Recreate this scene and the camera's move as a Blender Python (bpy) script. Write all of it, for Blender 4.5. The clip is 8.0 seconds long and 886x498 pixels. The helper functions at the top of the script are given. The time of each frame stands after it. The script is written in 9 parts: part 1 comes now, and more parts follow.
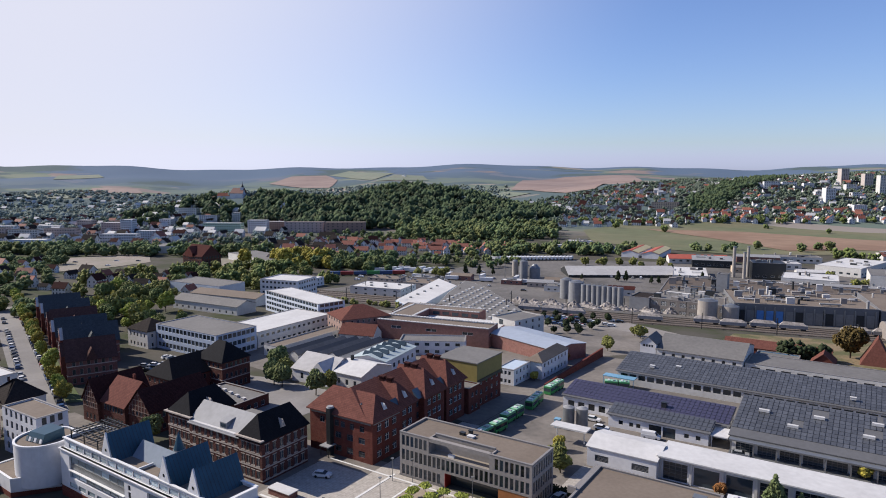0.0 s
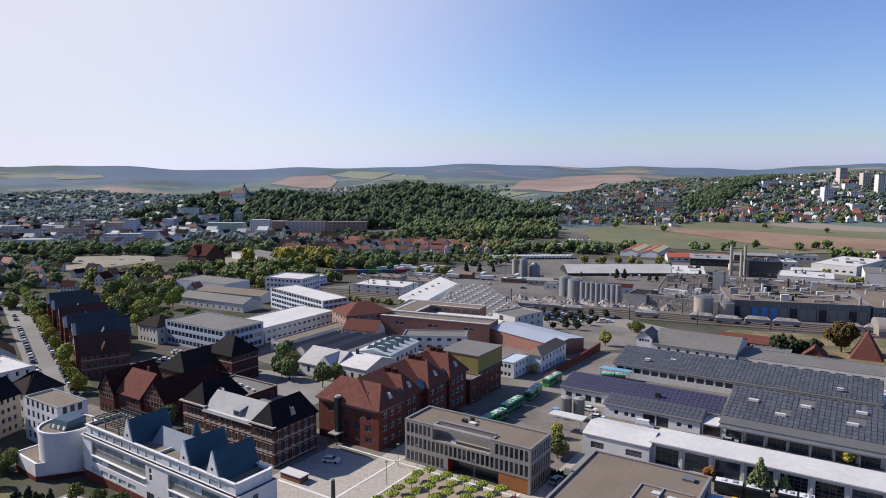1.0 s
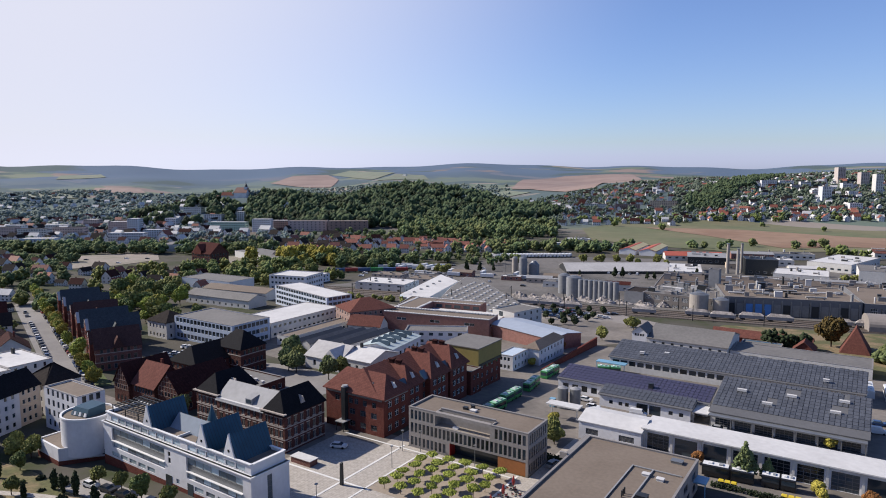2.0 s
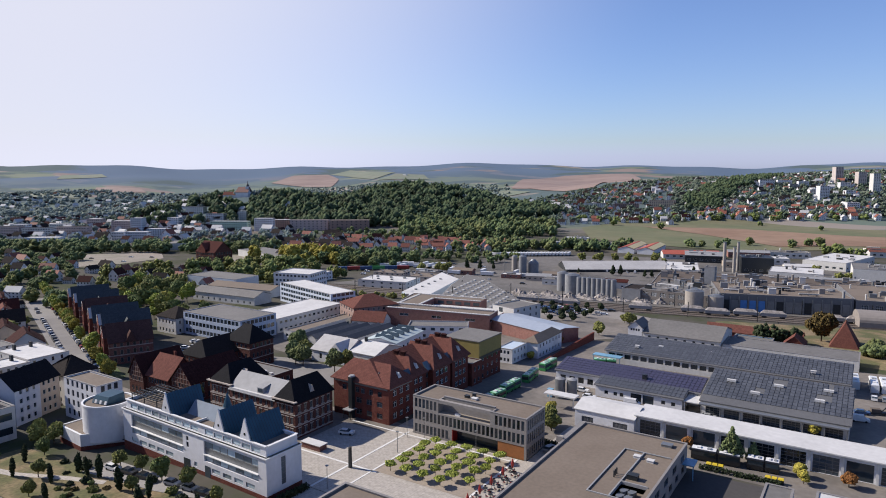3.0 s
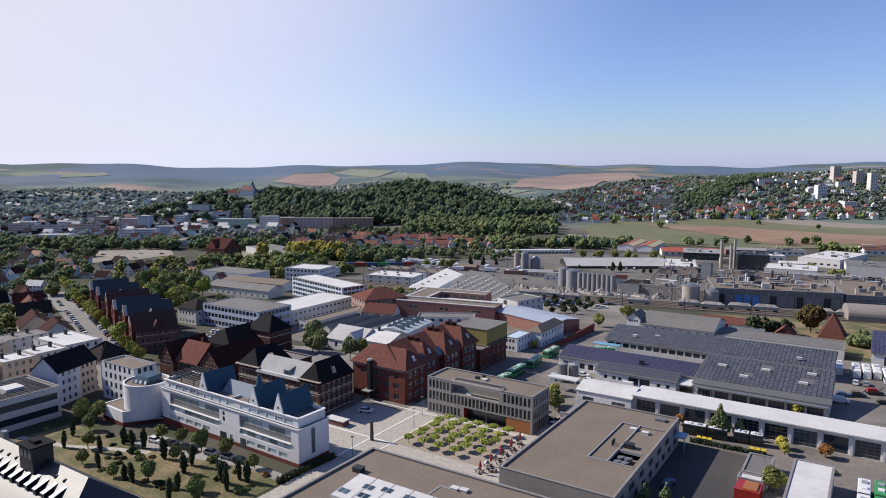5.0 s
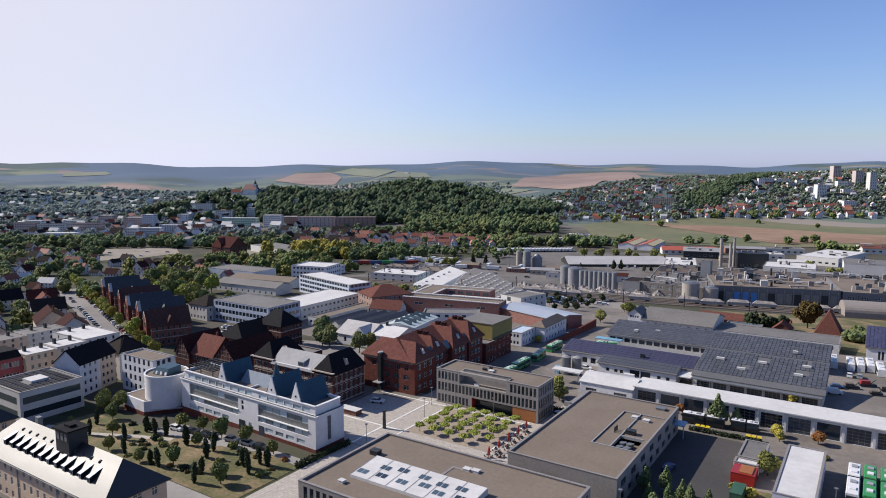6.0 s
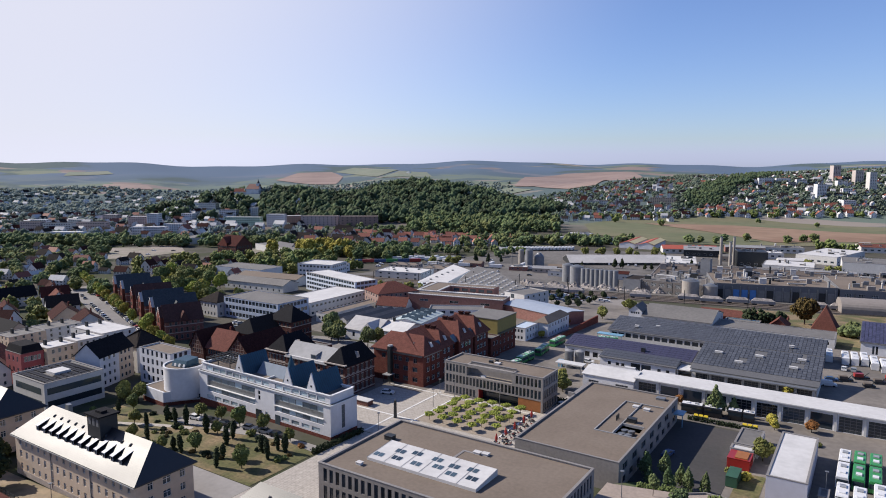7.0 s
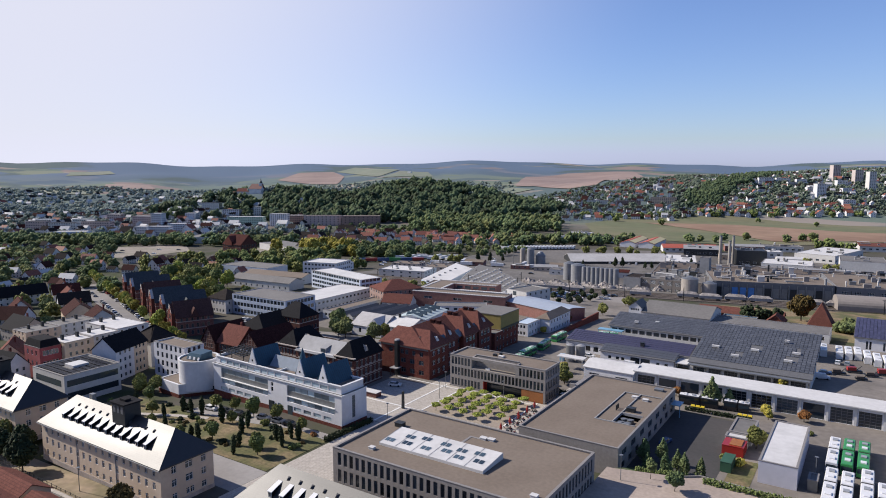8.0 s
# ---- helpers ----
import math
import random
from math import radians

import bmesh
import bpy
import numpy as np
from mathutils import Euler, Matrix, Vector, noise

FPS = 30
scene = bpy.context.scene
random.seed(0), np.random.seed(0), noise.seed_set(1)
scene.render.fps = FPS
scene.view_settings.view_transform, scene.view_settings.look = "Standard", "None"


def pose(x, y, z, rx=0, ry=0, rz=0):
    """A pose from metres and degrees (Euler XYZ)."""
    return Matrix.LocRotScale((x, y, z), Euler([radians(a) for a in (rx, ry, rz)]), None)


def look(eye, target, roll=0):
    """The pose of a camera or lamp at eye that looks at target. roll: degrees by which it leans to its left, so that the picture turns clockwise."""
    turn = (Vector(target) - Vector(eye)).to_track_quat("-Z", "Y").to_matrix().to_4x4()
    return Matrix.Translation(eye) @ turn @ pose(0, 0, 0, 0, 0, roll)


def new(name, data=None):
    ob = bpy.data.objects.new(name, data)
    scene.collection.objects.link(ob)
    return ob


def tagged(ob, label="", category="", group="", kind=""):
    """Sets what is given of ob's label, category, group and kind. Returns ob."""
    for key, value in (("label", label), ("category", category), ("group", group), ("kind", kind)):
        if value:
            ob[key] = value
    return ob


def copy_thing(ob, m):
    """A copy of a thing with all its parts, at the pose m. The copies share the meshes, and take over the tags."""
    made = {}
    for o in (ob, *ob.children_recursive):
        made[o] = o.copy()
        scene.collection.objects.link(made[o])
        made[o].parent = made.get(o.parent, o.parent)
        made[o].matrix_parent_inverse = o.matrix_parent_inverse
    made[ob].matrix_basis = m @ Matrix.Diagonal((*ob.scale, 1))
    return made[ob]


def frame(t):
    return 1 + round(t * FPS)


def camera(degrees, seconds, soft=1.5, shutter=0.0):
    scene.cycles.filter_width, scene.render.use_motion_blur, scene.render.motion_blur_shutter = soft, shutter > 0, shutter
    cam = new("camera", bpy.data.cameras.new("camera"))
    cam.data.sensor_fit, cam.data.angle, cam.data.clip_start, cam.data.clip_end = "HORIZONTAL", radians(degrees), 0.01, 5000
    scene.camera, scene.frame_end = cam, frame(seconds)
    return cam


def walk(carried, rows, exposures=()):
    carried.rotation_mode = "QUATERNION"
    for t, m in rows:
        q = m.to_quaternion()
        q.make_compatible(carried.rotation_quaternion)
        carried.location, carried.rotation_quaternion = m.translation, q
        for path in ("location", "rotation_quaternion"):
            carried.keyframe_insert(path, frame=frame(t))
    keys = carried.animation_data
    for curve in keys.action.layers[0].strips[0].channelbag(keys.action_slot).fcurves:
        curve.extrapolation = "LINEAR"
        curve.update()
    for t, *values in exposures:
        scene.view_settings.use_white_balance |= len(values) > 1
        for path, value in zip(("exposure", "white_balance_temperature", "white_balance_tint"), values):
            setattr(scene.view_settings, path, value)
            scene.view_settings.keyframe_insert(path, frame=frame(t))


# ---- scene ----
cam = camera(67.0, 8.0, soft=1.0)
UNIT, EYE, GRID = 65.0, 71.0, 33.0
ROWS = [
    (0.0, 0.0, 0.0, 0.0, 0.0, -6.50, 0.03),
    (0.5, -0.0052, -0.0594, -0.0004, 0.01, -6.51, 0.0),
    (1.0, -0.0094, -0.1228, 0.0, 0.03, -6.52, -0.04),
    (1.5, -0.0125, -0.186, 0.0004, 0.05, -6.54, -0.06),
    (3.0, -0.0276, -0.3907, 0.0016, 0.04, -6.59, -0.08),
    (3.5, -0.0359, -0.4516, 0.0015, 0.03, -6.62, -0.06),
    (4.0, -0.0495, -0.5145, 0.0018, 0.03, -6.64, -0.03),
    (4.5, -0.0645, -0.5723, 0.0022, 0.05, -6.67, -0.01),
    (6.0, -0.1214, -0.7514, 0.0024, 0.09, -6.75, 0.03),
    (6.5, -0.1393, -0.8097, 0.003, 0.12, -6.78, 0.04),
    (7.0, -0.1563, -0.8707, 0.0032, 0.15, -6.79, 0.04),
    (7.5, -0.1691, -0.9284, 0.0028, 0.18, -6.80, 0.03),
    (8.0, -0.18, -0.9837, 0.0023, 0.22, -6.80, 0.01),
]
walk(cam, [(t, pose(0, 0, EYE, 0, 0, GRID) @ pose(UNIT * x, UNIT * y, UNIT * z, 0, 0, yaw) @ pose(0, 0, 0, 90 + pitch, 0, 0) @ pose(0, 0, 0, 0, 0, roll))
           for t, x, y, z, yaw, pitch, roll in ROWS], [(0.0, 0.46), (8.0, 0.46)])


# ---- sky, sun ----
SUN_TO = Vector((-1.38, -0.30, 1.0)).normalized()
world = bpy.data.worlds.new("world")
scene.world = world
world.use_nodes = True
wn = world.node_tree
sky = wn.nodes.new("ShaderNodeTexSky")
sky.sky_type = 'NISHITA'
sky.sun_disc = False
sky.sun_elevation = math.asin(SUN_TO.z)
sky.sun_rotation = math.atan2(SUN_TO.x, SUN_TO.y) % (2 * math.pi)
sky.altitude, sky.air_density, sky.dust_density, sky.ozone_density = 200, 1.0, 0.6, 3.0
tint = wn.nodes.new("ShaderNodeMix")
tint.data_type, tint.blend_type = 'RGBA', 'MULTIPLY'
tint.inputs["Factor"].default_value = 1.0
tint.inputs["B"].default_value = (0.89, 0.93, 1.21, 1)
wn.links.new(sky.outputs[0], tint.inputs["A"])
# pale lavender haze in place of a yellow horizon: green and blue never fall below the red
split, join = wn.nodes.new("ShaderNodeSeparateColor"), wn.nodes.new("ShaderNodeCombineColor")
wn.links.new(tint.outputs["Result"], split.inputs[0])
wn.links.new(split.outputs["Red"], join.inputs["Red"])
for key, least in (("Green", 1.09), ("Blue", 1.45)):
    times, more = wn.nodes.new("ShaderNodeMath"), wn.nodes.new("ShaderNodeMath")
    times.operation, more.operation = 'MULTIPLY', 'MAXIMUM'
    times.inputs[1].default_value = least
    wn.links.new(split.outputs["Red"], times.inputs[0])
    wn.links.new(times.outputs[0], more.inputs[0])
    wn.links.new(split.outputs[key], more.inputs[1])
    wn.links.new(more.outputs[0], join.inputs[key])
# whitish glare in the haze, growing towards the sun
where, aim, grow, glare = wn.nodes.new("ShaderNodeTexCoord"), wn.nodes.new("ShaderNodeVectorMath"), wn.nodes.new("ShaderNodeMapRange"), wn.nodes.new("ShaderNodeMix")
aim.operation = 'DOT_PRODUCT'
aim.inputs[1].default_value = SUN_TO
grow.interpolation_type = 'SMOOTHSTEP'
grow.inputs["From Min"].default_value, grow.inputs["From Max"].default_value = 0.14, 0.76
grow.inputs["To Min"].default_value, grow.inputs["To Max"].default_value = 0.0, 0.95
glare.data_type = 'RGBA'
glare.inputs["B"].default_value = (6.15, 6.2, 7.15, 1)
wn.links.new(where.outputs["Generated"], aim.inputs[0])
wn.links.new(aim.outputs["Value"], grow.inputs["Value"])
# the haze lies low and thins out overhead
height, thin, both = wn.nodes.new("ShaderNodeSeparateXYZ"), wn.nodes.new("ShaderNodeMapRange"), wn.nodes.new("ShaderNodeMath")
thin.interpolation_type = 'SMOOTHSTEP'
thin.inputs["From Min"].default_value, thin.inputs["From Max"].default_value = 0.25, 0.52
thin.inputs["To Min"].default_value, thin.inputs["To Max"].default_value = 1.0, 0.0
both.operation = 'MULTIPLY'
wn.links.new(where.outputs["Generated"], height.inputs[0])
wn.links.new(height.outputs["Z"], thin.inputs["Value"])
wn.links.new(grow.outputs["Result"], both.inputs[0])
wn.links.new(thin.outputs["Result"], both.inputs[1])
wn.links.new(both.outputs[0], glare.inputs["Factor"])
wn.links.new(join.outputs[0], glare.inputs["A"])
wn.links.new(glare.outputs["Result"], wn.nodes["Background"].inputs[0])
wn.nodes["Background"].inputs[1].default_value = 0.091
sun = new("sun", bpy.data.lights.new("sun", 'SUN'))
sun.data.energy, sun.data.angle, sun.data.color = 5.0, radians(0.5), (1.0, 0.92, 0.83)
sun.matrix_world = look(SUN_TO * 300, (0, 0, 0))


# ---- materials ----
def material(name, colour, rough=0.85, vary=0.18, grain=0.6, stain=0.05, bump=0.0, metal=0.0, spec=0.4, second=None, island=0.0, each=0.0):
    """Base colour with fine grain and broad stains, in metres; second: the stains' colour; island/each: spread by piece or by object."""
    m = bpy.data.materials.new(name)
    m.use_nodes = True
    n, l = m.node_tree.nodes, m.node_tree.links
    p = n["Principled BSDF"]
    co = n.new("ShaderNodeNewGeometry")
    fine, broad = n.new("ShaderNodeTexNoise"), n.new("ShaderNodeTexNoise")
    for t, s in ((fine, grain), (broad, stain)):
        l.new(co.outputs["Position"], t.inputs["Vector"])
        t.inputs["Scale"].default_value = s
        t.inputs["Detail"].default_value = 6
    mix = n.new("ShaderNodeMix")
    mix.data_type = 'RGBA'
    mix.inputs["A"].default_value = (*colour, 1)
    mix.inputs["B"].default_value = (*(second or [c * (1 - vary) for c in colour]), 1)
    ramp = n.new("ShaderNodeMapRange")
    ramp.inputs["From Min"].default_value, ramp.inputs["From Max"].default_value = 0.42, 0.62
    l.new(broad.outputs["Fac"], ramp.inputs["Value"])
    l.new(ramp.outputs["Result"], mix.inputs["Factor"])
    hsv = n.new("ShaderNodeHueSaturation")
    val = n.new("ShaderNodeMapRange")
    val.inputs["From Min"].default_value, val.inputs["From Max"].default_value = 0.3, 0.7
    val.inputs["To Min"].default_value, val.inputs["To Max"].default_value = 1 - vary, 1 + vary
    l.new(fine.outputs["Fac"], val.inputs["Value"])
    last = val.outputs["Result"]
    for amount, source in ((island, "island"), (each, "each")):
        if amount:
            r = co.outputs["Random Per Island"] if source == "island" else n.new("ShaderNodeObjectInfo").outputs["Random"]
            k = n.new("ShaderNodeMapRange")
            k.inputs["To Min"].default_value, k.inputs["To Max"].default_value = 1 - amount, 1 + amount
            l.new(r, k.inputs["Value"])
            mul = n.new("ShaderNodeMath")
            mul.operation = 'MULTIPLY'
            l.new(last, mul.inputs[0])
            l.new(k.outputs["Result"], mul.inputs[1])
            last = mul.outputs[0]
    l.new(last, hsv.inputs["Value"])
    l.new(mix.outputs["Result"], hsv.inputs["Color"])
    l.new(hsv.outputs["Color"], p.inputs["Base Color"])
    p.inputs["Roughness"].default_value, p.inputs["Metallic"].default_value = rough, metal
    p.inputs["Specular IOR Level"].default_value = spec
    if bump:
        b = n.new("ShaderNodeBump")
        b.inputs["Strength"].default_value, b.inputs["Distance"].default_value = bump, 0.05
        l.new(fine.outputs["Fac"], b.inputs["Height"])
        l.new(b.outputs["Normal"], p.inputs["Normal"])
    return m


def courses(name, one, two, joint, width, height, rough=0.85, bump=0.4, spec=0.3, axis=False):
    """A bonded surface (bricks, tiles, slates, paving) at true size, with stains over it."""
    m = material(name, one, rough, 0.15, 0.9, 0.06, 0, 0, spec)
    n, l = m.node_tree.nodes, m.node_tree.links
    p = n["Principled BSDF"]
    tc = n.new("ShaderNodeTexCoord")
    sep, com, add = n.new("ShaderNodeSeparateXYZ"), n.new("ShaderNodeCombineXYZ"), n.new("ShaderNodeMath")
    l.new(tc.outputs["Object"], sep.inputs[0])
    l.new(sep.outputs["X"], add.inputs[0])
    l.new(sep.outputs["Y"], add.inputs[1])
    if axis:
        l.new(sep.outputs["X"], com.inputs["X"])
        l.new(sep.outputs["Y"], com.inputs["Y"])
    else:
        l.new(add.outputs[0], com.inputs["X"])
        l.new(sep.outputs["Z"], com.inputs["Y"])
    bt = n.new("ShaderNodeTexBrick")
    l.new(com.outputs[0], bt.inputs["Vector"])
    for key, c in (("Color1", one), ("Color2", two), ("Mortar", joint)):
        bt.inputs[key].default_value = (*c, 1)
    bt.inputs["Scale"].default_value = 1.0
    bt.inputs["Mortar Size"].default_value = height * 0.09
    bt.inputs["Brick Width"].default_value, bt.inputs["Row Height"].default_value = width, height
    hsv = next(x for x in n if x.bl_idname == "ShaderNodeHueSaturation")
    l.new(bt.outputs["Color"], hsv.inputs["Color"])
    b = n.new("ShaderNodeBump")
    b.invert = True
    b.inputs["Strength"].default_value, b.inputs["Distance"].default_value = bump, 0.03
    l.new(bt.outputs["Fac"], b.inputs["Height"])
    l.new(b.outputs["Normal"], p.inputs["Normal"])
    return m


def glass(name, colour=(0.02, 0.028, 0.035), rough=0.06):
    m = bpy.data.materials.new(name)
    m.use_nodes = True
    n, l = m.node_tree.nodes, m.node_tree.links
    p = n["Principled BSDF"]
    info, k, h = n.new("ShaderNodeObjectInfo"), n.new("ShaderNodeMapRange"), n.new("ShaderNodeHueSaturation")
    k.inputs["To Min"].default_value, k.inputs["To Max"].default_value = 0.5, 2.2
    l.new(info.outputs["Random"], k.inputs["Value"])
    l.new(k.outputs["Result"], h.inputs["Value"])
    h.inputs["Color"].default_value = (*colour, 1)
    l.new(h.outputs["Color"], p.inputs["Base Color"])
    p.inputs["Roughness"].default_value, p.inputs["Specular IOR Level"].default_value = rough, 0.6
    return m


CONCRETE = material("facade_concrete", (0.238, 0.218, 0.205), 0.9, 0.1, 1.5, 0.15, 0.1)
COPING = material("coping", (0.198, 0.185, 0.178), 0.7, 0.1, 2.0, 0.2)
GRAVEL_ROOF = material("gravel_roof", (0.158, 0.126, 0.099), 0.95, 0.1, 1.2, 0.09, 0.3, second=(0.142, 0.112, 0.087))
GREY_ROOF = material("grey_roof", (0.139, 0.132, 0.125), 0.85, 0.12, 0.8, 0.08, 0.1)
PALE_ROOF = material("pale_roof", (0.487, 0.479, 0.47), 0.85, 0.07, 0.7, 0.1, second=(0.44, 0.432, 0.424))
WHITE = material("white_render", (0.592, 0.592, 0.609), 0.85, 0.05, 1.0, 0.12, second=(0.505, 0.505, 0.522))
OFFWHITE = material("offwhite_render", (0.507, 0.499, 0.482), 0.88, 0.08, 0.8, 0.1)
CREAM = material("cream_render", (0.5, 0.395, 0.295), 0.9, 0.07, 0.8, 0.1)
PINK = material("pink_render", (0.264, 0.178, 0.152), 0.9, 0.08, 0.8, 0.1)
YELLOW = material("olive_yellow_cladding", (0.218, 0.172, 0.0529), 0.7, 0.08, 0.8, 0.1)
TEAL = material("teal_metal", (0.0231, 0.0661, 0.0992), 0.42, 0.12, 0.5, 0.1, 0, 0.3)
DARK_METAL = material("dark_metal", (0.0331, 0.0364, 0.0397), 0.5, 0.1, 1, 0.2, 0, 0.4)
GREY_METAL = material("grey_metal", (0.211, 0.218, 0.224), 0.45, 0.1, 0.8, 0.15, 0, 0.5)
ZINC = material("zinc", (0.238, 0.238, 0.244), 0.75, 0.1, 0.6, 0.1, 0, 0.0)
WOOD_PANEL = material("orange_panel", (0.278, 0.106, 0.0331), 0.6, 0.1, 1.5, 0.2)
BRICK_DARK = courses("dark_brick", (0.096, 0.034, 0.028), (0.07, 0.025, 0.021), (0.105, 0.066, 0.056), 0.5, 0.16, 0.9, 0.4, 0.1)
BRICK_RED = courses("red_brick", (0.145, 0.042, 0.032), (0.115, 0.033, 0.026), (0.13, 0.06, 0.047), 0.5, 0.16, 0.9, 0.4, 0.1)
BRICK_MID = courses("mid_red_brick", (0.18, 0.075, 0.061), (0.14, 0.057, 0.047), (0.2, 0.135, 0.115), 0.5, 0.16, 0.9, 0.4, 0.1)
BRICK_PALE = courses("pale_red_brick", (0.244, 0.112, 0.0922), (0.218, 0.0992, 0.0793), (0.224, 0.132, 0.112), 0.5, 0.16)
TRIM = material("pale_stone_trim", (0.361, 0.311, 0.275), 0.9, 0.15, 1, 0.2)
TILE_RED = courses("red_roof_tile", (0.155, 0.063, 0.049), (0.127, 0.052, 0.041), (0.09, 0.039, 0.032), 0.35, 0.3, 0.9, 0.5, 0.06)
TILE_DARKRED = courses("dark_red_roof_tile", (0.076, 0.0238, 0.0198), (0.0595, 0.0198, 0.0165), (0.0331, 0.0132, 0.0119), 0.35, 0.3, 0.9, 0.5, 0.06)
TILE_BROWN = courses("brown_roof_tile", (0.06, 0.024, 0.021), (0.045, 0.018, 0.016), (0.018, 0.008, 0.008), 0.35, 0.3, 0.9, 0.5, 0.05)
SLATE = courses("slate", (0.0106, 0.0106, 0.0125), (0.00793, 0.00793, 0.00992), (0.00529, 0.00529, 0.00661), 0.4, 0.25, 0.5, 0.1, 0.6)
sn = SLATE.node_tree
wear, span = sn.nodes.new("ShaderNodeTexNoise"), sn.nodes.new("ShaderNodeMapRange")
wear.inputs["Scale"].default_value, wear.inputs["Detail"].default_value = 0.5, 8
span.inputs["From Min"].default_value, span.inputs["From Max"].default_value = 0.3, 0.7
span.inputs["To Min"].default_value, span.inputs["To Max"].default_value = 0.46, 0.62
sn.links.new(wear.outputs["Fac"], span.inputs["Value"])
sn.links.new(span.outputs["Result"], sn.nodes["Principled BSDF"].inputs["Roughness"])
SLATE.node_tree.nodes["Principled BSDF"].inputs["IOR"].default_value = 1.55
DULL_SLATE = courses("dull_slate", (0.0145, 0.0145, 0.0172), (0.0106, 0.0106, 0.0132), (0.00661, 0.00661, 0.00793), 0.4, 0.25, 0.85, 0.2, 0.08)
GREY_TILE = courses("grey_brown_roof_tile", (0.036, 0.029, 0.027), (0.027, 0.022, 0.021), (0.018, 0.016, 0.015), 0.35, 0.3, 0.9, 0.5, 0.05)
GLASS = glass("window_glass")
# base colour lightened to stand for reflected sky and blinds
GLASS_PALE = glass("sky_tinted_glass", (0.24, 0.29, 0.31), 0.15)
WORKS_GROUND = material("dusty_works_ground", (0.122, 0.112, 0.103), 0.95, 0.2, 0.4, 0.03, 0.2, second=(0.07, 0.065, 0.06))
GLASS_BLUE = glass("blue_glass", (0.0397, 0.0595, 0.0727), 0.1)
FRAME_WHITE = material("white_frame", (0.609, 0.609, 0.609), 0.5, 0.04)
FRAME_GREY = material("grey_frame", (0.132, 0.132, 0.139), 0.5, 0.05)
ASPHALT = material("asphalt", (0.052, 0.048, 0.047), 0.95, 0.12, 1.0, 0.06, 0.2, second=(0.043, 0.0417, 0.041))
ROAD = material("pale_asphalt", (0.195, 0.183, 0.174), 0.95, 0.08, 0.8, 0.05, 0.1, second=(0.15, 0.14, 0.134))
PAVING = courses("plaza_paving", (0.37, 0.335, 0.295), (0.34, 0.31, 0.272), (0.275, 0.25, 0.22), 1.2, 0.6, 0.9, 0.15, 0.3, True)
YARD = material("yard_concrete", (0.175, 0.154, 0.134), 0.95, 0.14, 0.6, 0.05, 0.1, second=(0.115, 0.102, 0.09))
DIRT = material("dry_ground", (0.245, 0.188, 0.125), 1, 0.2, 0.5, 0.09, 0.4, second=(0.15, 0.125, 0.07))
BALLAST = material("railway_ballast", (0.112, 0.0896, 0.0727), 1, 0.2, 0.8, 0.08, 0.4)
STEEL_RAIL = material("rail_steel", (0.132, 0.112, 0.0992), 0.4, 0.2, 1, 0.2, 0, 0.7)
PARK_GRASS = material("dry_lawn", (0.082, 0.082, 0.03), 1, 0.3, 1.2, 0.11, 0.5, second=(0.185, 0.135, 0.074))
GRASS = material("green_grass", (0.0562, 0.0793, 0.0198), 1, 0.25, 1.0, 0.08, 0.5, second=(0.086, 0.0922, 0.0364))
MEADOW = material("meadow", (0.0992, 0.109, 0.0529), 1, 0.12, 0.05, 0.008, 0, second=(0.132, 0.123, 0.0661))
PLOUGHED = material("ploughed_field", (0.224, 0.145, 0.0957), 1, 0.12, 0.05, 0.008, 0, second=(0.185, 0.112, 0.0727))
# far field colours: soil and grass muted to stand for haze
STUBBLE = material("stubble_field", (0.25, 0.215, 0.175), 1, 0.1, 0.05, 0.006, 0)
FAR_PLOUGHED = material("hazed_red_brown_soil", (0.225, 0.165, 0.142), 1, 0.08, 0.03, 0.006, 0, second=(0.19, 0.135, 0.118))
PASTURE = material("hazed_pasture", (0.14, 0.165, 0.118), 1, 0.1, 0.03, 0.006, 0, second=(0.165, 0.175, 0.13))
WHITE_LINE = material("white_paint", (0.609, 0.6, 0.574), 0.8, 0.1)
SOLAR = material("solar_glass", (0.068, 0.072, 0.082), 0.5, 0.1, 1, 0.1, 0, 0, 0.6, island=0.2)
SOLAR_BLUE = material("blue_solar_glass", (0.0463, 0.043, 0.0827), 0.5, 0.1, 1, 0.1, 0, 0, 0.6, island=0.2)
BARK = material("bark", (0.0727, 0.0529, 0.0397), 1, 0.3, 3, 0.5, 0.5)
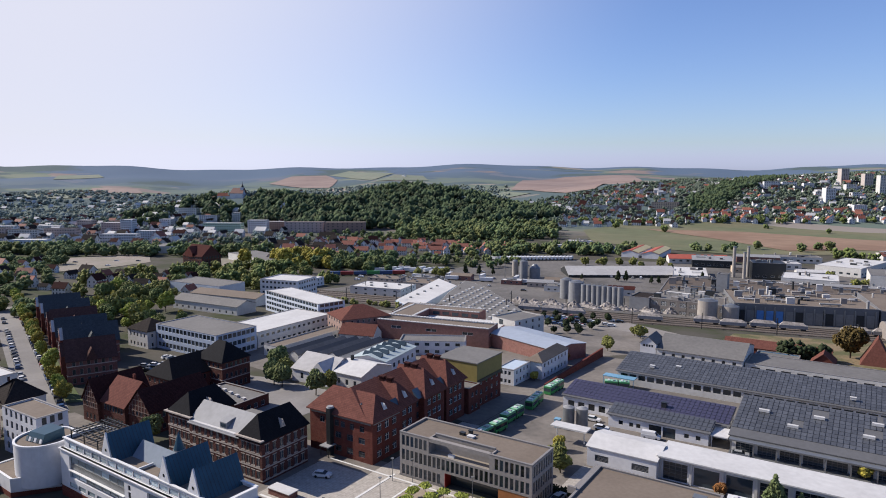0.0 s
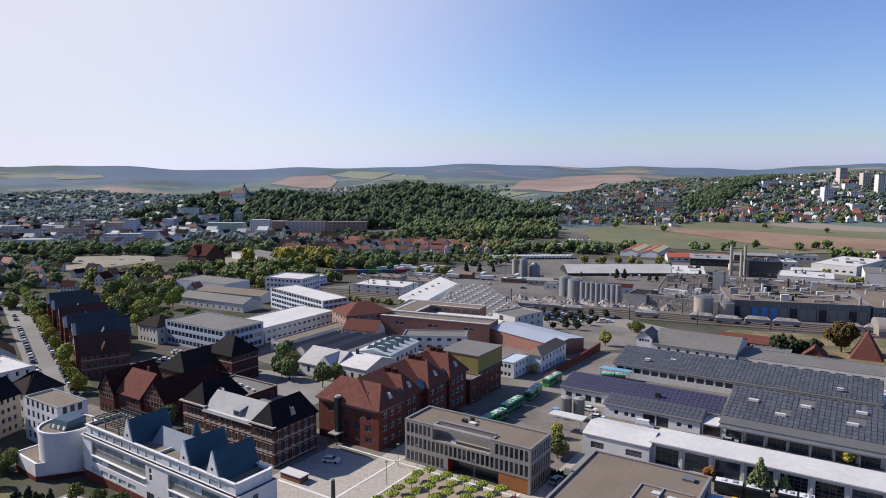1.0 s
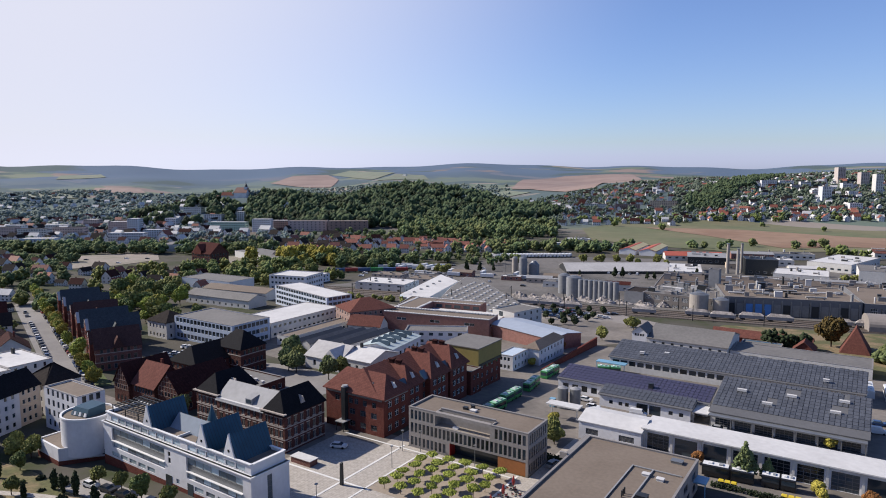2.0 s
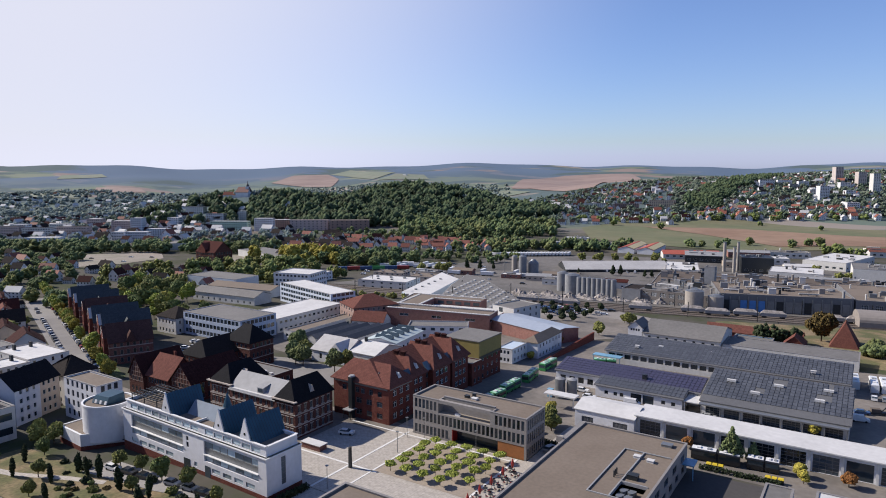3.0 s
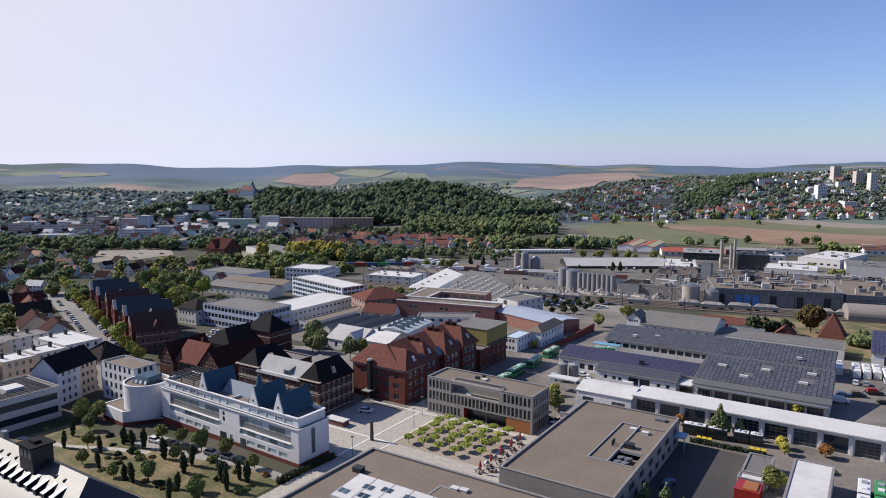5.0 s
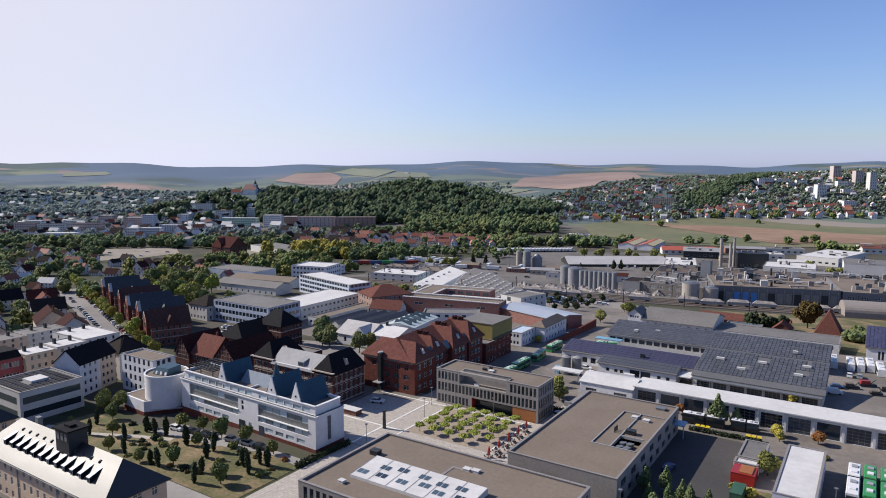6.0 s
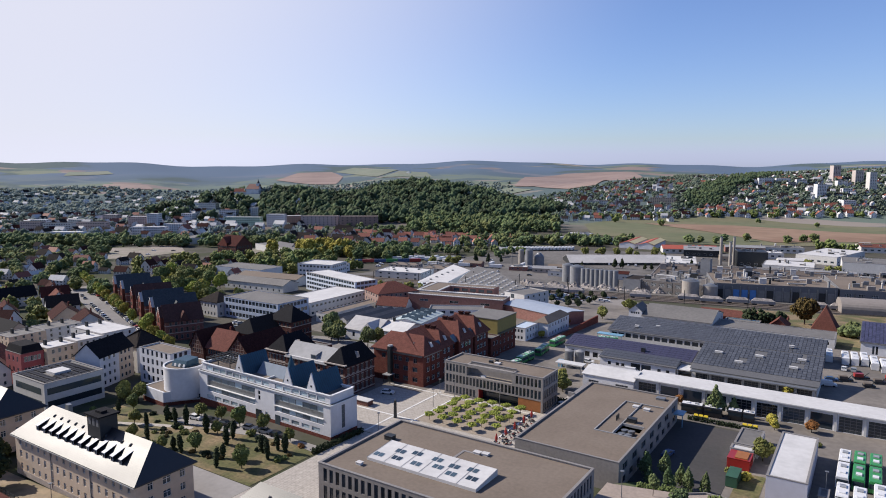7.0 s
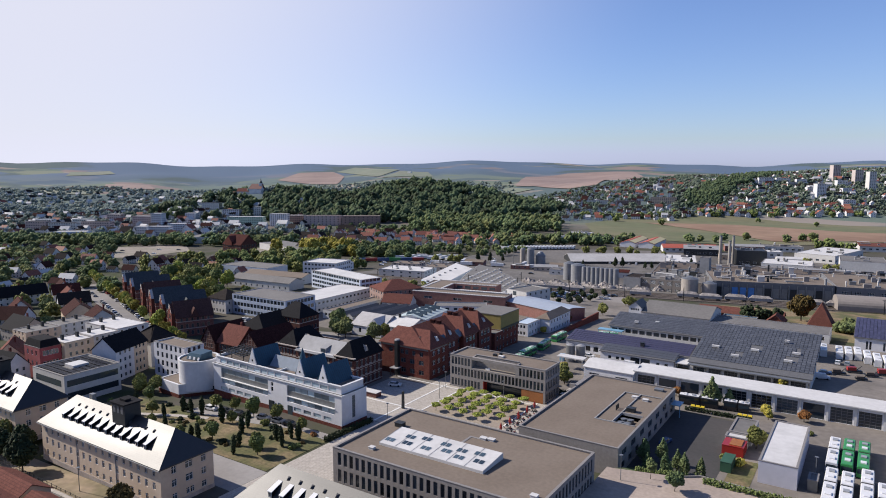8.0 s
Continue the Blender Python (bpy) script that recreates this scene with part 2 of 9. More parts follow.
LEAF = {
    "green": material("green_leaves", (0.12, 0.15, 0.046), 0.8, 0.2, 0.4, 0.05, 0, 0, 0.2, island=0.4),
    "dark": material("dark_leaves", (0.0261, 0.0374, 0.0157), 0.85, 0.2, 0.4, 0.05, 0, 0, 0.2, island=0.4),
    "olive": material("olive_leaves", (0.16, 0.165, 0.046), 0.8, 0.2, 0.4, 0.05, 0, 0, 0.2, island=0.4),
    "lime": material("lime_leaves", (0.25, 0.28, 0.05), 0.75, 0.15, 0.4, 0.05, 0, 0, 0.2, island=0.3),
    "yellow": material("yellowing_leaves", (0.29, 0.25, 0.046), 0.8, 0.2, 0.4, 0.05, 0, 0, 0.2, island=0.4),
    "rust": material("rust_leaves", (0.198, 0.086, 0.0264), 0.8, 0.2, 0.4, 0.05, 0, 0, 0.2, island=0.4),
    "brown": material("brown_leaves", (0.085, 0.06, 0.018), 0.85, 0.2, 0.4, 0.05, 0, 0, 0.2, island=0.4),
    "wood": material("wood_leaves", (0.09, 0.127, 0.056), 0.9, 0.2, 0.1, 0.05, 0, 0, 0.15, second=(0.118, 0.13, 0.05), island=0.3),
    "hill": material("hill_leaves", (0.05, 0.076, 0.04), 0.9, 0.2, 0.1, 0.05, 0, 0, 0.15, second=(0.075, 0.098, 0.045), island=0.3),
    # leaf colour paled and blued to imitate distance haze
    "haze": material("haze_tinted_leaves", (0.15, 0.19, 0.185), 0.95, 0.2, 0.1, 0.03, 0, 0, 0.1, second=(0.18, 0.205, 0.165), island=0.25),
    # a slight haze tint is mixed into this green
    "far": material("slightly_hazed_leaves", (0.085, 0.115, 0.082), 0.95, 0.2, 0.1, 0.03, 0, 0, 0.1, second=(0.115, 0.135, 0.1), island=0.25),
}
PAINT = {k: material(k + "_paint", c, 0.35, 0.04, 1, 0.3, 0, 0, 0.5) for k, c in (
    ("white", (0.609, 0.609, 0.609)), ("black", (0.0132, 0.0132, 0.0145)), ("silver", (0.264, 0.271, 0.278)), ("red", (0.264, 0.0198, 0.0165)),
    ("blue", (0.0264, 0.0661, 0.165)), ("green", (0.0397, 0.224, 0.0661)), ("yellow", (0.566, 0.418, 0.0261)), ("pale_blue", (0.157, 0.313, 0.432)), ("mint", (0.24, 0.46, 0.3)))}
RUBBER = material("rubber", (0.0132, 0.0132, 0.0132), 0.9)


# ---- mesh tools ----
class Mesh:
    """Vertices and faces of one mesh, gathered before it is linked."""

    def __init__(self):
        self.v, self.f, self.k = [], [], []

    def add(self, verts, faces, slot=0):
        n = len(self.v)
        self.v += [tuple(p) for p in verts]
        self.f += [tuple(i + n for i in f) for f in faces]
        self.k += [slot] * len(faces)
        return self

    def box(self, x0, x1, y0, y1, z0, z1, slot=0):
        return self.add([(x0, y0, z0), (x1, y0, z0), (x1, y1, z0), (x0, y1, z0), (x0, y0, z1), (x1, y0, z1), (x1, y1, z1), (x0, y1, z1)],
                        [(3, 2, 1, 0), (4, 5, 6, 7), (0, 1, 5, 4), (1, 2, 6, 5), (2, 3, 7, 6), (3, 0, 4, 7)], slot)

    def side_box(self, side, w, d, a, b, t0, t1, z0, z1, slot=0):
        """A box on a facade: a..b along it from its left end as seen from outside, t0..t1 inwards from its face."""
        if side == "S":
            return self.box(-w / 2 + a, -w / 2 + b, -d / 2 + t0, -d / 2 + t1, z0, z1, slot)
        if side == "N":
            return self.box(w / 2 - b, w / 2 - a, d / 2 - t1, d / 2 - t0, z0, z1, slot)
        if side == "E":
            return self.box(w / 2 - t1, w / 2 - t0, -d / 2 + a, -d / 2 + b, z0, z1, slot)
        return self.box(-w / 2 + t0, -w / 2 + t1, d / 2 - b, d / 2 - a, z0, z1, slot)

    def prism(self, pts, z0, z1, slot=0):
        n = len(pts)
        return self.add([(x, y, z0) for x, y in pts] + [(x, y, z1) for x, y in pts],
                        [tuple(range(n - 1, -1, -1)), tuple(range(n, 2 * n))] + [(i, (i + 1) % n, n + (i + 1) % n, n + i) for i in range(n)], slot)

    def tube(self, x, y, z0, z1, r0, r1=None, n=20, slot=0):
        r1 = r0 if r1 is None else r1
        ring = [(math.cos(2 * math.pi * i / n), math.sin(2 * math.pi * i / n)) for i in range(n)]
        return self.add([(x + r0 * c, y + r0 * s, z0) for c, s in ring] + [(x + r1 * c, y + r1 * s, z1) for c, s in ring],
                        [tuple(range(n - 1, -1, -1)), tuple(range(n, 2 * n))] + [(i, (i + 1) % n, n + (i + 1) % n, n + i) for i in range(n)], slot)

    def limb(self, p, q, r0, r1, n=6):
        p, q = Vector(p), Vector(q)
        w = (q - p).normalized()
        a = w.orthogonal().normalized()
        b = w.cross(a)
        ring = [(a * math.cos(2 * math.pi * i / n) + b * math.sin(2 * math.pi * i / n)) for i in range(n)]
        return self.add([p + r0 * c for c in ring] + [q + r1 * c for c in ring],
                        [tuple(range(n - 1, -1, -1)), tuple(range(n, 2 * n))] + [(i, (i + 1) % n, n + (i + 1) % n, n + i) for i in range(n)])

    def gable(self, w, d, z, rise, over=0.4, thick=0.25, axis="x", cut0=0.0, cut1=0.0, slot=0):
        """A pitched roof over w x d with its ridge along axis; cut0/cut1: how far the ridge stops short of each end (a hip)."""
        L, W = (w, d) if axis == "x" else (d, w)
        l, h = L / 2 + over, W / 2 + over
        drop = rise * over / (W / 2)
        e0 = -l if cut0 == 0 else -L / 2 + cut0
        e1 = l if cut1 == 0 else L / 2 - cut1
        top = [(-l, -h, z - drop), (l, -h, z - drop), (l, h, z - drop), (-l, h, z - drop), (e0, 0, z + rise), (e1, 0, z + rise)]
        low = [(x, y, c - thick) for x, y, c in top]
        v = top + low
        if axis == "y":
            v = [(-y, x, c) for x, y, c in v]
        f = [(0, 1, 5, 4), (2, 3, 4, 5), (7, 6, 10, 11), (9, 8, 11, 10), (0, 6, 7, 1), (2, 8, 9, 3)]
        if cut0:
            f += [(3, 0, 4), (6, 9, 10), (3, 9, 6, 0)]
        else:
            f += [(0, 4, 10, 6), (4, 3, 9, 10)]
        if cut1:
            f += [(1, 2, 5), (8, 7, 11), (1, 7, 8, 2)]
        else:
            f += [(1, 7, 11, 5), (5, 11, 8, 2)]
        return self.add(v, f, slot)

    def data(self, name, *mats, smooth=False):
        me = bpy.data.meshes.new(name)
        me.from_pydata(self.v, [], self.f)
        for m in mats:
            me.materials.append(m)
        if len(mats) > 1:
            me.polygons.foreach_set("material_index", self.k)
        if smooth:
            me.polygons.foreach_set("use_smooth", [True] * len(me.polygons))
        me.update()
        return me


def part(name, mesh, mat, parent, label="", smooth=False):
    mats = mat if isinstance(mat, (list, tuple)) else (mat,)
    ob = new(name, mesh.data(name, *mats, smooth=smooth))
    ob.parent = parent
    return tagged(ob, label)


def thing(name, label, category, x, y, z=None, rz=0.0, group="", kind=""):
    ob = new(name)
    ob.empty_display_size = 0.5
    ob.matrix_world = pose(x, y, ground(x, y) if z is None else z, 0, 0, rz)
    return tagged(ob, label, category, group, kind)


# ---- the lie of the land ----
C33, S33 = math.cos(radians(33)), math.sin(radians(33))
SLOPE_S = (-5000, 140, 200, 280, 340, 400, 500, 620, 9000)
SLOPE_Z = (0, 0, -2, -5.5, -9, -13.5, -18, -19, -19)
KNOLLS = ((-798, 1105, 53, 140, 125), (-700, 1130, 33, 105, 105), (-812, 900, 31, 105, 100), (-993, 834, 42, 120, 100), (-900, 850, 38, 110, 90))


def step(a, b, x):
    t = np.clip((x - a) / (b - a), 0, 1)
    return t * t * (3 - 2 * t)


def land(x, y):
    """Height of the ground at arrays x, y."""
    z = np.interp(0.9 * y - 0.2 * x, SLOPE_S, SLOPE_Z) - np.interp(-x, (120, 160, 190, 400, 600), (0, 1.9, 2.9, 3.6, 0)) * (1 - step(150, 260, y))
    u, v = -x * S33 + y * C33, x * C33 + y * S33
    d = np.hypot(u, v)
    knoll = sum((h * np.exp(-((x - a) / p) ** 2 / 1.6 - ((y - b) / q) ** 2 / 1.6)) ** 4 for a, b, h, p, q in KNOLLS) ** 0.25
    z = z + knoll * step(350, 600, d)
    z = z + step(1060, 1480, u) * np.interp(v, (170, 270, 345, 457, 645, 900, 1100), (0, 14, 28, 50, 60, 66, 68)) * (1 - step(1850, 2700, d))
    ang = v / np.maximum(u, 1)
    right = np.interp(d, (0, 1500, 2400, 3400, 4200, 4650, 5200), (0, 0, 24, 58, 100, 128, 118))
    left = np.interp(d, (0, 2500, 3500, 4200, 4650, 5200), (0, 0, 26, 84, 122, 112))
    m = step(-0.45, -0.05, ang)
    wave = 1 + 0.10 * np.sin(ang * 9 + 1.0) + 0.06 * np.sin(ang * 23 + 0.4) + 0.03 * np.sin(ang * 51)
    far = (left * (1 - m) + right * m) * np.where(u > 0, wave, 1)
    far = far + step(1500, 2300, d) * (1 - step(3600, 4300, d)) * (9 * np.sin(x / 260 + 1) * np.cos(y / 310) + 5 * np.sin(x / 120 + y / 140))
    return z + far * step(1400, 1800, d)


def ground(x, y):
    return float(land(np.array([float(x)]), np.array([float(y)]))[0])


def uv(u, v):
    return (-u * S33 + v * C33, u * C33 + v * S33)


def grid_sheet(name, xs, ys, lift, mat, label, where=None, kind="structure", category=""):
    """A sheet draped over the land on a grid of x and y."""
    X, Y = np.meshgrid(xs, ys)
    if where:
        X, Y = where(X, Y)
    Z = land(X, Y) + lift
    ny, nx = X.shape
    me = bpy.data.meshes.new(name)
    i = (np.arange(ny - 1)[:, None] * nx + np.arange(nx - 1)[None, :]).ravel()
    me.from_pydata(np.stack([X, Y, Z], -1).reshape(-1, 3).tolist(), [], np.stack([i, i + 1, i + nx + 1, i + nx], -1).tolist())
    me.materials.append(mat)
    me.polygons.foreach_set("use_smooth", [True] * len(me.polygons))
    return tagged(new(name, me), label, category, kind=kind)


def patch(name, pts, lift, mat, label, size=6.0):
    """A ground surface with the outline pts, cut to a fine grid, so that it follows the land."""
    bm = bmesh.new()
    bm.faces.new([bm.verts.new((x, y, 0)) for x, y in pts])
    for axis, normal in ((0, (1, 0, 0)), (1, (0, 1, 0))):
        lo, hi = min(p[axis] for p in pts), max(p[axis] for p in pts)
        k = int((hi - lo) / size)
        for i in range(1, k + 1):
            co = [0, 0, 0]
            co[axis] = lo + (hi - lo) * i / (k + 1)
            bmesh.ops.bisect_plane(bm, geom=bm.verts[:] + bm.edges[:] + bm.faces[:], plane_co=co, plane_no=normal)
    for v in bm.verts:
        v.co.z = ground(v.co.x, v.co.y) + lift
    bmesh.ops.recalc_face_normals(bm, faces=bm.faces[:])
    me = bpy.data.meshes.new(name)
    bm.to_mesh(me)
    bm.free()
    if me.polygons and me.polygons[0].normal.z < 0:
        me.flip_normals()
    me.materials.append(mat)
    return tagged(new(name, me), label, kind="structure")


def ground_material():
    """Town ground near by; from about a kilometre on, fields in strips, meadow and woods, their colours tinted to
    imitate haze.
    """
    m = bpy.data.materials.new("land")
    m.use_nodes = True
    n, l = m.node_tree.nodes, m.node_tree.links
    p = n["Principled BSDF"]
    p.inputs["Roughness"].default_value, p.inputs["Specular IOR Level"].default_value = 1, 0.1
    pos = n.new("ShaderNodeNewGeometry").outputs["Position"]

    def noise_at(scale, detail=5):
        t = n.new("ShaderNodeTexNoise")
        t.inputs["Scale"].default_value, t.inputs["Detail"].default_value = scale, detail
        l.new(pos, t.inputs["Vector"])
        return t.outputs["Fac"]

    def mixed(fac, a, b):
        x = n.new("ShaderNodeMix")
        x.data_type = 'RGBA'
        l.new(fac, x.inputs["Factor"])
        for key, c in (("A", a), ("B", b)):
            if isinstance(c, tuple):
                x.inputs[key].default_value = (*c, 1)
            else:
                l.new(c, x.inputs[key])
        return x.outputs["Result"]

    def span(value, a, b):
        r = n.new("ShaderNodeMapRange")
        r.inputs["From Min"].default_value, r.inputs["From Max"].default_value = a, b
        l.new(value, r.inputs["Value"])
        return r.outputs["Result"]

    near = mixed(span(noise_at(0.03), 0.45, 0.58), (0.086, 0.078, 0.0661), (0.043, 0.0529, 0.0231))
    near = mixed(span(noise_at(0.25), 0.35, 0.75), near, (0.0661, 0.0628, 0.0496))
    turn = n.new("ShaderNodeMapping")
    turn.inputs["Rotation"].default_value = (0, 0, 0.7)
    turn.inputs["Scale"].default_value = (1, 2.6, 0)
    l.new(pos, turn.inputs["Vector"])
    cell = n.new("ShaderNodeTexVoronoi")
    cell.inputs["Scale"].default_value = 0.0022
    l.new(turn.outputs[0], cell.inputs["Vector"])
    sep = n.new("ShaderNodeSeparateColor")
    l.new(cell.outputs["Color"], sep.inputs[0])
    ramp = n.new("ShaderNodeValToRGB")
    ramp.color_ramp.interpolation = 'CONSTANT'
    els = ramp.color_ramp.elements
    # field colours greyed, as distance haze would grey them
    els[0].color = (0.13, 0.158, 0.12, 1)
    els[1].position, els[1].color = 0.26, (0.21, 0.168, 0.15, 1)
    for at, c in ((0.46, (0.165, 0.185, 0.14)), (0.62, (0.235, 0.205, 0.178)), (0.8, (0.12, 0.152, 0.125))):
        e = els.new(at)
        e.color = (*c, 1)
    l.new(sep.outputs[0], ramp.inputs[0])
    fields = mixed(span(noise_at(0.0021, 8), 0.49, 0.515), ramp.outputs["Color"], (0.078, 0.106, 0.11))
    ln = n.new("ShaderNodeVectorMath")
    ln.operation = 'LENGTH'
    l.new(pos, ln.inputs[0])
    # blue haze over the far woods and ridges, put into the base colour
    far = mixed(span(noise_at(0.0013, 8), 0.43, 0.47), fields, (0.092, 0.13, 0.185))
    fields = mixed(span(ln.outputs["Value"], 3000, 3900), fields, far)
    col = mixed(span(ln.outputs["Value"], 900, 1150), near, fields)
    l.new(col, p.inputs["Base Color"])
    return m


def land_sheet():
    """The ground as one sheet: rings round the start, closer together near by."""
    r = np.concatenate([np.linspace(0.0, 900, 90), np.linspace(920, 2400, 90), np.linspace(2440, 4860, 70)])
    a = np.linspace(-math.pi, math.pi, 361)
    R, A = np.meshgrid(r, a)
    X, Y = uv(R * np.cos(A), R * np.sin(A))
    Z = land(X, Y)
    na, nr = X.shape
    me = bpy.data.meshes.new("ground")
    i = (np.arange(na - 1)[:, None] * nr + np.arange(nr - 1)[None, :]).ravel()
    me.from_pydata(np.stack([X, Y, Z], -1).reshape(-1, 3).tolist(), [], np.stack([i, i + nr, i + nr + 1, i + 1], -1).tolist())
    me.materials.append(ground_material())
    me.polygons.foreach_set("use_smooth", [True] * len(me.polygons))
    if me.polygons[500].normal.z < 0:
        me.flip_normals()
    return tagged(new("ground", me), "town ground, farmland and wooded ridges to the horizon, with haze in the far colours", "ground", kind="structure")


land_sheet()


# ---- parts of buildings ----
SIDE_TURN = {"S": 0, "E": 90, "N": 180, "W": -90}
WINDOW_MESHES = {}


def facade(M, side, w, d, z0, z1, a0, a1, rows, thick=0.4):
    """Wall of a facade from a0 to a1 with real openings; rows: (sill, head, [(a, b), ...])."""
    at = z0
    for lo, hi, cols in sorted(rows, key=lambda r: r[0]):
        cols = sorted(c for c in cols if c[0] > a0 and c[1] < a1)
        if lo > at:
            M.side_box(side, w, d, a0, a1, 0, thick, at, lo)
        left = a0
        for a, b in cols:
            M.side_box(side, w, d, left, a, 0, thick, lo, hi)
            left = b
        M.side_box(side, w, d, left, a1, 0, thick, lo, hi)
        at = hi
    if z1 > at:
        M.side_box(side, w, d, a0, a1, 0, thick, at, z1)


def window_data(ww, wh, style, frame_mat, pane_mat):
    key = (round(ww, 2), round(wh, 2), style, frame_mat.name, pane_mat.name)
    if key not in WINDOW_MESHES:
        M = Mesh()
        t = 0.07
        h = ww / 2
        for b in ((-h, h, 0.1, 0.22, 0, t), (-h, h, 0.1, 0.22, wh - t, wh), (-h, -h + t, 0.1, 0.22, t, wh - t), (h - t, h, 0.1, 0.22, t, wh - t)):
            M.box(*b)
        if style == "cross":
            M.box(-0.04, 0.04, 0.11, 0.2, t, wh - t)
            M.box(-h + t, h - t, 0.11, 0.2, wh * 0.66, wh * 0.66 + 0.07)
        elif style == "trim":
            M.box(-0.04, 0.04, 0.11, 0.2, t, wh - t)
            M.box(-h - 0.14, h + 0.14, -0.08, 0.1, -0.22, 0.0).box(-h - 0.14, h + 0.14, -0.06, 0.1, wh, wh + 0.2)
        elif style == "band":
            k = max(1, round(ww / 2.2))
            for i in range(1, k):
                x = -h + ww * i / k
                M.box(x - 0.06, x + 0.06, 0.1, 0.22, t, wh - t)
        elif style == "gate":
            for i in range(1, 5):
                M.box(-h + t, h - t, 0.1, 0.2, wh * i / 5 - 0.05, wh * i / 5 + 0.05)
            for i in range(1, 4):
                x = -h + ww * i / 4
                M.box(x - 0.05, x + 0.05, 0.1, 0.2, t, wh - t)
        M.add([(-h, 0.16, 0), (h, 0.16, 0), (h, 0.16, wh), (-h, 0.16, wh)], [(0, 1, 2, 3)], 1)
        WINDOW_MESHES[key] = M.data("window", frame_mat, pane_mat)
    return WINDOW_MESHES[key]


def windows(parent, side, w, d, rows, style="plain", frame_mat=None, pane_mat=None, name="window", label=""):
    for lo, hi, cols in rows:
        for a, b in cols:
            ob = new(name, window_data(b - a, hi - lo, style, frame_mat or FRAME_WHITE, pane_mat or GLASS))
            ob.parent = parent
            m = (a + b) / 2
            x, y = {"S": (-w / 2 + m, -d / 2), "E": (w / 2, -d / 2 + m), "N": (w / 2 - m, d / 2), "W": (-w / 2, d / 2 - m)}[side]
            ob.matrix_basis = pose(x, y, lo, 0, 0, SIDE_TURN[side])
            if label:
                tagged(ob, label)


def even(L, n, ww, margin=1.0):
    if n < 1:
        return []
    p = (L - 2 * margin) / n
    return [(margin + p * (i + 0.5) - ww / 2, margin + p * (i + 0.5) + ww / 2) for i in range(n)]


def gable_ends(M, w, d, z, rise, axis, thick=0.35):
    """Triangular wall tops under a pitched roof."""
    if axis == "x":
        for x in (-w / 2, w / 2 - thick):
            M.add([(x, -d / 2, z), (x, d / 2, z), (x, 0, z + rise - 0.3), (x + thick, -d / 2, z), (x + thick, d / 2, z), (x + thick, 0, z + rise - 0.3)],
                  [(0, 2, 1), (3, 4, 5), (0, 1, 4, 3), (1, 2, 5, 4), (2, 0, 3, 5)])
    else:
        for y in (-d / 2, d / 2 - thick):
            M.add([(-w / 2, y, z), (w / 2, y, z), (0, y, z + rise - 0.3), (-w / 2, y + thick, z), (w / 2, y + thick, z), (0, y + thick, z + rise - 0.3)],
                  [(0, 1, 2), (3, 5, 4), (0, 3, 4, 1), (1, 4, 5, 2), (2, 5, 3, 0)])


def shell(b, w, d, h, wall, rows_by_side, z0=-1.5, label="", extra=None):
    M = Mesh()
    t = 0.4
    for side in "SNEW":
        L = w if side in "SN" else d
        a0, a1 = (0, L) if side in "SN" else (t, L - t)
        facade(M, side, w, d, z0, h, a0, a1, rows_by_side.get(side, []), t)
    if extra:
        extra(M)
    return part("wall", M, wall, b, label)


def flat_roof(b, w, d, h, roof_mat, par=0.5, wide=0.45, coping=None, label=""):
    part("roof", Mesh().box(-w / 2 + 0.38, w / 2 - 0.38, -d / 2 + 0.38, d / 2 - 0.38, h - 0.5, h - par), roof_mat, b, label)
    M = Mesh()
    o = 0.06
    for s, L in (("S", w), ("N", w)):
        M.side_box(s, w, d, -o, L + o, -o, wide, h, h + 0.14)
    for s, L in (("E", d), ("W", d)):
        M.side_box(s, w, d, wide, L - wide, -o, wide, h, h + 0.14)
    part("parapet", M, coping or COPING, b)


def block(name, label, category, x0, x1, y0, y1, h, wall, roof_mat, kind="flat", nS=0, nE=0, floors=3, ww=1.2, wh=1.5, rise=4.0, axis="x",
          hip=(0, 0), rz=0.0, style="plain", par=0.35, z=None, group="", frame_mat=None, pane_mat=None, nN=0, nW=0, sill=0.9, over=0.4, chimney=0):
    """A plain building with windows: flat, gabled or hipped."""
    w, d = x1 - x0, y1 - y0
    cx, cy = (x0 + x1) / 2, (y0 + y1) / 2
    b = thing(name, label, category, cx, cy, z, rz, group)
    fh = h / floors
    rows = {}
    for side, n, L in (("S", nS, w), ("E", nE, d), ("N", nN, w), ("W", nW, d)):
        if n:
            rows[side] = [(fh * i + sill, min(fh * i + sill + wh, h - 0.15), even(L, n, ww)) for i in range(floors)]
    shell(b, w, d, h, wall, rows, -2.5, extra=(lambda M: gable_ends(M, w, d, h, rise, axis)) if kind == "gable" else None)
    for side, r in rows.items():
        windows(b, side, w, d, r, style, frame_mat, pane_mat)
    if kind == "flat":
        flat_roof(b, w, d, h, roof_mat, par)
    else:
        L = w if axis == "x" else d
        W = d if axis == "x" else w
        c = hip if kind == "hip" else (0, 0)
        if kind == "hip" and c == (0, 0):
            c = (W / 2, W / 2)
        part("roof", Mesh().gable(w, d, h + 0.1, rise, over, 0.2, axis, *c), roof_mat, b)
        for i in range(chimney):
            s = (i + 1) / (chimney + 1) - 0.5
            px, py = (L * s, W * 0.12) if axis == "x" else (W * 0.12, L * s)
            part("chimney", Mesh().box(px - 0.4, px + 0.4, py - 0.3, py + 0.3, h + rise * 0.5, h + rise + 1.0), BRICK_RED, b)
    return b


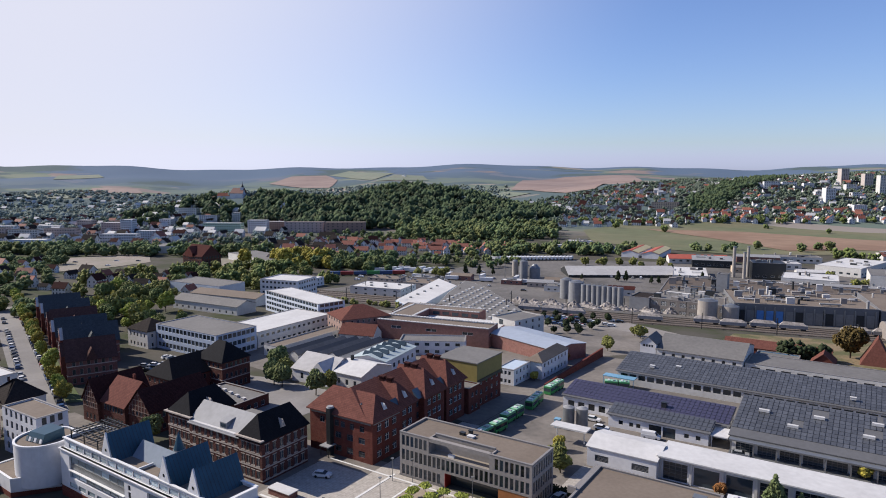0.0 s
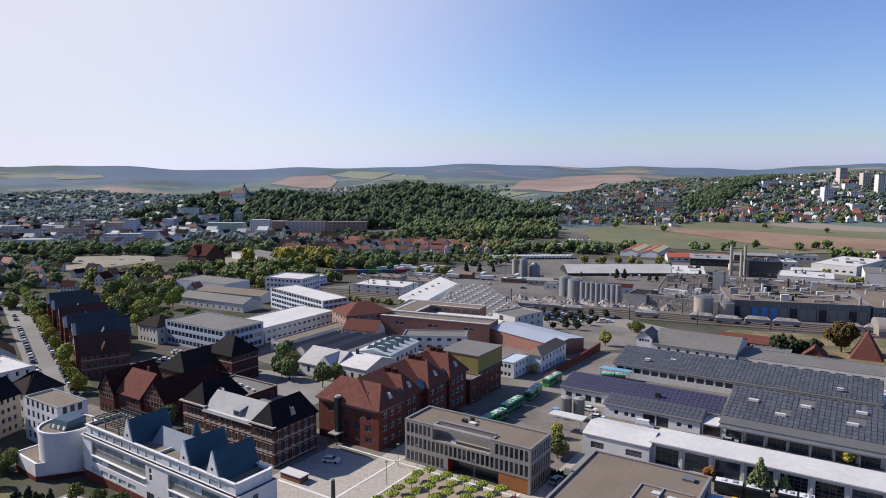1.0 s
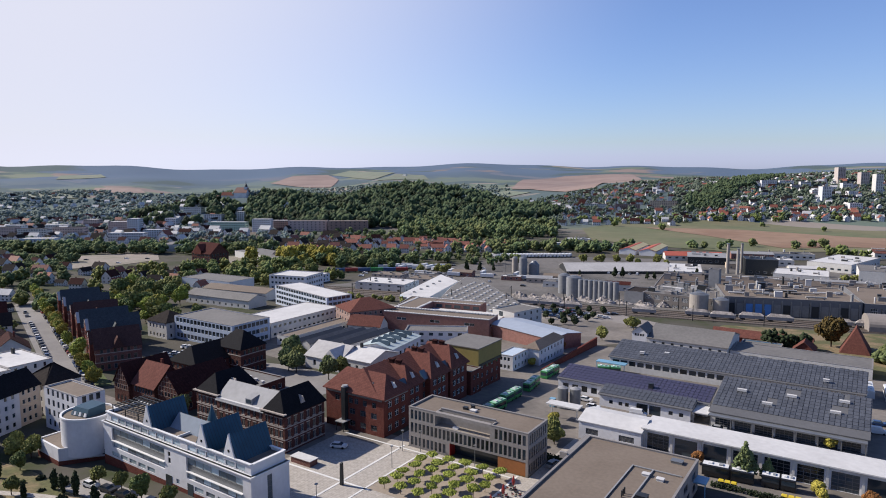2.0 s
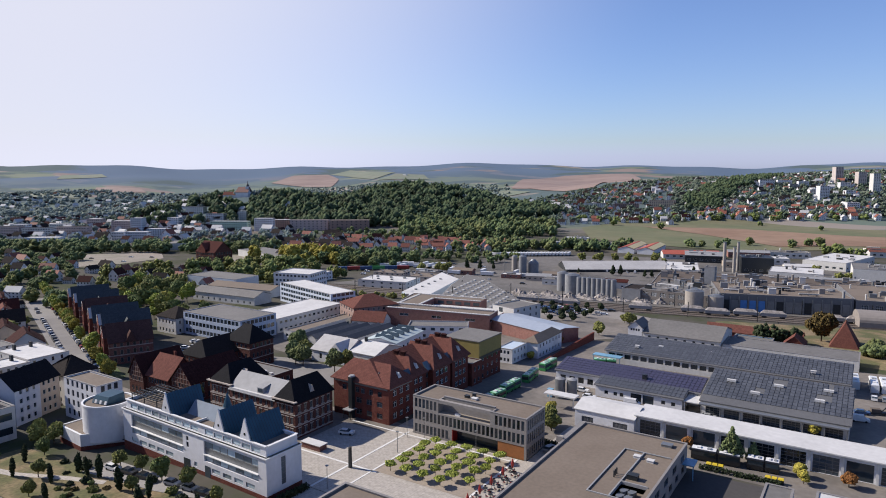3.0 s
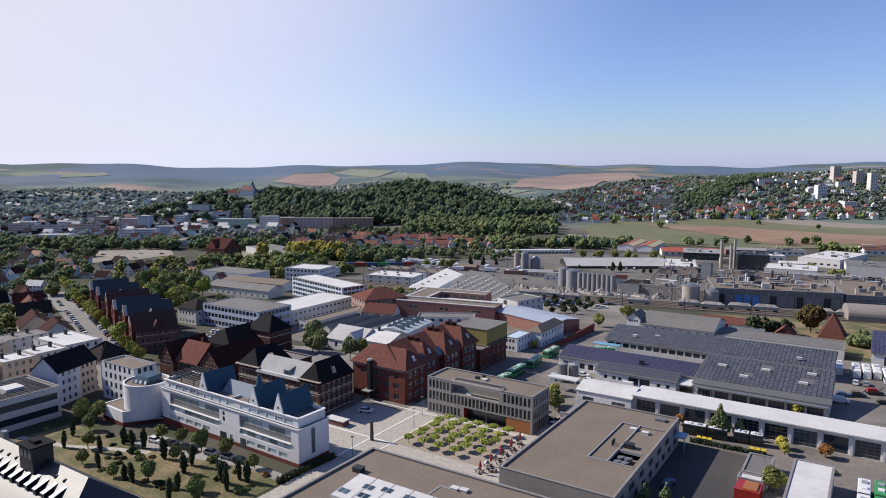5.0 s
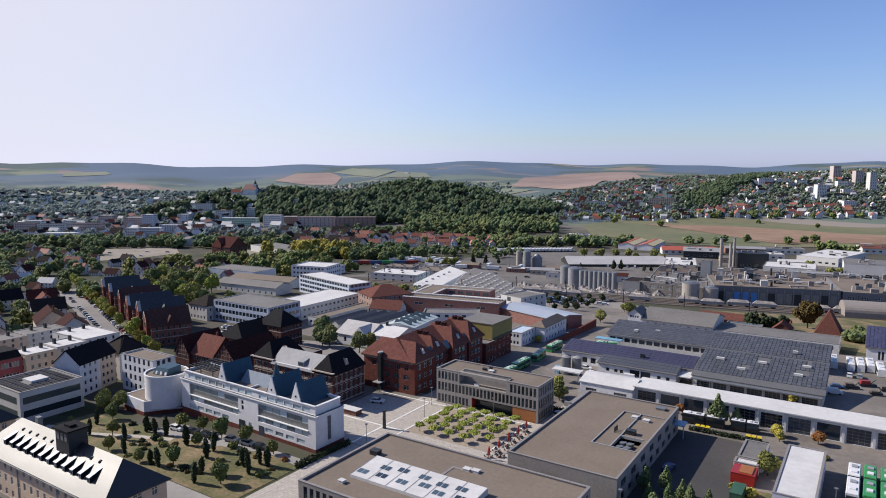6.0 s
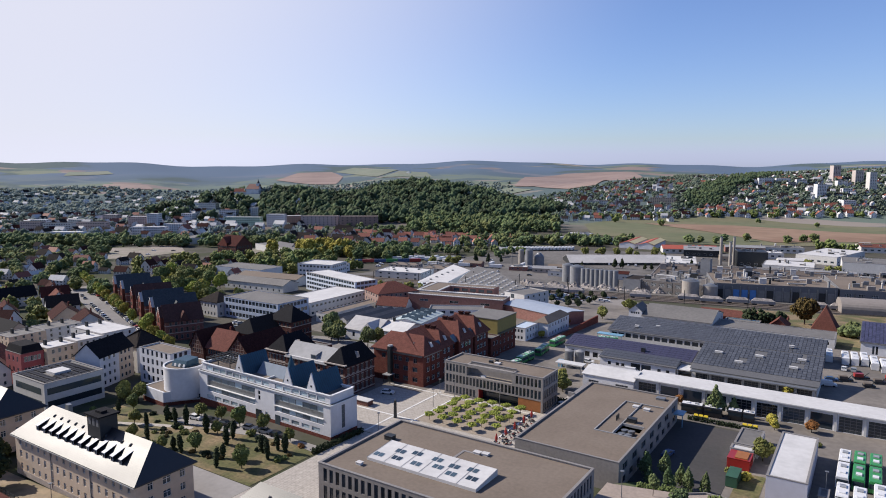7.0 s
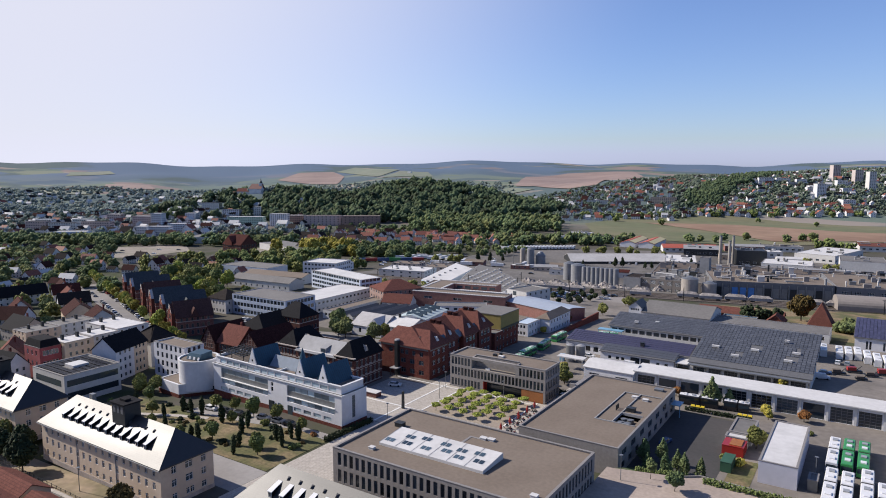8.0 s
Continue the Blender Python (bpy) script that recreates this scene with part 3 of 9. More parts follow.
def roof_box(b, x, y, z, sx, sy, sz, mat, name="roof_vent"):
    M = Mesh().box(x - sx / 2, x + sx / 2, y - sy / 2, y + sy / 2, z, z + sz).box(x - sx / 2 - 0.08, x + sx / 2 + 0.08, y - sy / 2 - 0.08, y + sy / 2 + 0.08, z + sz, z + sz + 0.1)
    return part(name, M, mat, b)


# ---- streets, squares and lawns ----
patch("plaza", [(-112, 82.6), (-45, 82.6), (-45, 150), (-56.6, 150), (-56.6, 121.3), (-91.3, 121.3), (-91.3, 160), (-97.2, 160), (-97.2, 117.2), (-112, 117.2)], 0.06, PAVING,
      "pale stone-paved square between the campus buildings")
patch("plaza_gravel", [(-85, 97), (-59.5, 97), (-59.5, 118), (-85, 118)], 0.10, material("plaza_gravel", (0.278, 0.231, 0.185), 1, 0.1, 1.2, 0.1, 0.2), "tan gravel bed under the rows of small trees")
PALE_LANE = material("pale_lane", (0.25, 0.235, 0.222), 0.95, 0.08, 0.8, 0.05, 0.1, second=(0.205, 0.19, 0.178))
patch("footpath_1", [(-92, 29), (-70.6, 29), (-70.6, 82.4), (-92, 82.4)], 0.06, PAVING, "pale paved footway beside the lecture building")
patch("footpath_2", [(-156, 32.3), (-92.1, 32.3), (-92.1, 43.3), (-156, 43.3)], 0.06, PALE_LANE, "pale asphalt lane between park and cream building")
patch("park_lawn", [(-167, 43.5), (-93, 43.5), (-93, 64.5), (-105, 66), (-120, 62), (-146, 60), (-150, 62.2), (-162, 62.2), (-176, 61), (-178, 44)], 0.08, PARK_GRASS, "dry patchy lawn of the small park")
patch("parking_court", [(-146, 60.2), (-120, 62.2), (-105, 66.2), (-93.2, 64.7), (-93.2, 68.3), (-146, 68.3)], 0.05, PALE_LANE, "pale gravel parking court in front of the white building")
patch("park_path", [(-178, 49), (-160, 52), (-146, 57), (-135, 60), (-134, 58.4), (-146, 55), (-160, 50), (-178, 47)], 0.12, PAVING, "curved pale path across the lawn")
patch("verge", [(-230, 11.7), (-74, 11.7), (-74, 18.6), (-230, 18.6)], 0.05, DIRT, "dry grass strip in front of the cream buildings")
patch("street_1", [(-300, 3.0), (-40, 3.0), (-40, 10.6), (-300, 10.6)], 0.04, ROAD, "grey asphalt street with dashed centre line")
patch("pavement", [(-300, 10.6), (-40, 10.6), (-40, 11.6), (-300, 11.6)], 0.14, PAVING, "pale kerbside pavement along the street")
patch("courtyard", [(-112, 82.6), (-150, 82.6), (-150, 125), (-97.2, 125), (-97.2, 117.2), (-112, 117.2)], 0.04, YARD, "pale courtyard behind the dark brick house")
patch("depot_yard", [(-56.6, 133), (-45, 133), (-45, 139), (60, 139), (60, 270), (-92, 262), (-92, 160), (-91.3, 133), (-91.3, 132.5)], 0.03, YARD, "worn concrete yard of the bus depot")
patch("bus_yard", [(-3, 92.5), (60, 92.5), (60, 139), (-3, 139)], 0.03, YARD, "concrete standing for parked buses")
patch("asphalt_court", [(-22.1, 93), (-3, 93), (-3, 138), (-22.1, 138)], 0.05, ASPHALT, "dark asphalt court behind the canteen")
patch("grass_strip_1", [(-1.2, 95), (4.2, 95), (4.2, 112), (-1.2, 112)], 0.09, PARK_GRASS, "dry grass strip beside the white hall")
patch("grass_strip_2", [(-20, 86.5), (40, 86.5), (40, 92.5), (-20, 92.5)], 0.06, PARK_GRASS, "planted strip along the footway")
# raised walk south of the canteen and the yards, with its retaining wall and planted bank
WALK_TOP = 6.0
WALK_EDGE = ((-21.9, 77.8), (-20.7, 77.8), (-13.0, 79.8), (-6.4, 81.6), (-3.5, 83.7), (7.1, 83.3), (60.0, 83.0))
wm = Mesh()
we = [(x, y, WALK_TOP) for x, y in WALK_EDGE] + [(60.0, 44.0, WALK_TOP), (-21.9, 44.0, WALK_TOP)]
wl = [(x, y, -0.5) for x, y in WALK_EDGE] + [(60.0, 30.0, -0.5), (-21.9, 30.0, -0.5)]
wm.add(we, [tuple(range(len(we) - 1, -1, -1))])
tagged(new("footpath_3", wm.data("footpath_3", material("sandy_paving", (0.33, 0.27, 0.225), 0.95, 0.12, 1.2, 0.08, 0.2, second=(0.27, 0.22, 0.185)))), "raised sandy pale walk beside the canteen", "path", kind="structure")
rw = Mesh()
for i in range(len(we)):
    j = (i + 1) % len(we)
    rw.add([we[i], we[j], wl[j], wl[i]], [(0, 1, 2, 3)])
for (ax, ay), (bx, by) in zip(WALK_EDGE[3:], WALK_EDGE[4:]):
    rw.add([(ax, ay - 0.15, 5.9), (bx, by - 0.15, 5.9), (bx, by + 0.15, 5.9), (ax, ay + 0.15, 5.9), (ax, ay - 0.15, 6.35), (bx, by - 0.15, 6.35), (bx, by + 0.15, 6.35), (ax, ay + 0.15, 6.35)],
           [(4, 5, 6, 7), (0, 1, 5, 4), (1, 2, 6, 5), (2, 3, 7, 6), (3, 0, 4, 7)])
tagged(new("retaining_wall", rw.data("retaining_wall", CONCRETE)), "pale concrete retaining wall of the raised walk", "wall", kind="structure")
bk = Mesh().add([(-20.75, 77.9, 5.95), (-13.0, 79.9, 5.95), (-6.4, 81.7, 5.95), (-3.5, 83.8, 5.95), (-20.75, 93.5, 0.0), (-13.0, 93.5, 0.0), (-6.4, 93.5, 0.0), (-3.5, 93.5, 0.0)], [(0, 1, 5, 4), (1, 2, 6, 5), (2, 3, 7, 6)])
tagged(new("planted_bank", bk.data("planted_bank", GRASS)), "green planted bank below the raised walk", "bank", kind="structure")
patch("road_1", [(-420, 183), (-417, 173.5), (-213, 94.5), (-206, 88), (-200, 92), (-208, 106), (-420, 187.5)], 0.05, ROAD, "wide grey avenue lined with parked cars")
patch("tree_strip", [(-420, 191), (-420, 187.6), (-216, 109), (-213, 113)], 0.12, GRASS, "grass strip under the avenue trees")
patch("school_yard", [(-207, 122), (-165, 128), (-141, 126), (-141, 164), (-186, 166), (-216, 160), (-222, 140)], 0.06, ROAD, "grey asphalt yard between the brick houses")
patch("junction", [(-215, 86), (-163, 86), (-150, 92), (-163, 104), (-205, 106)], 0.045, YARD, "pale paved corner by the avenue")
patch("industrial_yard", [(-260, 180), (-92.2, 160), (-92.2, 262), (-60, 300), (-110, 328), (-150, 300), (-260, 300)], 0.02, YARD, "pale worn yard between the works buildings")
patch("car_park", [(-150, 299), (-108, 326), (-60, 300), (-56, 320), (-114, 352), (-163, 350)], 0.05, material("pale_car_park", (0.21, 0.19, 0.172), 0.95, 0.1, 0.6, 0.05, 0.1, second=(0.165, 0.15, 0.138)), "pale car park with small trees")
patch("railway_bed", [(-330, 300), (-165, 333), (-83, 355.5), (31, 380), (140, 400), (140, 430), (31, 408), (-91, 384), (-180, 369), (-330, 345)], 0.06, BALLAST, "brown railway ballast")
patch("works_yard", [(-180, 371), (-91, 385.5), (60, 414.5), (140, 432), (140, 760), (-200, 680), (-330, 620), (-330, 347)], 0.04, WORKS_GROUND, "pale yard of the works beyond the railway", 16)
patch("works_strip", [(-60, 290), (60, 268), (60, 380), (31, 378), (-56, 352)], 0.05, PARK_GRASS, "dry grass beside the railway", 10)
PALE_GRAVEL = material("pale_gravel", (0.23, 0.195, 0.165), 1, 0.12, 0.3, 0.03, second=(0.17, 0.155, 0.115))
patch("gravel_lot", [(-609, 262), (-572, 286), (-576, 332), (-597, 391), (-669, 437), (-688, 391), (-701, 343), (-720, 308), (-678, 284)], 0.3, PALE_GRAVEL, "wide bare gravel lot", 16)
patch("gravel_court", [(-517, 412), (-500, 428), (-539, 476), (-572, 455)], 0.3, PALE_GRAVEL, "small gravel court beside the school", 16)

M = Mesh()
for k in range(24):
    M.box(-290 + 8 * k, -287 + 8 * k, 6.7, 6.85, 0.045, 0.055)
tagged(new("lane_marking", M.data("lane_marking", WHITE_LINE)), "dashed white centre line on the street", "road marking", kind="structure")
M = Mesh()
for a in ((-111, -84, 96.2, 96.8), (-111, -60, 119.0, 119.5), (-92.4, -91.8, 83, 121), (-85.6, -85.1, 84, 119), (-72, -71.6, 118, 121), (-64, -63.6, 118, 121), (-59.4, -58.8, 97, 121)):
    M.box(*a, 0.07, 0.115)
tagged(new("paving_bands", M.data("paving_bands", WHITE_LINE)), "white stone bands set into the square", "paving", kind="structure")
M = Mesh()
for i in range(7):
    M.box(-88, -74, 30 + i * 0.5, 30.5 + i * 0.5, 0.06, 0.1 + 0.14 * (7 - i))
tagged(new("plaza_steps", M.data("plaza_steps", COPING)), "low pale stone steps by the footway", "steps", kind="structure")
M = Mesh()
for k in range(5):
    p, q = Vector((-330, 305 + 9 * k, 0)), Vector((140, 403 + 6 * k, 0))
    for s in (-0.75, 0.75):
        for i in range(40):
            a, b = p.lerp(q, i / 40), p.lerp(q, (i + 1) / 40)
            za, zb = ground(a.x, a.y) + 0.1, ground(b.x, b.y) + 0.1
            M.add([(a.x, a.y + s - 0.08, za), (b.x, b.y + s - 0.08, zb), (b.x, b.y + s + 0.08, zb), (a.x, a.y + s + 0.08, za),
                   (a.x, a.y + s - 0.08, za + 0.16), (b.x, b.y + s - 0.08, zb + 0.16), (b.x, b.y + s + 0.08, zb + 0.16), (a.x, a.y + s + 0.08, za + 0.16)],
                  [(4, 5, 6, 7), (0, 1, 5, 4), (2, 3, 7, 6)])
tagged(new("railway_tracks", M.data("railway_tracks", STEEL_RAIL)), "several parallel steel railway tracks", "railway track", kind="structure")


# ---- lecture building with the white skylight ----
def lecture_building():
    w, d, h = 48.0, 28.0, 12.0
    b = thing("lecture_building", "beige concrete lecture building with tall narrow windows and gravel roof", "building", -46, 56, 0)
    rows = lambda L, n: [(1.0, 3.7, even(L, n, 0.95)), (4.7, 7.5, even(L, n, 0.95)), (8.4, 11.2, even(L, n, 0.95))]
    r = {"S": rows(w, 28), "E": rows(d, 16), }
    shell(b, w, d, h, CONCRETE, r, -0.3)
    for s, k in r.items():
        windows(b, s, w, d, k, "plain", FRAME_GREY)
    flat_roof(b, w, d, h, GRAVEL_ROOF, 0.3, 0.5)
    sk = part("skylight", Mesh().add(
        [(-17, -7.0, 11.7), (9.0, -7.0, 11.7), (9.0, 1.4, 11.7), (-17, 1.4, 11.7), (-17, -7.0, 12.3), (9.0, -7.0, 12.3), (9.0, 1.4, 13.0), (-17, 1.4, 13.0)],
        [(4, 5, 6, 7), (0, 1, 5, 4), (1, 2, 6, 5), (2, 3, 7, 6), (3, 0, 4, 7)]), PALE_ROOF, b, "white sloping metal skylight")
    M = Mesh()
    for i in range(7):
        x = -17 + 26.0 * i / 6
        M.add([(x - 0.06, -7.0, 12.34), (x + 0.06, -7.0, 12.34), (x + 0.06, 1.4, 13.04), (x - 0.06, 1.4, 13.04)], [(0, 1, 2, 3)])
    part("seam", M, GREY_METAL, sk)
    for i, (x, t) in enumerate(((-15.5, 0.25), (-12.2, 0.62), (-11.2, 0.3), (-8.5, 0.72), (-6.4, 0.3), (-3.4, 0.7), (-1.8, 0.42), (1.0, 0.62), (1.9, 0.3), (5.0, 0.68), (6.4, 0.35))):
        y, z = -7.0 + 8.4 * t, 12.32 + 0.7 * t
        M = Mesh()
        for q in (-0.62, 0.62):
            M.add([(x + q - 0.5, y - 0.7, z - 0.04), (x + q + 0.5, y - 0.7, z - 0.04), (x + q + 0.5, y + 0.7, z + 0.12), (x + q - 0.5, y + 0.7, z + 0.12)], [(0, 1, 2, 3)])
        part("skylight_pane", M, GLASS_BLUE, sk)
    roof_box(b, -19.5, 4.0, 11.7, 2.0, 1.6, 0.9, DARK_METAL)
    roof_box(b, -16.8, -9.6, 11.7, 1.2, 1.0, 0.5, PALE_ROOF)
    roof_box(b, 0.6, 8.0, 11.7, 1.5, 1.1, 0.4, PALE_ROOF)
    roof_box(b, 2.4, 8.3, 11.7, 1.5, 1.1, 0.4, PALE_ROOF)
    roof_box(b, 21.5, -10.0, 11.7, 1.3, 1.0, 0.5, PALE_ROOF)
    part("roof_walk", Mesh().box(-2.8, -2.2, 2.2, 7.4, 11.7, 11.78).box(-2.8, 0.2, 7.4, 8.0, 11.7, 11.78), COPING, b)


lecture_building()


# ---- canteen with the sunken roof court ----
def canteen():
    w, d, h = 25.6, 51.0, 7.0
    b = thing("canteen", "low concrete canteen with wide gravel roof and sunken plant court", "building", -35.0, 111.5, 0)
    rE = [(1.0, 2.7, even(d, 9, 2.6)), (3.9, 5.6, even(d, 7, 3.4))]
    shell(b, w, d, h, CONCRETE, {"E": rE}, -0.3)
    windows(b, "E", w, d, rE, "band", FRAME_GREY)
    x0, x1, y0, y1 = 1.3, 11.3, -9.2, 15.0
    M = Mesh()
    z = h - 0.3
    xs, ys = (-w / 2 + 0.38, x0, x1, w / 2 - 0.38), (-d / 2 + 0.38, y0, y1, d / 2 - 0.38)
    M.add([(a, c, q) for q in (z - 0.3, z) for c in ys for a in xs],
          [(16 + 4 * j + i, 17 + 4 * j + i, 21 + 4 * j + i, 20 + 4 * j + i) for j in range(3) for i in range(3) if (i, j) != (1, 1)]
          + [(5, 6, 22, 21), (6, 10, 26, 22), (10, 9, 25, 26), (9, 5, 21, 25)])
    part("roof", M, GRAVEL_ROOF, b)
    part("sunken_roof", Mesh().box(x0, x1, y0 + 7.5, y1, z - 0.5, z - 0.08).box(x0, x0 + 4.4, y0, y0 + 7.5, z - 0.5, z - 0.08).box(x0 + 4.4, x1, y0, y0 + 7.5, z - 2.0, z - 1.6), GRAVEL_ROOF, b)
    M = Mesh()
    for s, L in (("S", w), ("N", w)):
        M.side_box(s, w, d, -0.06, L + 0.06, -0.06, 0.45, h, h + 0.14)
    for s, L in (("E", d), ("W", d)):
        M.side_box(s, w, d, 0.45, L - 0.45, -0.06, 0.45, h, h + 0.14)
    part("parapet", M, COPING, b)
    M = Mesh()
    for a in ((x0 - 0.3, x1 + 0.3, y0 - 0.3, y0), (x0 - 0.3, x1 + 0.3, y1, y1 + 0.3), (x0 - 0.3, x0, y0, y1), (x0 + 4.2, x0 + 4.5, y0, y1), (x0 + 4.5, x1, y0 + 7.4, y0 + 7.7)):
        M.box(*a, z - 0.5, z + 0.22)
    part("court_kerb", M, ZINC, b, "pale kerb round the sunken roof court")
    for i in range(4):
        M = Mesh().tube(x0 + 5.8 + (i % 2) * 1.7, y0 + 2.0 + (i // 2) * 2.6, z - 1.6, z - 0.3, 0.7, 0.7, 14).box(x0 + 5.1 + (i % 2) * 1.7, x0 + 6.5 + (i % 2) * 1.7, y0 + 2.6 + (i // 2) * 2.6, y0 + 3.6 + (i // 2) * 2.6, z - 1.6, z - 0.6)
        part("cooling_unit", M, GREY_METAL, b, "grey metal cooling unit")
    for i in range(3):
        part("vent_pipe", Mesh().tube(x0 + 2.4, y0 + 9 + i * 0.9, z - 0.08, z + 1.3, 0.16, 0.16, 8), DARK_METAL, b)
    roof_box(b, 7.4, y0 + 10.2, z - 0.08, 2.2, 1.6, 1.0, DARK_METAL)
    roof_box(b, 5.0, 12.0, z - 0.08, 1.5, 1.2, 0.5, PALE_ROOF)
    roof_box(b, 8.2, 11.2, z - 0.08, 1.5, 1.2, 0.5, PALE_ROOF)
    roof_box(b, 9.0, 22.0, z, 2.4, 1.8, 0.5, GREY_METAL)
    part("canopy", Mesh().box(w / 2, w / 2 + 2.6, 21, 25, 3.4, 3.7).box(w / 2 + 2.3, w / 2 + 2.5, 21.2, 21.4, 0, 3.4), PAINT["pale_blue"], b, "pale blue metal canopy")
    part("side_block", Mesh().box(-w / 2 - 1.8, -w / 2, d / 2 - 14, d / 2 - 13.4, 6.2, 7.6).box(-w / 2 - 1.0, -w / 2, d / 2 - 13.4, d / 2, 6.2, 7.0), COPING, b)


canteen()


# ---- office with roof terrace ----
def office():
    w, d, h = 34.2, 10.8, 10.6
    b = thing("office_building", "three-storey concrete office with narrow windows, terrace and orange panel", "building", -73.9, 126.9, 0)
    n = 27
    cols = even(w, n, 0.85, 0.4)
    t0, t1 = 8.2, 24.0
    e0, e1, o1 = 12.6, 26.2, 33.6
    low = [c for c in cols if c[1] < e0 - 0.2]
    up = [c for c in cols if c[1] < t0 - 0.2 or c[0] > t1 + 0.2]
    M = Mesh()
    t = 0.4
    facade(M, "S", w, d, -0.3, 3.5, 0, e0, [(0.5, 2.9, low)], t)
    M.side_box("S", w, d, o1, w, 0, t, -0.3, 3.5)
    facade(M, "S", w, d, 3.5, 7.1, 0, w, [(4.0, 6.6, cols)], t)
    facade(M, "S", w, d, 7.1, h, 0, t0, [(7.5, 10.0, up)], t)
    facade(M, "S", w, d, 7.1, h, t1, w, [(7.5, 10.0, up)], t)
    part("roof_beam", Mesh().side_box("S", w, d, t0 + 0.02, t1 - 0.02, 0.02, 1.1, h - 0.75, h + 0.13), CONCRETE, b, "concrete beam across the open terrace")
    rE = [(0.5, 2.9, even(d, 8, 0.85, 0.5)), (4.0, 6.6, even(d, 8, 0.85, 0.5)), (7.5, 10.0, even(d, 8, 0.85, 0.5))]
    facade(M, "E", w, d, -0.3, h, t, d - t, rE, t)
    facade(M, "W", w, d, -0.3, h, t, d - t, [], t)
    facade(M, "N", w, d, -0.3, h, 0, w, [], t)
    M.box(-w / 2 + t0 - 0.4, -w / 2 + t0, -d / 2 + t, -d / 2 + 3.2, 7.1, h).box(-w / 2 + t1, -w / 2 + t1 + 0.4, -d / 2 + t, -d / 2 + 3.2, 7.1, h)
    M.box(-w / 2 + t0, -w / 2 + t1, -d / 2 + 2.8, -d / 2 + 3.2, 7.1, h + 0.3)
    part("wall", M, CONCRETE, b)
    windows(b, "S", w, d, [(0.5, 2.9, low), (4.0, 6.6, cols), (7.5, 10.0, up)], "plain", FRAME_GREY)
    windows(b, "E", w, d, rE, "plain", FRAME_GREY)
    part("terrace_floor", Mesh().box(-w / 2 + t0, -w / 2 + t1, -d / 2 + t, -d / 2 + 2.8, 6.9, 7.14), STUBBLE, b, "tan boarded roof terrace")
    part("terrace_bench", Mesh().box(-w / 2 + 13, -w / 2 + 14.5, -d / 2 + 0.7, -d / 2 + 1.4, 7.14, 7.7), FRAME_WHITE, b)
    part("entrance_glass", Mesh().box(-w / 2 + e0, -w / 2 + e1, -d / 2 + 2.4, -d / 2 + 2.6, 0, 3.5), GLASS, b, "dark recessed entrance glazing")
    part("entrance_soffit", Mesh().box(-w / 2 + e0, -w / 2 + o1, -d / 2 + t, -d / 2 + 2.6, 3.3, 3.5), DARK_METAL, b)
    part("orange_panel", Mesh().box(-w / 2 + e1, -w / 2 + o1, -d / 2 + 0.1, -d / 2 + 0.5, 0, 3.42), WOOD_PANEL, b, "orange-brown cladding panel by the entrance")
    part("entrance_blade", Mesh().box(-w / 2 + e0 - 0.02, -w / 2 + e0 + 0.12, -d / 2 - 0.05, -d / 2 + 2.4, 0.02, 3.4), PAINT["red"], b)
    M = Mesh()
    z = h - 0.3
    M.box(-w / 2 + 0.38, w / 2 - 0.38, -d / 2 + 3.2, d / 2 - 0.38, z - 0.2, z)
    M.box(-w / 2 + 0.38, -w / 2 + t0 - 0.4, -d / 2 + 0.38, -d / 2 + 3.2, z - 0.2, z).box(-w / 2 + t1 + 0.4, w / 2 - 0.38, -d / 2 + 0.38, -d / 2 + 3.2, z - 0.2, z)
    part("roof", M, GRAVEL_ROOF, b)
    M = Mesh()
    M.side_box("S", w, d, -0.06, t0, -0.06, 0.45, h, h + 0.14).side_box("S", w, d, t1, w + 0.06, -0.06, 0.45, h, h + 0.14).side_box("N", w, d, -0.06, w + 0.06, -0.06, 0.45, h, h + 0.14)
    for s in "EW":
        M.side_box(s, w, d, 0.45, d - 0.45, -0.06, 0.45, h, h + 0.14)
    M.box(-w / 2 + t0, -w / 2 + t1, -d / 2 + 2.7, -d / 2 + 3.3, h + 0.3, h + 0.44)
    part("parapet", M, COPING, b)
    roof_box(b, -4.0, 1.5, z, 1.2, 0.9, 0.6, DARK_METAL)
    roof_box(b, -1.5, 1.2, z, 1.6, 1.2, 0.4, PALE_ROOF)
    roof_box(b, -2.6, 2.9, z, 0.8, 0.8, 0.9, DARK_METAL)


office()


# ---- white building with teal gables, drum and wing ----
SLOPE_GREY = material("blue_grey_sheet", (0.2, 0.235, 0.28), 0.75, 0.08, 0.6, 0.1, 0, 0, 0.2)


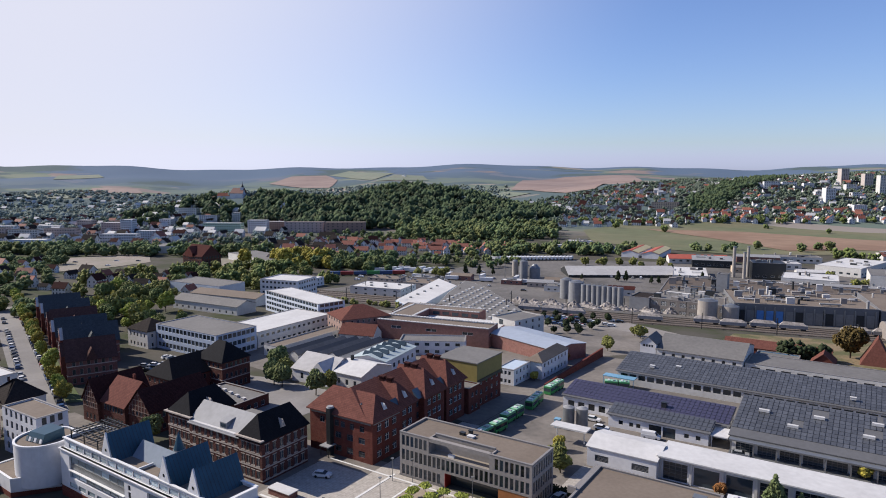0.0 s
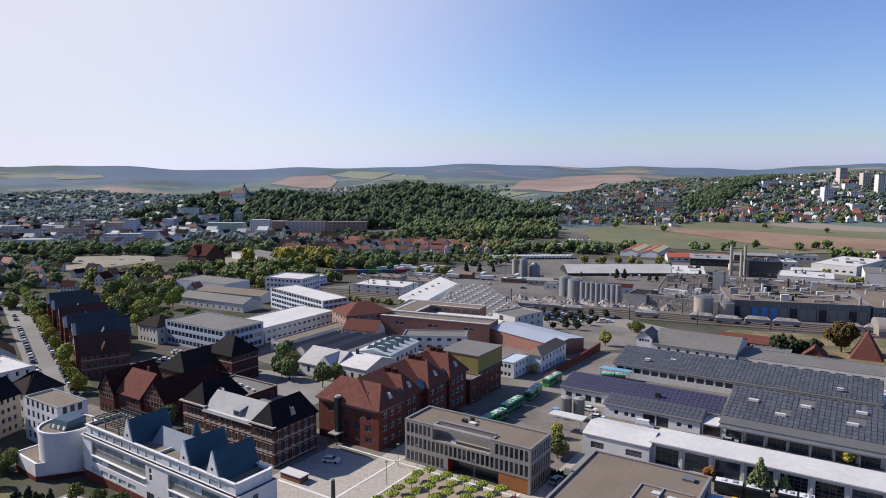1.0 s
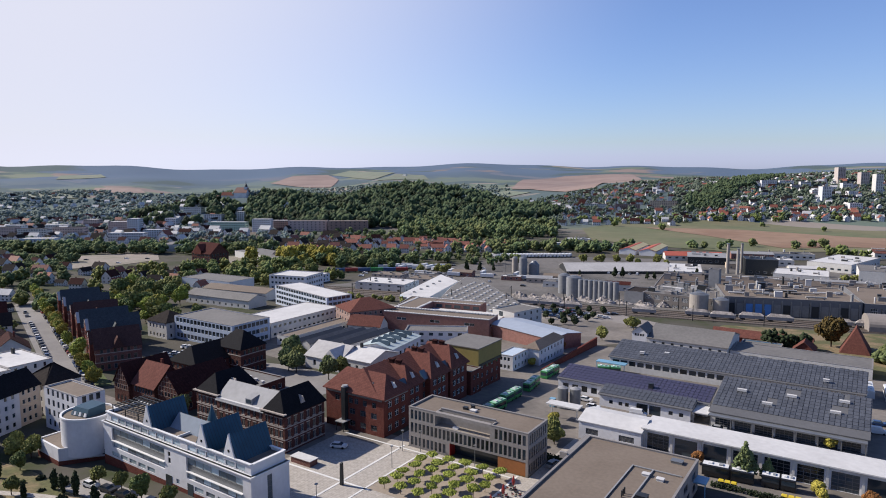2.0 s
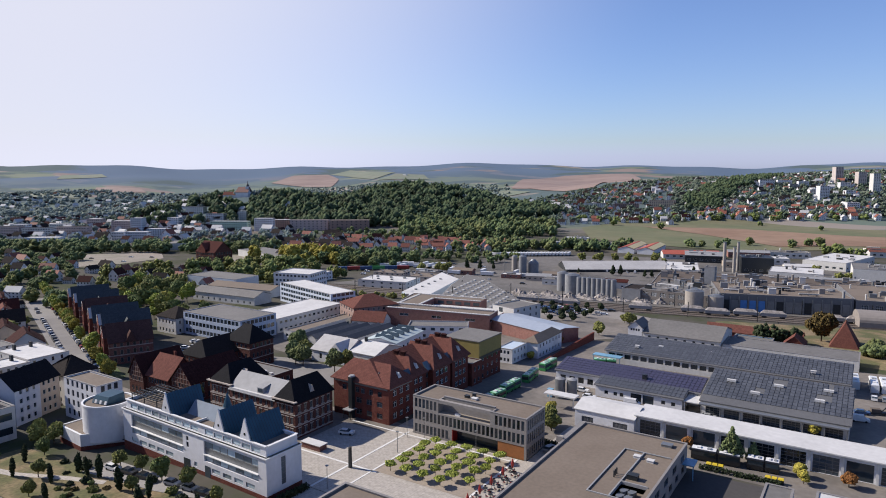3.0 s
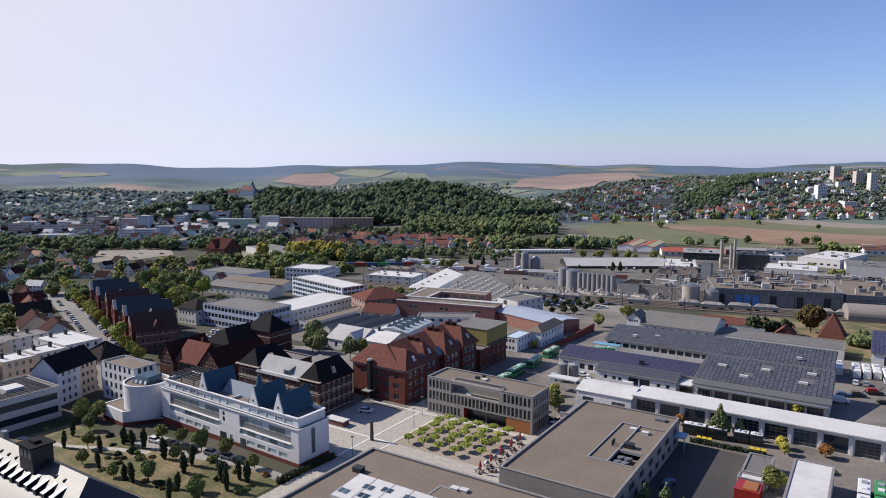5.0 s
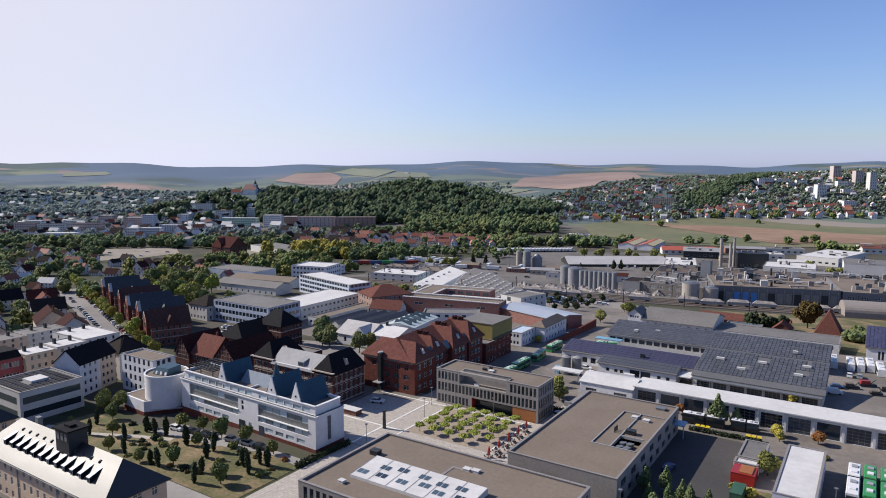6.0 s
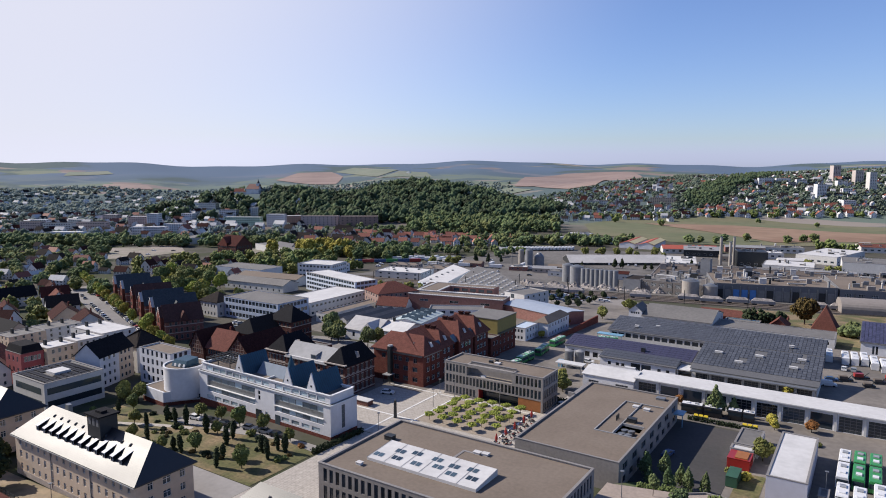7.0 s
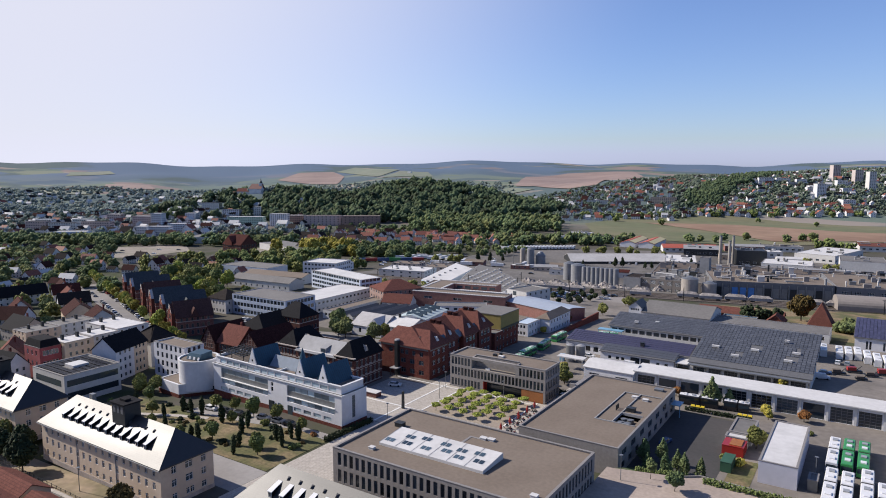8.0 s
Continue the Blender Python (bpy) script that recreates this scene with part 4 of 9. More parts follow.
def teal_building():
    w, d, h = 56.0, 10.2, 9.7
    b = thing("teal_gabled_building", "long white modern building with strip windows and steep teal metal gables", "building", -122.75, 78.5, 0, -1.7)
    blocks = ((3.9, 26.0), (34.2, 53.4))
    t = 0.5
    low = (1.5, 2.6, [(3.6 + 3.8 * i, 6.6 + 3.8 * i) for i in range(5)] + [(30.2, 31.4)] + [(37.0 + 4.0 * i, 40.0 + 4.0 * i) for i in range(4)])
    small = [(2.9, 3.5, [(28.6, 29.1), (30.6, 31.1)]), (5.6, 6.9, [(27.4, 28.3)]), (7.2, 8.3, [(27.4, 28.3)])]
    M = Mesh()
    facade(M, "S", w, d, 1.0, h, 0, w, [low, (3.7, 5.4, list(blocks)), (5.4, 5.6, list(blocks)), (5.6, 6.9, list(blocks) + small[1][2]), (6.9, 7.2, list(blocks)), (7.2, 8.3, list(blocks) + small[2][2]), (8.3, 8.7, list(blocks))], t)
    slot = [(2.2, 8.6, [(4.2, 5.5)])]
    facade(M, "E", w, d, 1.0, h, t, d - t, slot, t)
    facade(M, "W", w, d, 1.0, h, t, d - t, [], t)
    facade(M, "N", w, d, 1.0, h, 0, w, [], t)
    part("wall", M, WHITE, b)
    P = Mesh()
    for s, L in (("S", w), ("N", w), ("E", d), ("W", d)):
        P.side_box(s, w, d, 0 if s in "SN" else 0.45, L if s in "SN" else L - 0.45, -0.05, 0.45, -2.4, 1.0)
    part("plinth", P, BRICK_RED, b, "red brick plinth")
    part("entrance", Mesh().side_box("S", w, d, 26.2, 28.6, -0.08, 0.1, -0.8, 2.7), GLASS, b, "dark glazed entrance")
    part("entrance", Mesh().side_box("S", w, d, 34.4, 36.4, -0.08, 0.1, -0.2, 2.7), GLASS, b, "dark glazed entrance")
    windows(b, "S", w, d, [low], "band", FRAME_GREY, GLASS_PALE)
    windows(b, "S", w, d, small[1:], "plain", FRAME_GREY)
    windows(b, "E", w, d, slot, "gate", FRAME_GREY, GLASS_BLUE)
    for a, e in blocks:
        for lo, hi, back in ((3.7, 5.4, 0.3), (6.9, 8.7, 0.3)):
            k = 7
            for i in range(k):
                p, q = a + (e - a) * i / k, a + (e - a) * (i + 1) / k
                ob = new("window", window_data(q - p, hi - lo, "plain", FRAME_GREY, GLASS_PALE))
                ob.parent = b
                ob.matrix_basis = pose(-w / 2 + (p + q) / 2, -d / 2 + back, lo)
        part("spandrel", Mesh().side_box("S", w, d, a, e, 0.35, 0.55, 5.4, 6.9), GREY_METAL, b, "grey metal band between window rows")
        part("balcony_rail", Mesh().side_box("S", w, d, a, e, -0.3, 0.3, 5.35, 5.5), FRAME_WHITE, b, "thin white ledge below the upper windows")
    part("eaves_band", Mesh().side_box("S", w, d, -0.3, w + 0.3, -0.3, 0.7, h - 0.25, h).side_box("E", w, d, 0.7, d, -0.3, 0.7, h - 0.25, h), FRAME_WHITE, b)
    # set-back attic storey with its glazed strip
    aw, ad, top = w - 1.4, d - 1.2, 11.9
    A = Mesh()
    glazed = [(9.95, 11.2, [(2.0 + 3.2 * i, 4.9 + 3.2 * i) for i in range(9)] + [(33.2 + 3.3 * i, 36.2 + 3.3 * i) for i in range(6)])]
    facade(A, "S", aw, ad, h, top, 0, aw, glazed, 0.3)
    for s in "NEW":
        A.side_box(s, aw, ad, 0 if s == "N" else 0.3, aw if s == "N" else ad - 0.3, 0, 0.3, h, top)
    attic = part("attic_wall", A, WHITE, b)
    attic.location = (0, 0.1, 0)
    windows(attic, "S", aw, ad, glazed, "band", FRAME_GREY, GLASS_PALE)
    part("roof", Mesh().box(-aw / 2 + 0.3, aw / 2 - 0.3, -ad / 2 + 0.4, ad / 2 - 0.2, 11.0, 11.3), GRAVEL_ROOF, b)
    Q = Mesh()
    Q.side_box("N", aw, ad, -0.2, aw + 0.2, -0.2, 0.4, top, top + 0.2).side_box("S", aw, ad, -0.1, aw + 0.1, -0.2, 0.4, top, top + 0.2)
    Q.side_box("E", aw, ad, 0.4, ad - 0.4, -0.45, 0.3, top, top + 0.2).side_box("W", aw, ad, 0.4, ad - 0.4, -0.1, 0.3, top, top + 0.2)
    part("parapet", Q, FRAME_WHITE, b)
    y0, y1 = -ad / 2 + 0.1, d / 2 - 0.2
    for gx, half, rise in ((-9.5, 2.9, 5.2), (11.2, 2.9, 5.2), (20.4, 3.0, 5.1)):
        base = 11.6
        gr = part("gable_roof", Mesh().add([(gx - half, y0 + 0.2, base - 0.3), (gx + half, y0 + 0.2, base - 0.3), (gx + half, y1, base - 0.3), (gx - half, y1, base - 0.3), (gx, y0 + 0.2, base + rise), (gx, y1 + 0.6, base + rise)],
                                           [(1, 2, 5, 4), (3, 0, 4, 5), (0, 1, 4), (2, 3, 5), (0, 3, 2, 1)]), TEAL, b, "steep teal metal roof")
        S = Mesh()
        for i in range(1, 12):
            y = y0 + 0.2 + (y1 - y0) * i / 12
            S.add([(gx, y - 0.04, base + rise + 0.04), (gx, y + 0.04, base + rise + 0.04), (gx + half + 0.04, y + 0.04, base - 0.26), (gx + half + 0.04, y - 0.04, base - 0.26)], [(0, 3, 2, 1)])
        part("seam", S, DARK_METAL, gr)
        gw = 2.1
        gf = part("gable_front", Mesh().add([(gx - gw, y0 - 0.1, base - 0.4), (gx + gw, y0 - 0.1, base - 0.4), (gx, y0 - 0.1, base + rise + 0.3), (gx - gw, y0 + 0.25, base - 0.4), (gx + gw, y0 + 0.25, base - 0.4), (gx, y0 + 0.25, base + rise + 0.3)],
                                            [(0, 1, 2), (3, 5, 4), (0, 3, 4, 1), (1, 4, 5, 2), (2, 5, 3, 0)]), WHITE, b, "narrow white gable front with round hole")
        ring = [(gx + 0.34 * math.cos(i * 0.5236), y0 - 0.13, base + 1.7 + 0.34 * math.sin(i * 0.5236)) for i in range(12)]
        part("round_window", Mesh().add(ring, [tuple(range(12))]), GLASS, gf)
    part("spire_base", Mesh().tube(3.2, 4.2, 11.3, 13.4, 1.0, 1.0, 12).tube(3.2, 4.2, 13.4, 13.6, 1.25, 1.25, 12), ZINC, b)
    part("spire", Mesh().tube(3.2, 4.2, 13.6, 17.3, 1.15, 0.05, 12), TEAL, b, "small pointed teal spire")
    slope = part("white_slope", Mesh().add([(-6.4, -0.6, 11.3), (6.4, -0.6, 11.3), (6.4, 2.0, 14.2), (-6.4, 2.0, 14.2), (-6.4, 4.6, 11.3), (6.4, 4.6, 11.3)], [(0, 1, 2, 3), (3, 2, 5, 4), (1, 5, 2), (0, 3, 4)]), SLOPE_GREY, b, "blue-grey ribbed metal roof slope")
    R = Mesh()
    for i in range(1, 22):
        x = -6.4 + 12.8 * i / 22
        R.add([(x - 0.05, -0.62, 11.36), (x + 0.05, -0.62, 11.36), (x + 0.05, 1.98, 14.27), (x - 0.05, 1.98, 14.27)], [(0, 1, 2, 3)])
    part("rib", R, SLOPE_GREY, slope)
    part("roof_beam", Mesh().box(1.2, 1.5, -4.0, -0.6, 11.4, 11.9), FRAME_WHITE, b, "white beam across the roof deck")
    lx0, lx1, ly0, ly1 = -27.0, -15.8, -3.0, 5.6
    for i in range(9):
        x = lx0 + (lx1 - lx0) * i / 8
        part("lattice_bar", Mesh().box(x - 0.08, x + 0.08, ly0, ly1, 13.0, 13.2), DARK_METAL, b)
    for j in range(7):
        y = ly0 + (ly1 - ly0) * j / 6
        part("lattice_beam", Mesh().box(lx0 - 0.2, lx1 + 0.2, y - 0.1, y + 0.1, 13.2, 13.4), DARK_METAL, b)
    for x in (lx0, (lx0 + lx1) / 2, lx1):
        for y in (ly0, ly1 - 0.6):
            part("lattice_post", Mesh().box(x - 0.1, x + 0.1, y, y + 0.2, 11.0, 13.0), DARK_METAL, b)


teal_building()


def drum_building():
    b = thing("drum_building", "white round stair drum with a low flat wing on brick plinth", "building", -159.6, 75.3, -1.9)
    r, top = 6.3, 11.4
    part("drum", Mesh().tube(0, 0, 2.0, top, r, r, 64), WHITE, b)
    part("drum_roof", Mesh().tube(0, 0, top, top + 0.04, r - 0.4, r - 0.4, 64), GRAVEL_ROOF, b)
    R = Mesh()
    for i in range(64):
        a, c = 2 * math.pi * i / 64, 2 * math.pi * (i + 1) / 64
        R.prism([(k * math.cos(q), k * math.sin(q)) for k, q in ((r - 0.4, a), (r + 0.1, a), (r + 0.1, c), (r - 0.4, c))], top, top + 0.45)
    part("drum_rim", R, FRAME_WHITE, b)
    z0, z1 = top + 0.04, top + 2.0
    pod = part("roof_pod", Mesh().add([(-2.2, -3.2, z0), (3.6, -2.4, z0), (3.2, 3.0, z0), (-2.6, 2.6, z0), (-1.9, -2.2, z1), (3.3, -1.5, z1), (3.0, 3.0, z1 + 0.3), (-2.3, 2.6, z1 + 0.3)],
                                      [(4, 5, 6, 7), (0, 1, 5, 4), (1, 2, 6, 5), (2, 3, 7, 6), (3, 0, 4, 7)]), TEAL, b, "teal metal rooftop pod")
    for i in range(6):
        x, y = -1.9 + i * 0.92, -3.22 + i * 0.127
        part("pod_window", Mesh().add([(x, y - 0.1, z0 + 0.2), (x + 0.7, y, z0 + 0.2), (x + 0.7, y + 0.35, z0 + 1.1), (x, y + 0.25, z0 + 1.1), (x, y + 0.6, z0 + 0.2), (x + 0.7, y + 0.7, z0 + 0.2)], [(0, 1, 2, 3), (0, 3, 4), (1, 5, 2)]), FRAME_WHITE if i % 2 else GLASS_BLUE, pod)
    # the low wing, cut off askew towards the court
    out = [(-11.8, -7.1), (-0.2, -7.9), (7.0, 1.2), (7.0, 5.0), (-11.8, 5.0)]
    part("wing_wall", Mesh().prism(out, 1.2, 4.2), WHITE, b)
    part("wing_plinth", Mesh().prism([(x * 1.006, y * 1.01) for x, y in out], -0.8, 1.2), BRICK_RED, b, "red brick plinth")
    part("wing_roof", Mesh().prism([(x * 0.96, y * 0.93) for x, y in out], 4.2, 4.24), GRAVEL_ROOF, b)
    Q = Mesh()
    for (ax, ay), (bx, by) in zip(out[:2] + out[4:], out[1:3] + out[:1]):
        Q.prism([(ax, ay), (bx, by), (bx * 0.96, by * 0.93), (ax * 0.96, ay * 0.93)], 4.2, 4.45)
    part("wing_parapet", Q, FRAME_WHITE, b)
    e = Vector((7.2, 9.1)).normalized()
    for a in (3.4, 8.0, 9.9):
        p, q = Vector((-0.2, -7.9)) + e * a, Vector((-0.2, -7.9)) + e * (a + (2.6 if a < 4 else 1.3))
        o = Vector((e.y, -e.x)) * 0.06
        part("wing_window", Mesh().prism([(p.x - o.x, p.y - o.y), (p.x + o.x, p.y + o.y), (q.x + o.x, q.y + o.y), (q.x - o.x, q.y - o.y)], 1.7, 3.0), GLASS, b)

drum_building()


# ---- cream barracks with slate roofs and dormers ----
def cream_building(x0, x1, label, turret=True):
    w, d, h, rise = x1 - x0, 13.2, 9.7, 5.3
    b = thing("cream_barracks", label, "building", (x0 + x1) / 2, 25.4, 0, group="cream barracks in a row")
    n = 17
    rS = [(1.2, 2.6, even(w, n, 1.0)), (4.1, 5.7, even(w, n, 1.0)), (7.0, 8.6, even(w, n, 1.0))]
    rE = [(1.2, 2.6, [(2.6, 3.8), (6.0, 6.9), (7.1, 8.0), (10.0, 11.2)]), (4.1, 5.7, [(2.6, 3.8), (6.0, 7.8), (10.0, 11.2)]), (7.0, 8.6, [(2.6, 3.8), (6.0, 7.8), (10.0, 11.2)])]
    shell(b, w, d, h, CREAM, {"S": rS, "E": rE}, -0.4)
    windows(b, "S", w, d, rS, "cross")
    windows(b, "E", w, d, rE, "cross")
    part("roof", Mesh().gable(w, d, h + 0.15, rise, 0.7, 0.25, "x", 5.0, 3.8), SLATE, b, "slate hipped roof shining in the sun")
    part("plinth", Mesh().side_box("S", w, d, -0.05, w + 0.05, -0.08, 0.3, -0.4, 0.9).side_box("E", w, d, 0.3, d, -0.08, 0.3, -0.4, 0.9), TRIM, b)
    part("gutter", Mesh().side_box("S", w, d, -0.7, w + 0.7, -0.85, -0.68, h - 0.75, h - 0.6), ZINC, b)
    for a in (w * 0.33, w * 0.66):
        part("downpipe", Mesh().side_box("S", w, d, a, a + 0.14, -0.16, -0.02, 0, h - 0.6), ZINC, b)
    for i in range(12):
        x = -w / 2 + 7.5 + (w - 15) * i / 11
        k = rise / (d / 2)
        yf, zf = -d / 2 + 1.6, h + 0.15 + 1.6 * k
        top, up = zf + 1.15, 1.0
        yb = -d / 2 + (top + up - h - 0.15) / k
        # dormer tops are coloured white to imitate sun glare on their slates
        dm = part("dormer", Mesh().add([(x - 0.5, yf, zf - 0.2), (x + 0.5, yf, zf - 0.2), (x + 0.5, yf, top), (x - 0.5, yf, top), (x + 0.5, yb, top + up), (x - 0.5, yb, top + up)],
                                       [(0, 1, 2, 3), (1, 4, 2), (0, 3, 5)])
                  .add([(x - 0.6, yf - 0.15, top - 0.05), (x + 0.6, yf - 0.15, top - 0.05), (x + 0.55, yb, top + up - 0.02), (x - 0.55, yb, top + up - 0.02), (x - 0.6, yf - 0.15, top + 0.05), (x + 0.6, yf - 0.15, top + 0.05), (x + 0.55, yb, top + up + 0.06), (x - 0.55, yb, top + up + 0.06)],
                       [(4, 5, 6, 7), (0, 1, 5, 4), (1, 2, 6, 5), (3, 0, 4, 7)], 1), (DULL_SLATE, FRAME_WHITE), b)
        part("dormer_window", Mesh().box(x - 0.42, x + 0.42, yf - 0.05, yf + 0.02, zf + 0.15, top - 0.1), FRAME_WHITE, dm)
        part("dormer_pane", Mesh().box(x - 0.34, x + 0.34, yf - 0.07, yf - 0.05, zf + 0.25, top - 0.2), GLASS, dm)
    for i in range(11):
        x = -w / 2 + 9 + (w - 18) * i / 10
        y = -d / 2 + 4.6
        z = h + 0.15 + 4.6 * rise / (d / 2)
        part("roof_vent", Mesh().add([(x - 0.3, y, z), (x + 0.3, y, z), (x + 0.3, y + 0.6, z + 0.6), (x - 0.3, y + 0.6, z + 0.6), (x, y, z + 0.45)], [(0, 1, 4), (1, 2, 4), (3, 0, 4), (2, 3, 4)]), SLATE, b)
    if not turret:
        return b
    cp = part("cupola", Mesh().box(0.9, 5.9, -2.8, 1.2, h + 2.6, h + 8.3), DARK_METAL, b, "dark boxy roof turret")
    part("cupola_roof", Mesh().box(0.5, 6.3, -3.2, 1.6, h + 8.3, h + 8.6).box(2.2, 4.4, -1.6, -0.2, h + 8.6, h + 9.1), DULL_SLATE, cp)
    for x in (1.5, 3.0, 4.5):
        part("louvre", Mesh().box(x, x + 0.9, -2.86, -2.8, h + 6.2, h + 7.8), FRAME_GREY, cp)
    part("chimney", Mesh().box(-w / 2 + 9, -w / 2 + 10.4, 0.8, 1.8, h + 4.0, h + 6.2), GREY_METAL, b)
    return b


cream_building(-145.3, -96.9, "cream rendered barracks with glaring slate roof and twelve dormers")
cream_building(-207.0, -158.8, "cream rendered barracks with glaring slate roof beside trees")
cream_building(-73.2, -25.0, "cream rendered barracks with pale slate roof beside the lecture building", False)


# ---- brick quarter ----
def skew(name, label, category, p, q, depth, h, wall, roof_mat, **kw):
    """A building given by its front corners p, q and its depth."""
    p, q = Vector(p), Vector(q)
    e = (q - p).normalized()
    c = (p + q) / 2 + Vector((-e.y, e.x)) * depth / 2
    w = (q - p).length
    return block(name, label, category, c.x - w / 2, c.x + w / 2, c.y - depth / 2, c.y + depth / 2, h, wall, roof_mat, rz=math.degrees(math.atan2(e.y, e.x)), **kw)


def bands(b, w, d, levels, sides="SE"):
    """Pale stone string courses."""
    for z in levels:
        M = Mesh()
        for s in sides:
            M.side_box(s, w, d, 0, w if s in "SN" else d, -0.08, 0.05, z, z + 0.3)
        part("string_course", M, TRIM, b)


def dark_brick_house():
    b = thing("dark_brick_house", "dark brick institute with slate mansard pavilions and pale metal roof", "building", -132, 107, 0)
    for nm, x0, x1, y0, y1, h, n, m in (("pavilion_east", 10.0, 17.7, -6.8, 7.7, 10.4, 4, 6), ("pavilion_west", -18.0, -8.7, -6.0, 7.5, 10.4, 5, 5), ("middle", -8.7, 10.0, -6.4, 3.4, 9.6, 8, 0)):
        w, d = x1 - x0, y1 - y0
        s = part(nm + "_wall", Mesh(), BRICK_DARK, b)
        rows = {}
        for side, k, L in (("S", n, w), ("E", m, d)):
            if k:
                rows[side] = [(z, z + 1.9, even(L, k, 1.1, 0.5)) for z in (0.9, 4.0, 7.1)]
        M = Mesh()
        for side in "SNEW":
            L = w if side in "SN" else d
            a0, a1 = (0, L) if side in "SN" else (0.4, L - 0.4)
            facade(M, side, w, d, -0.5, h, a0, a1, rows.get(side, []), 0.4)
        old = s.data
        s.data = M.data(nm + "_wall", BRICK_DARK)
        bpy.data.meshes.remove(old)
        s.location = ((x0 + x1) / 2, (y0 + y1) / 2, 0)
        for side, r in rows.items():
            windows(s, side, w, d, r, "trim", TRIM)
        c = Mesh()
        for side in "SE":
            for z in (0.5, 3.4, 6.5, h - 0.5):
                c.side_box(side, w, d, 0, w if side == "S" else d, -0.1, 0.05, z, z + 0.28)
        part("string_course", c, TRIM, s)
        if nm == "middle":
            part("roof", Mesh().gable(w, d, h, 4.0, 0.4, 0.2, "x"), ZINC, s, "pale metal roof slope")
            dm = part("dormer", Mesh().add([(1.6, -4.4, h + 0.4), (4.0, -4.4, h + 0.4), (4.0, -4.4, h + 1.9), (1.6, -4.4, h + 1.9), (4.2, -1.8, h + 2.7), (1.4, -1.8, h + 2.7), (4.0, -1.8, h + 0.6), (1.6, -1.8, h + 0.6)],
                                           [(0, 1, 2, 3), (3, 2, 4, 5), (1, 6, 4, 2), (0, 3, 5, 7)]), ZINC, s, "grey sheet-clad dormer")
            part("dormer_window", Mesh().box(1.9, 3.7, -4.46, -4.38, h + 0.7, h + 1.7), GLASS, dm)
            part("snow_guard", Mesh().side_box("S", w, d, 0.2, w - 0.2, -0.3, 0.6, h - 0.25, h + 0.35), PALE_ROOF, s, "white sheet along the eaves")
        else:
            M = Mesh().gable(w, d, h + 0.1, 4.7, 0.5, 0.2, "y", w * 0.32, w * 0.24)
            part("roof", M, DULL_SLATE, s, "steep dark slate mansard roof")
            part("eaves_ledge", Mesh().side_box("S", w, d, -0.6, w + 0.6, -0.75, 0.3, h - 0.2, h + 0.1), TRIM, s)
            part("dormer", Mesh().add([(w / 2 - 0.6, -1.0, h + 0.4), (w / 2 - 0.6, 1.0, h + 0.4), (w / 2 - 0.6, 0, h + 2.8), (w / 2 - 2.6, -1.0, h + 1.2), (w / 2 - 2.6, 1.0, h + 1.2), (w / 2 - 2.6, 0, h + 2.8)],
                                      [(0, 1, 2), (0, 2, 5, 3), (1, 4, 5, 2)]), TRIM, s)
    part("annex", Mesh().box(-8.6, 9.9, 3.5, 13, -0.3, 6.5), BRICK_DARK, b)
    part("annex_roof", Mesh().box(-8.6, 9.9, 3.5, 13.3, 6.5, 6.8), GREY_ROOF, b)


dark_brick_house()


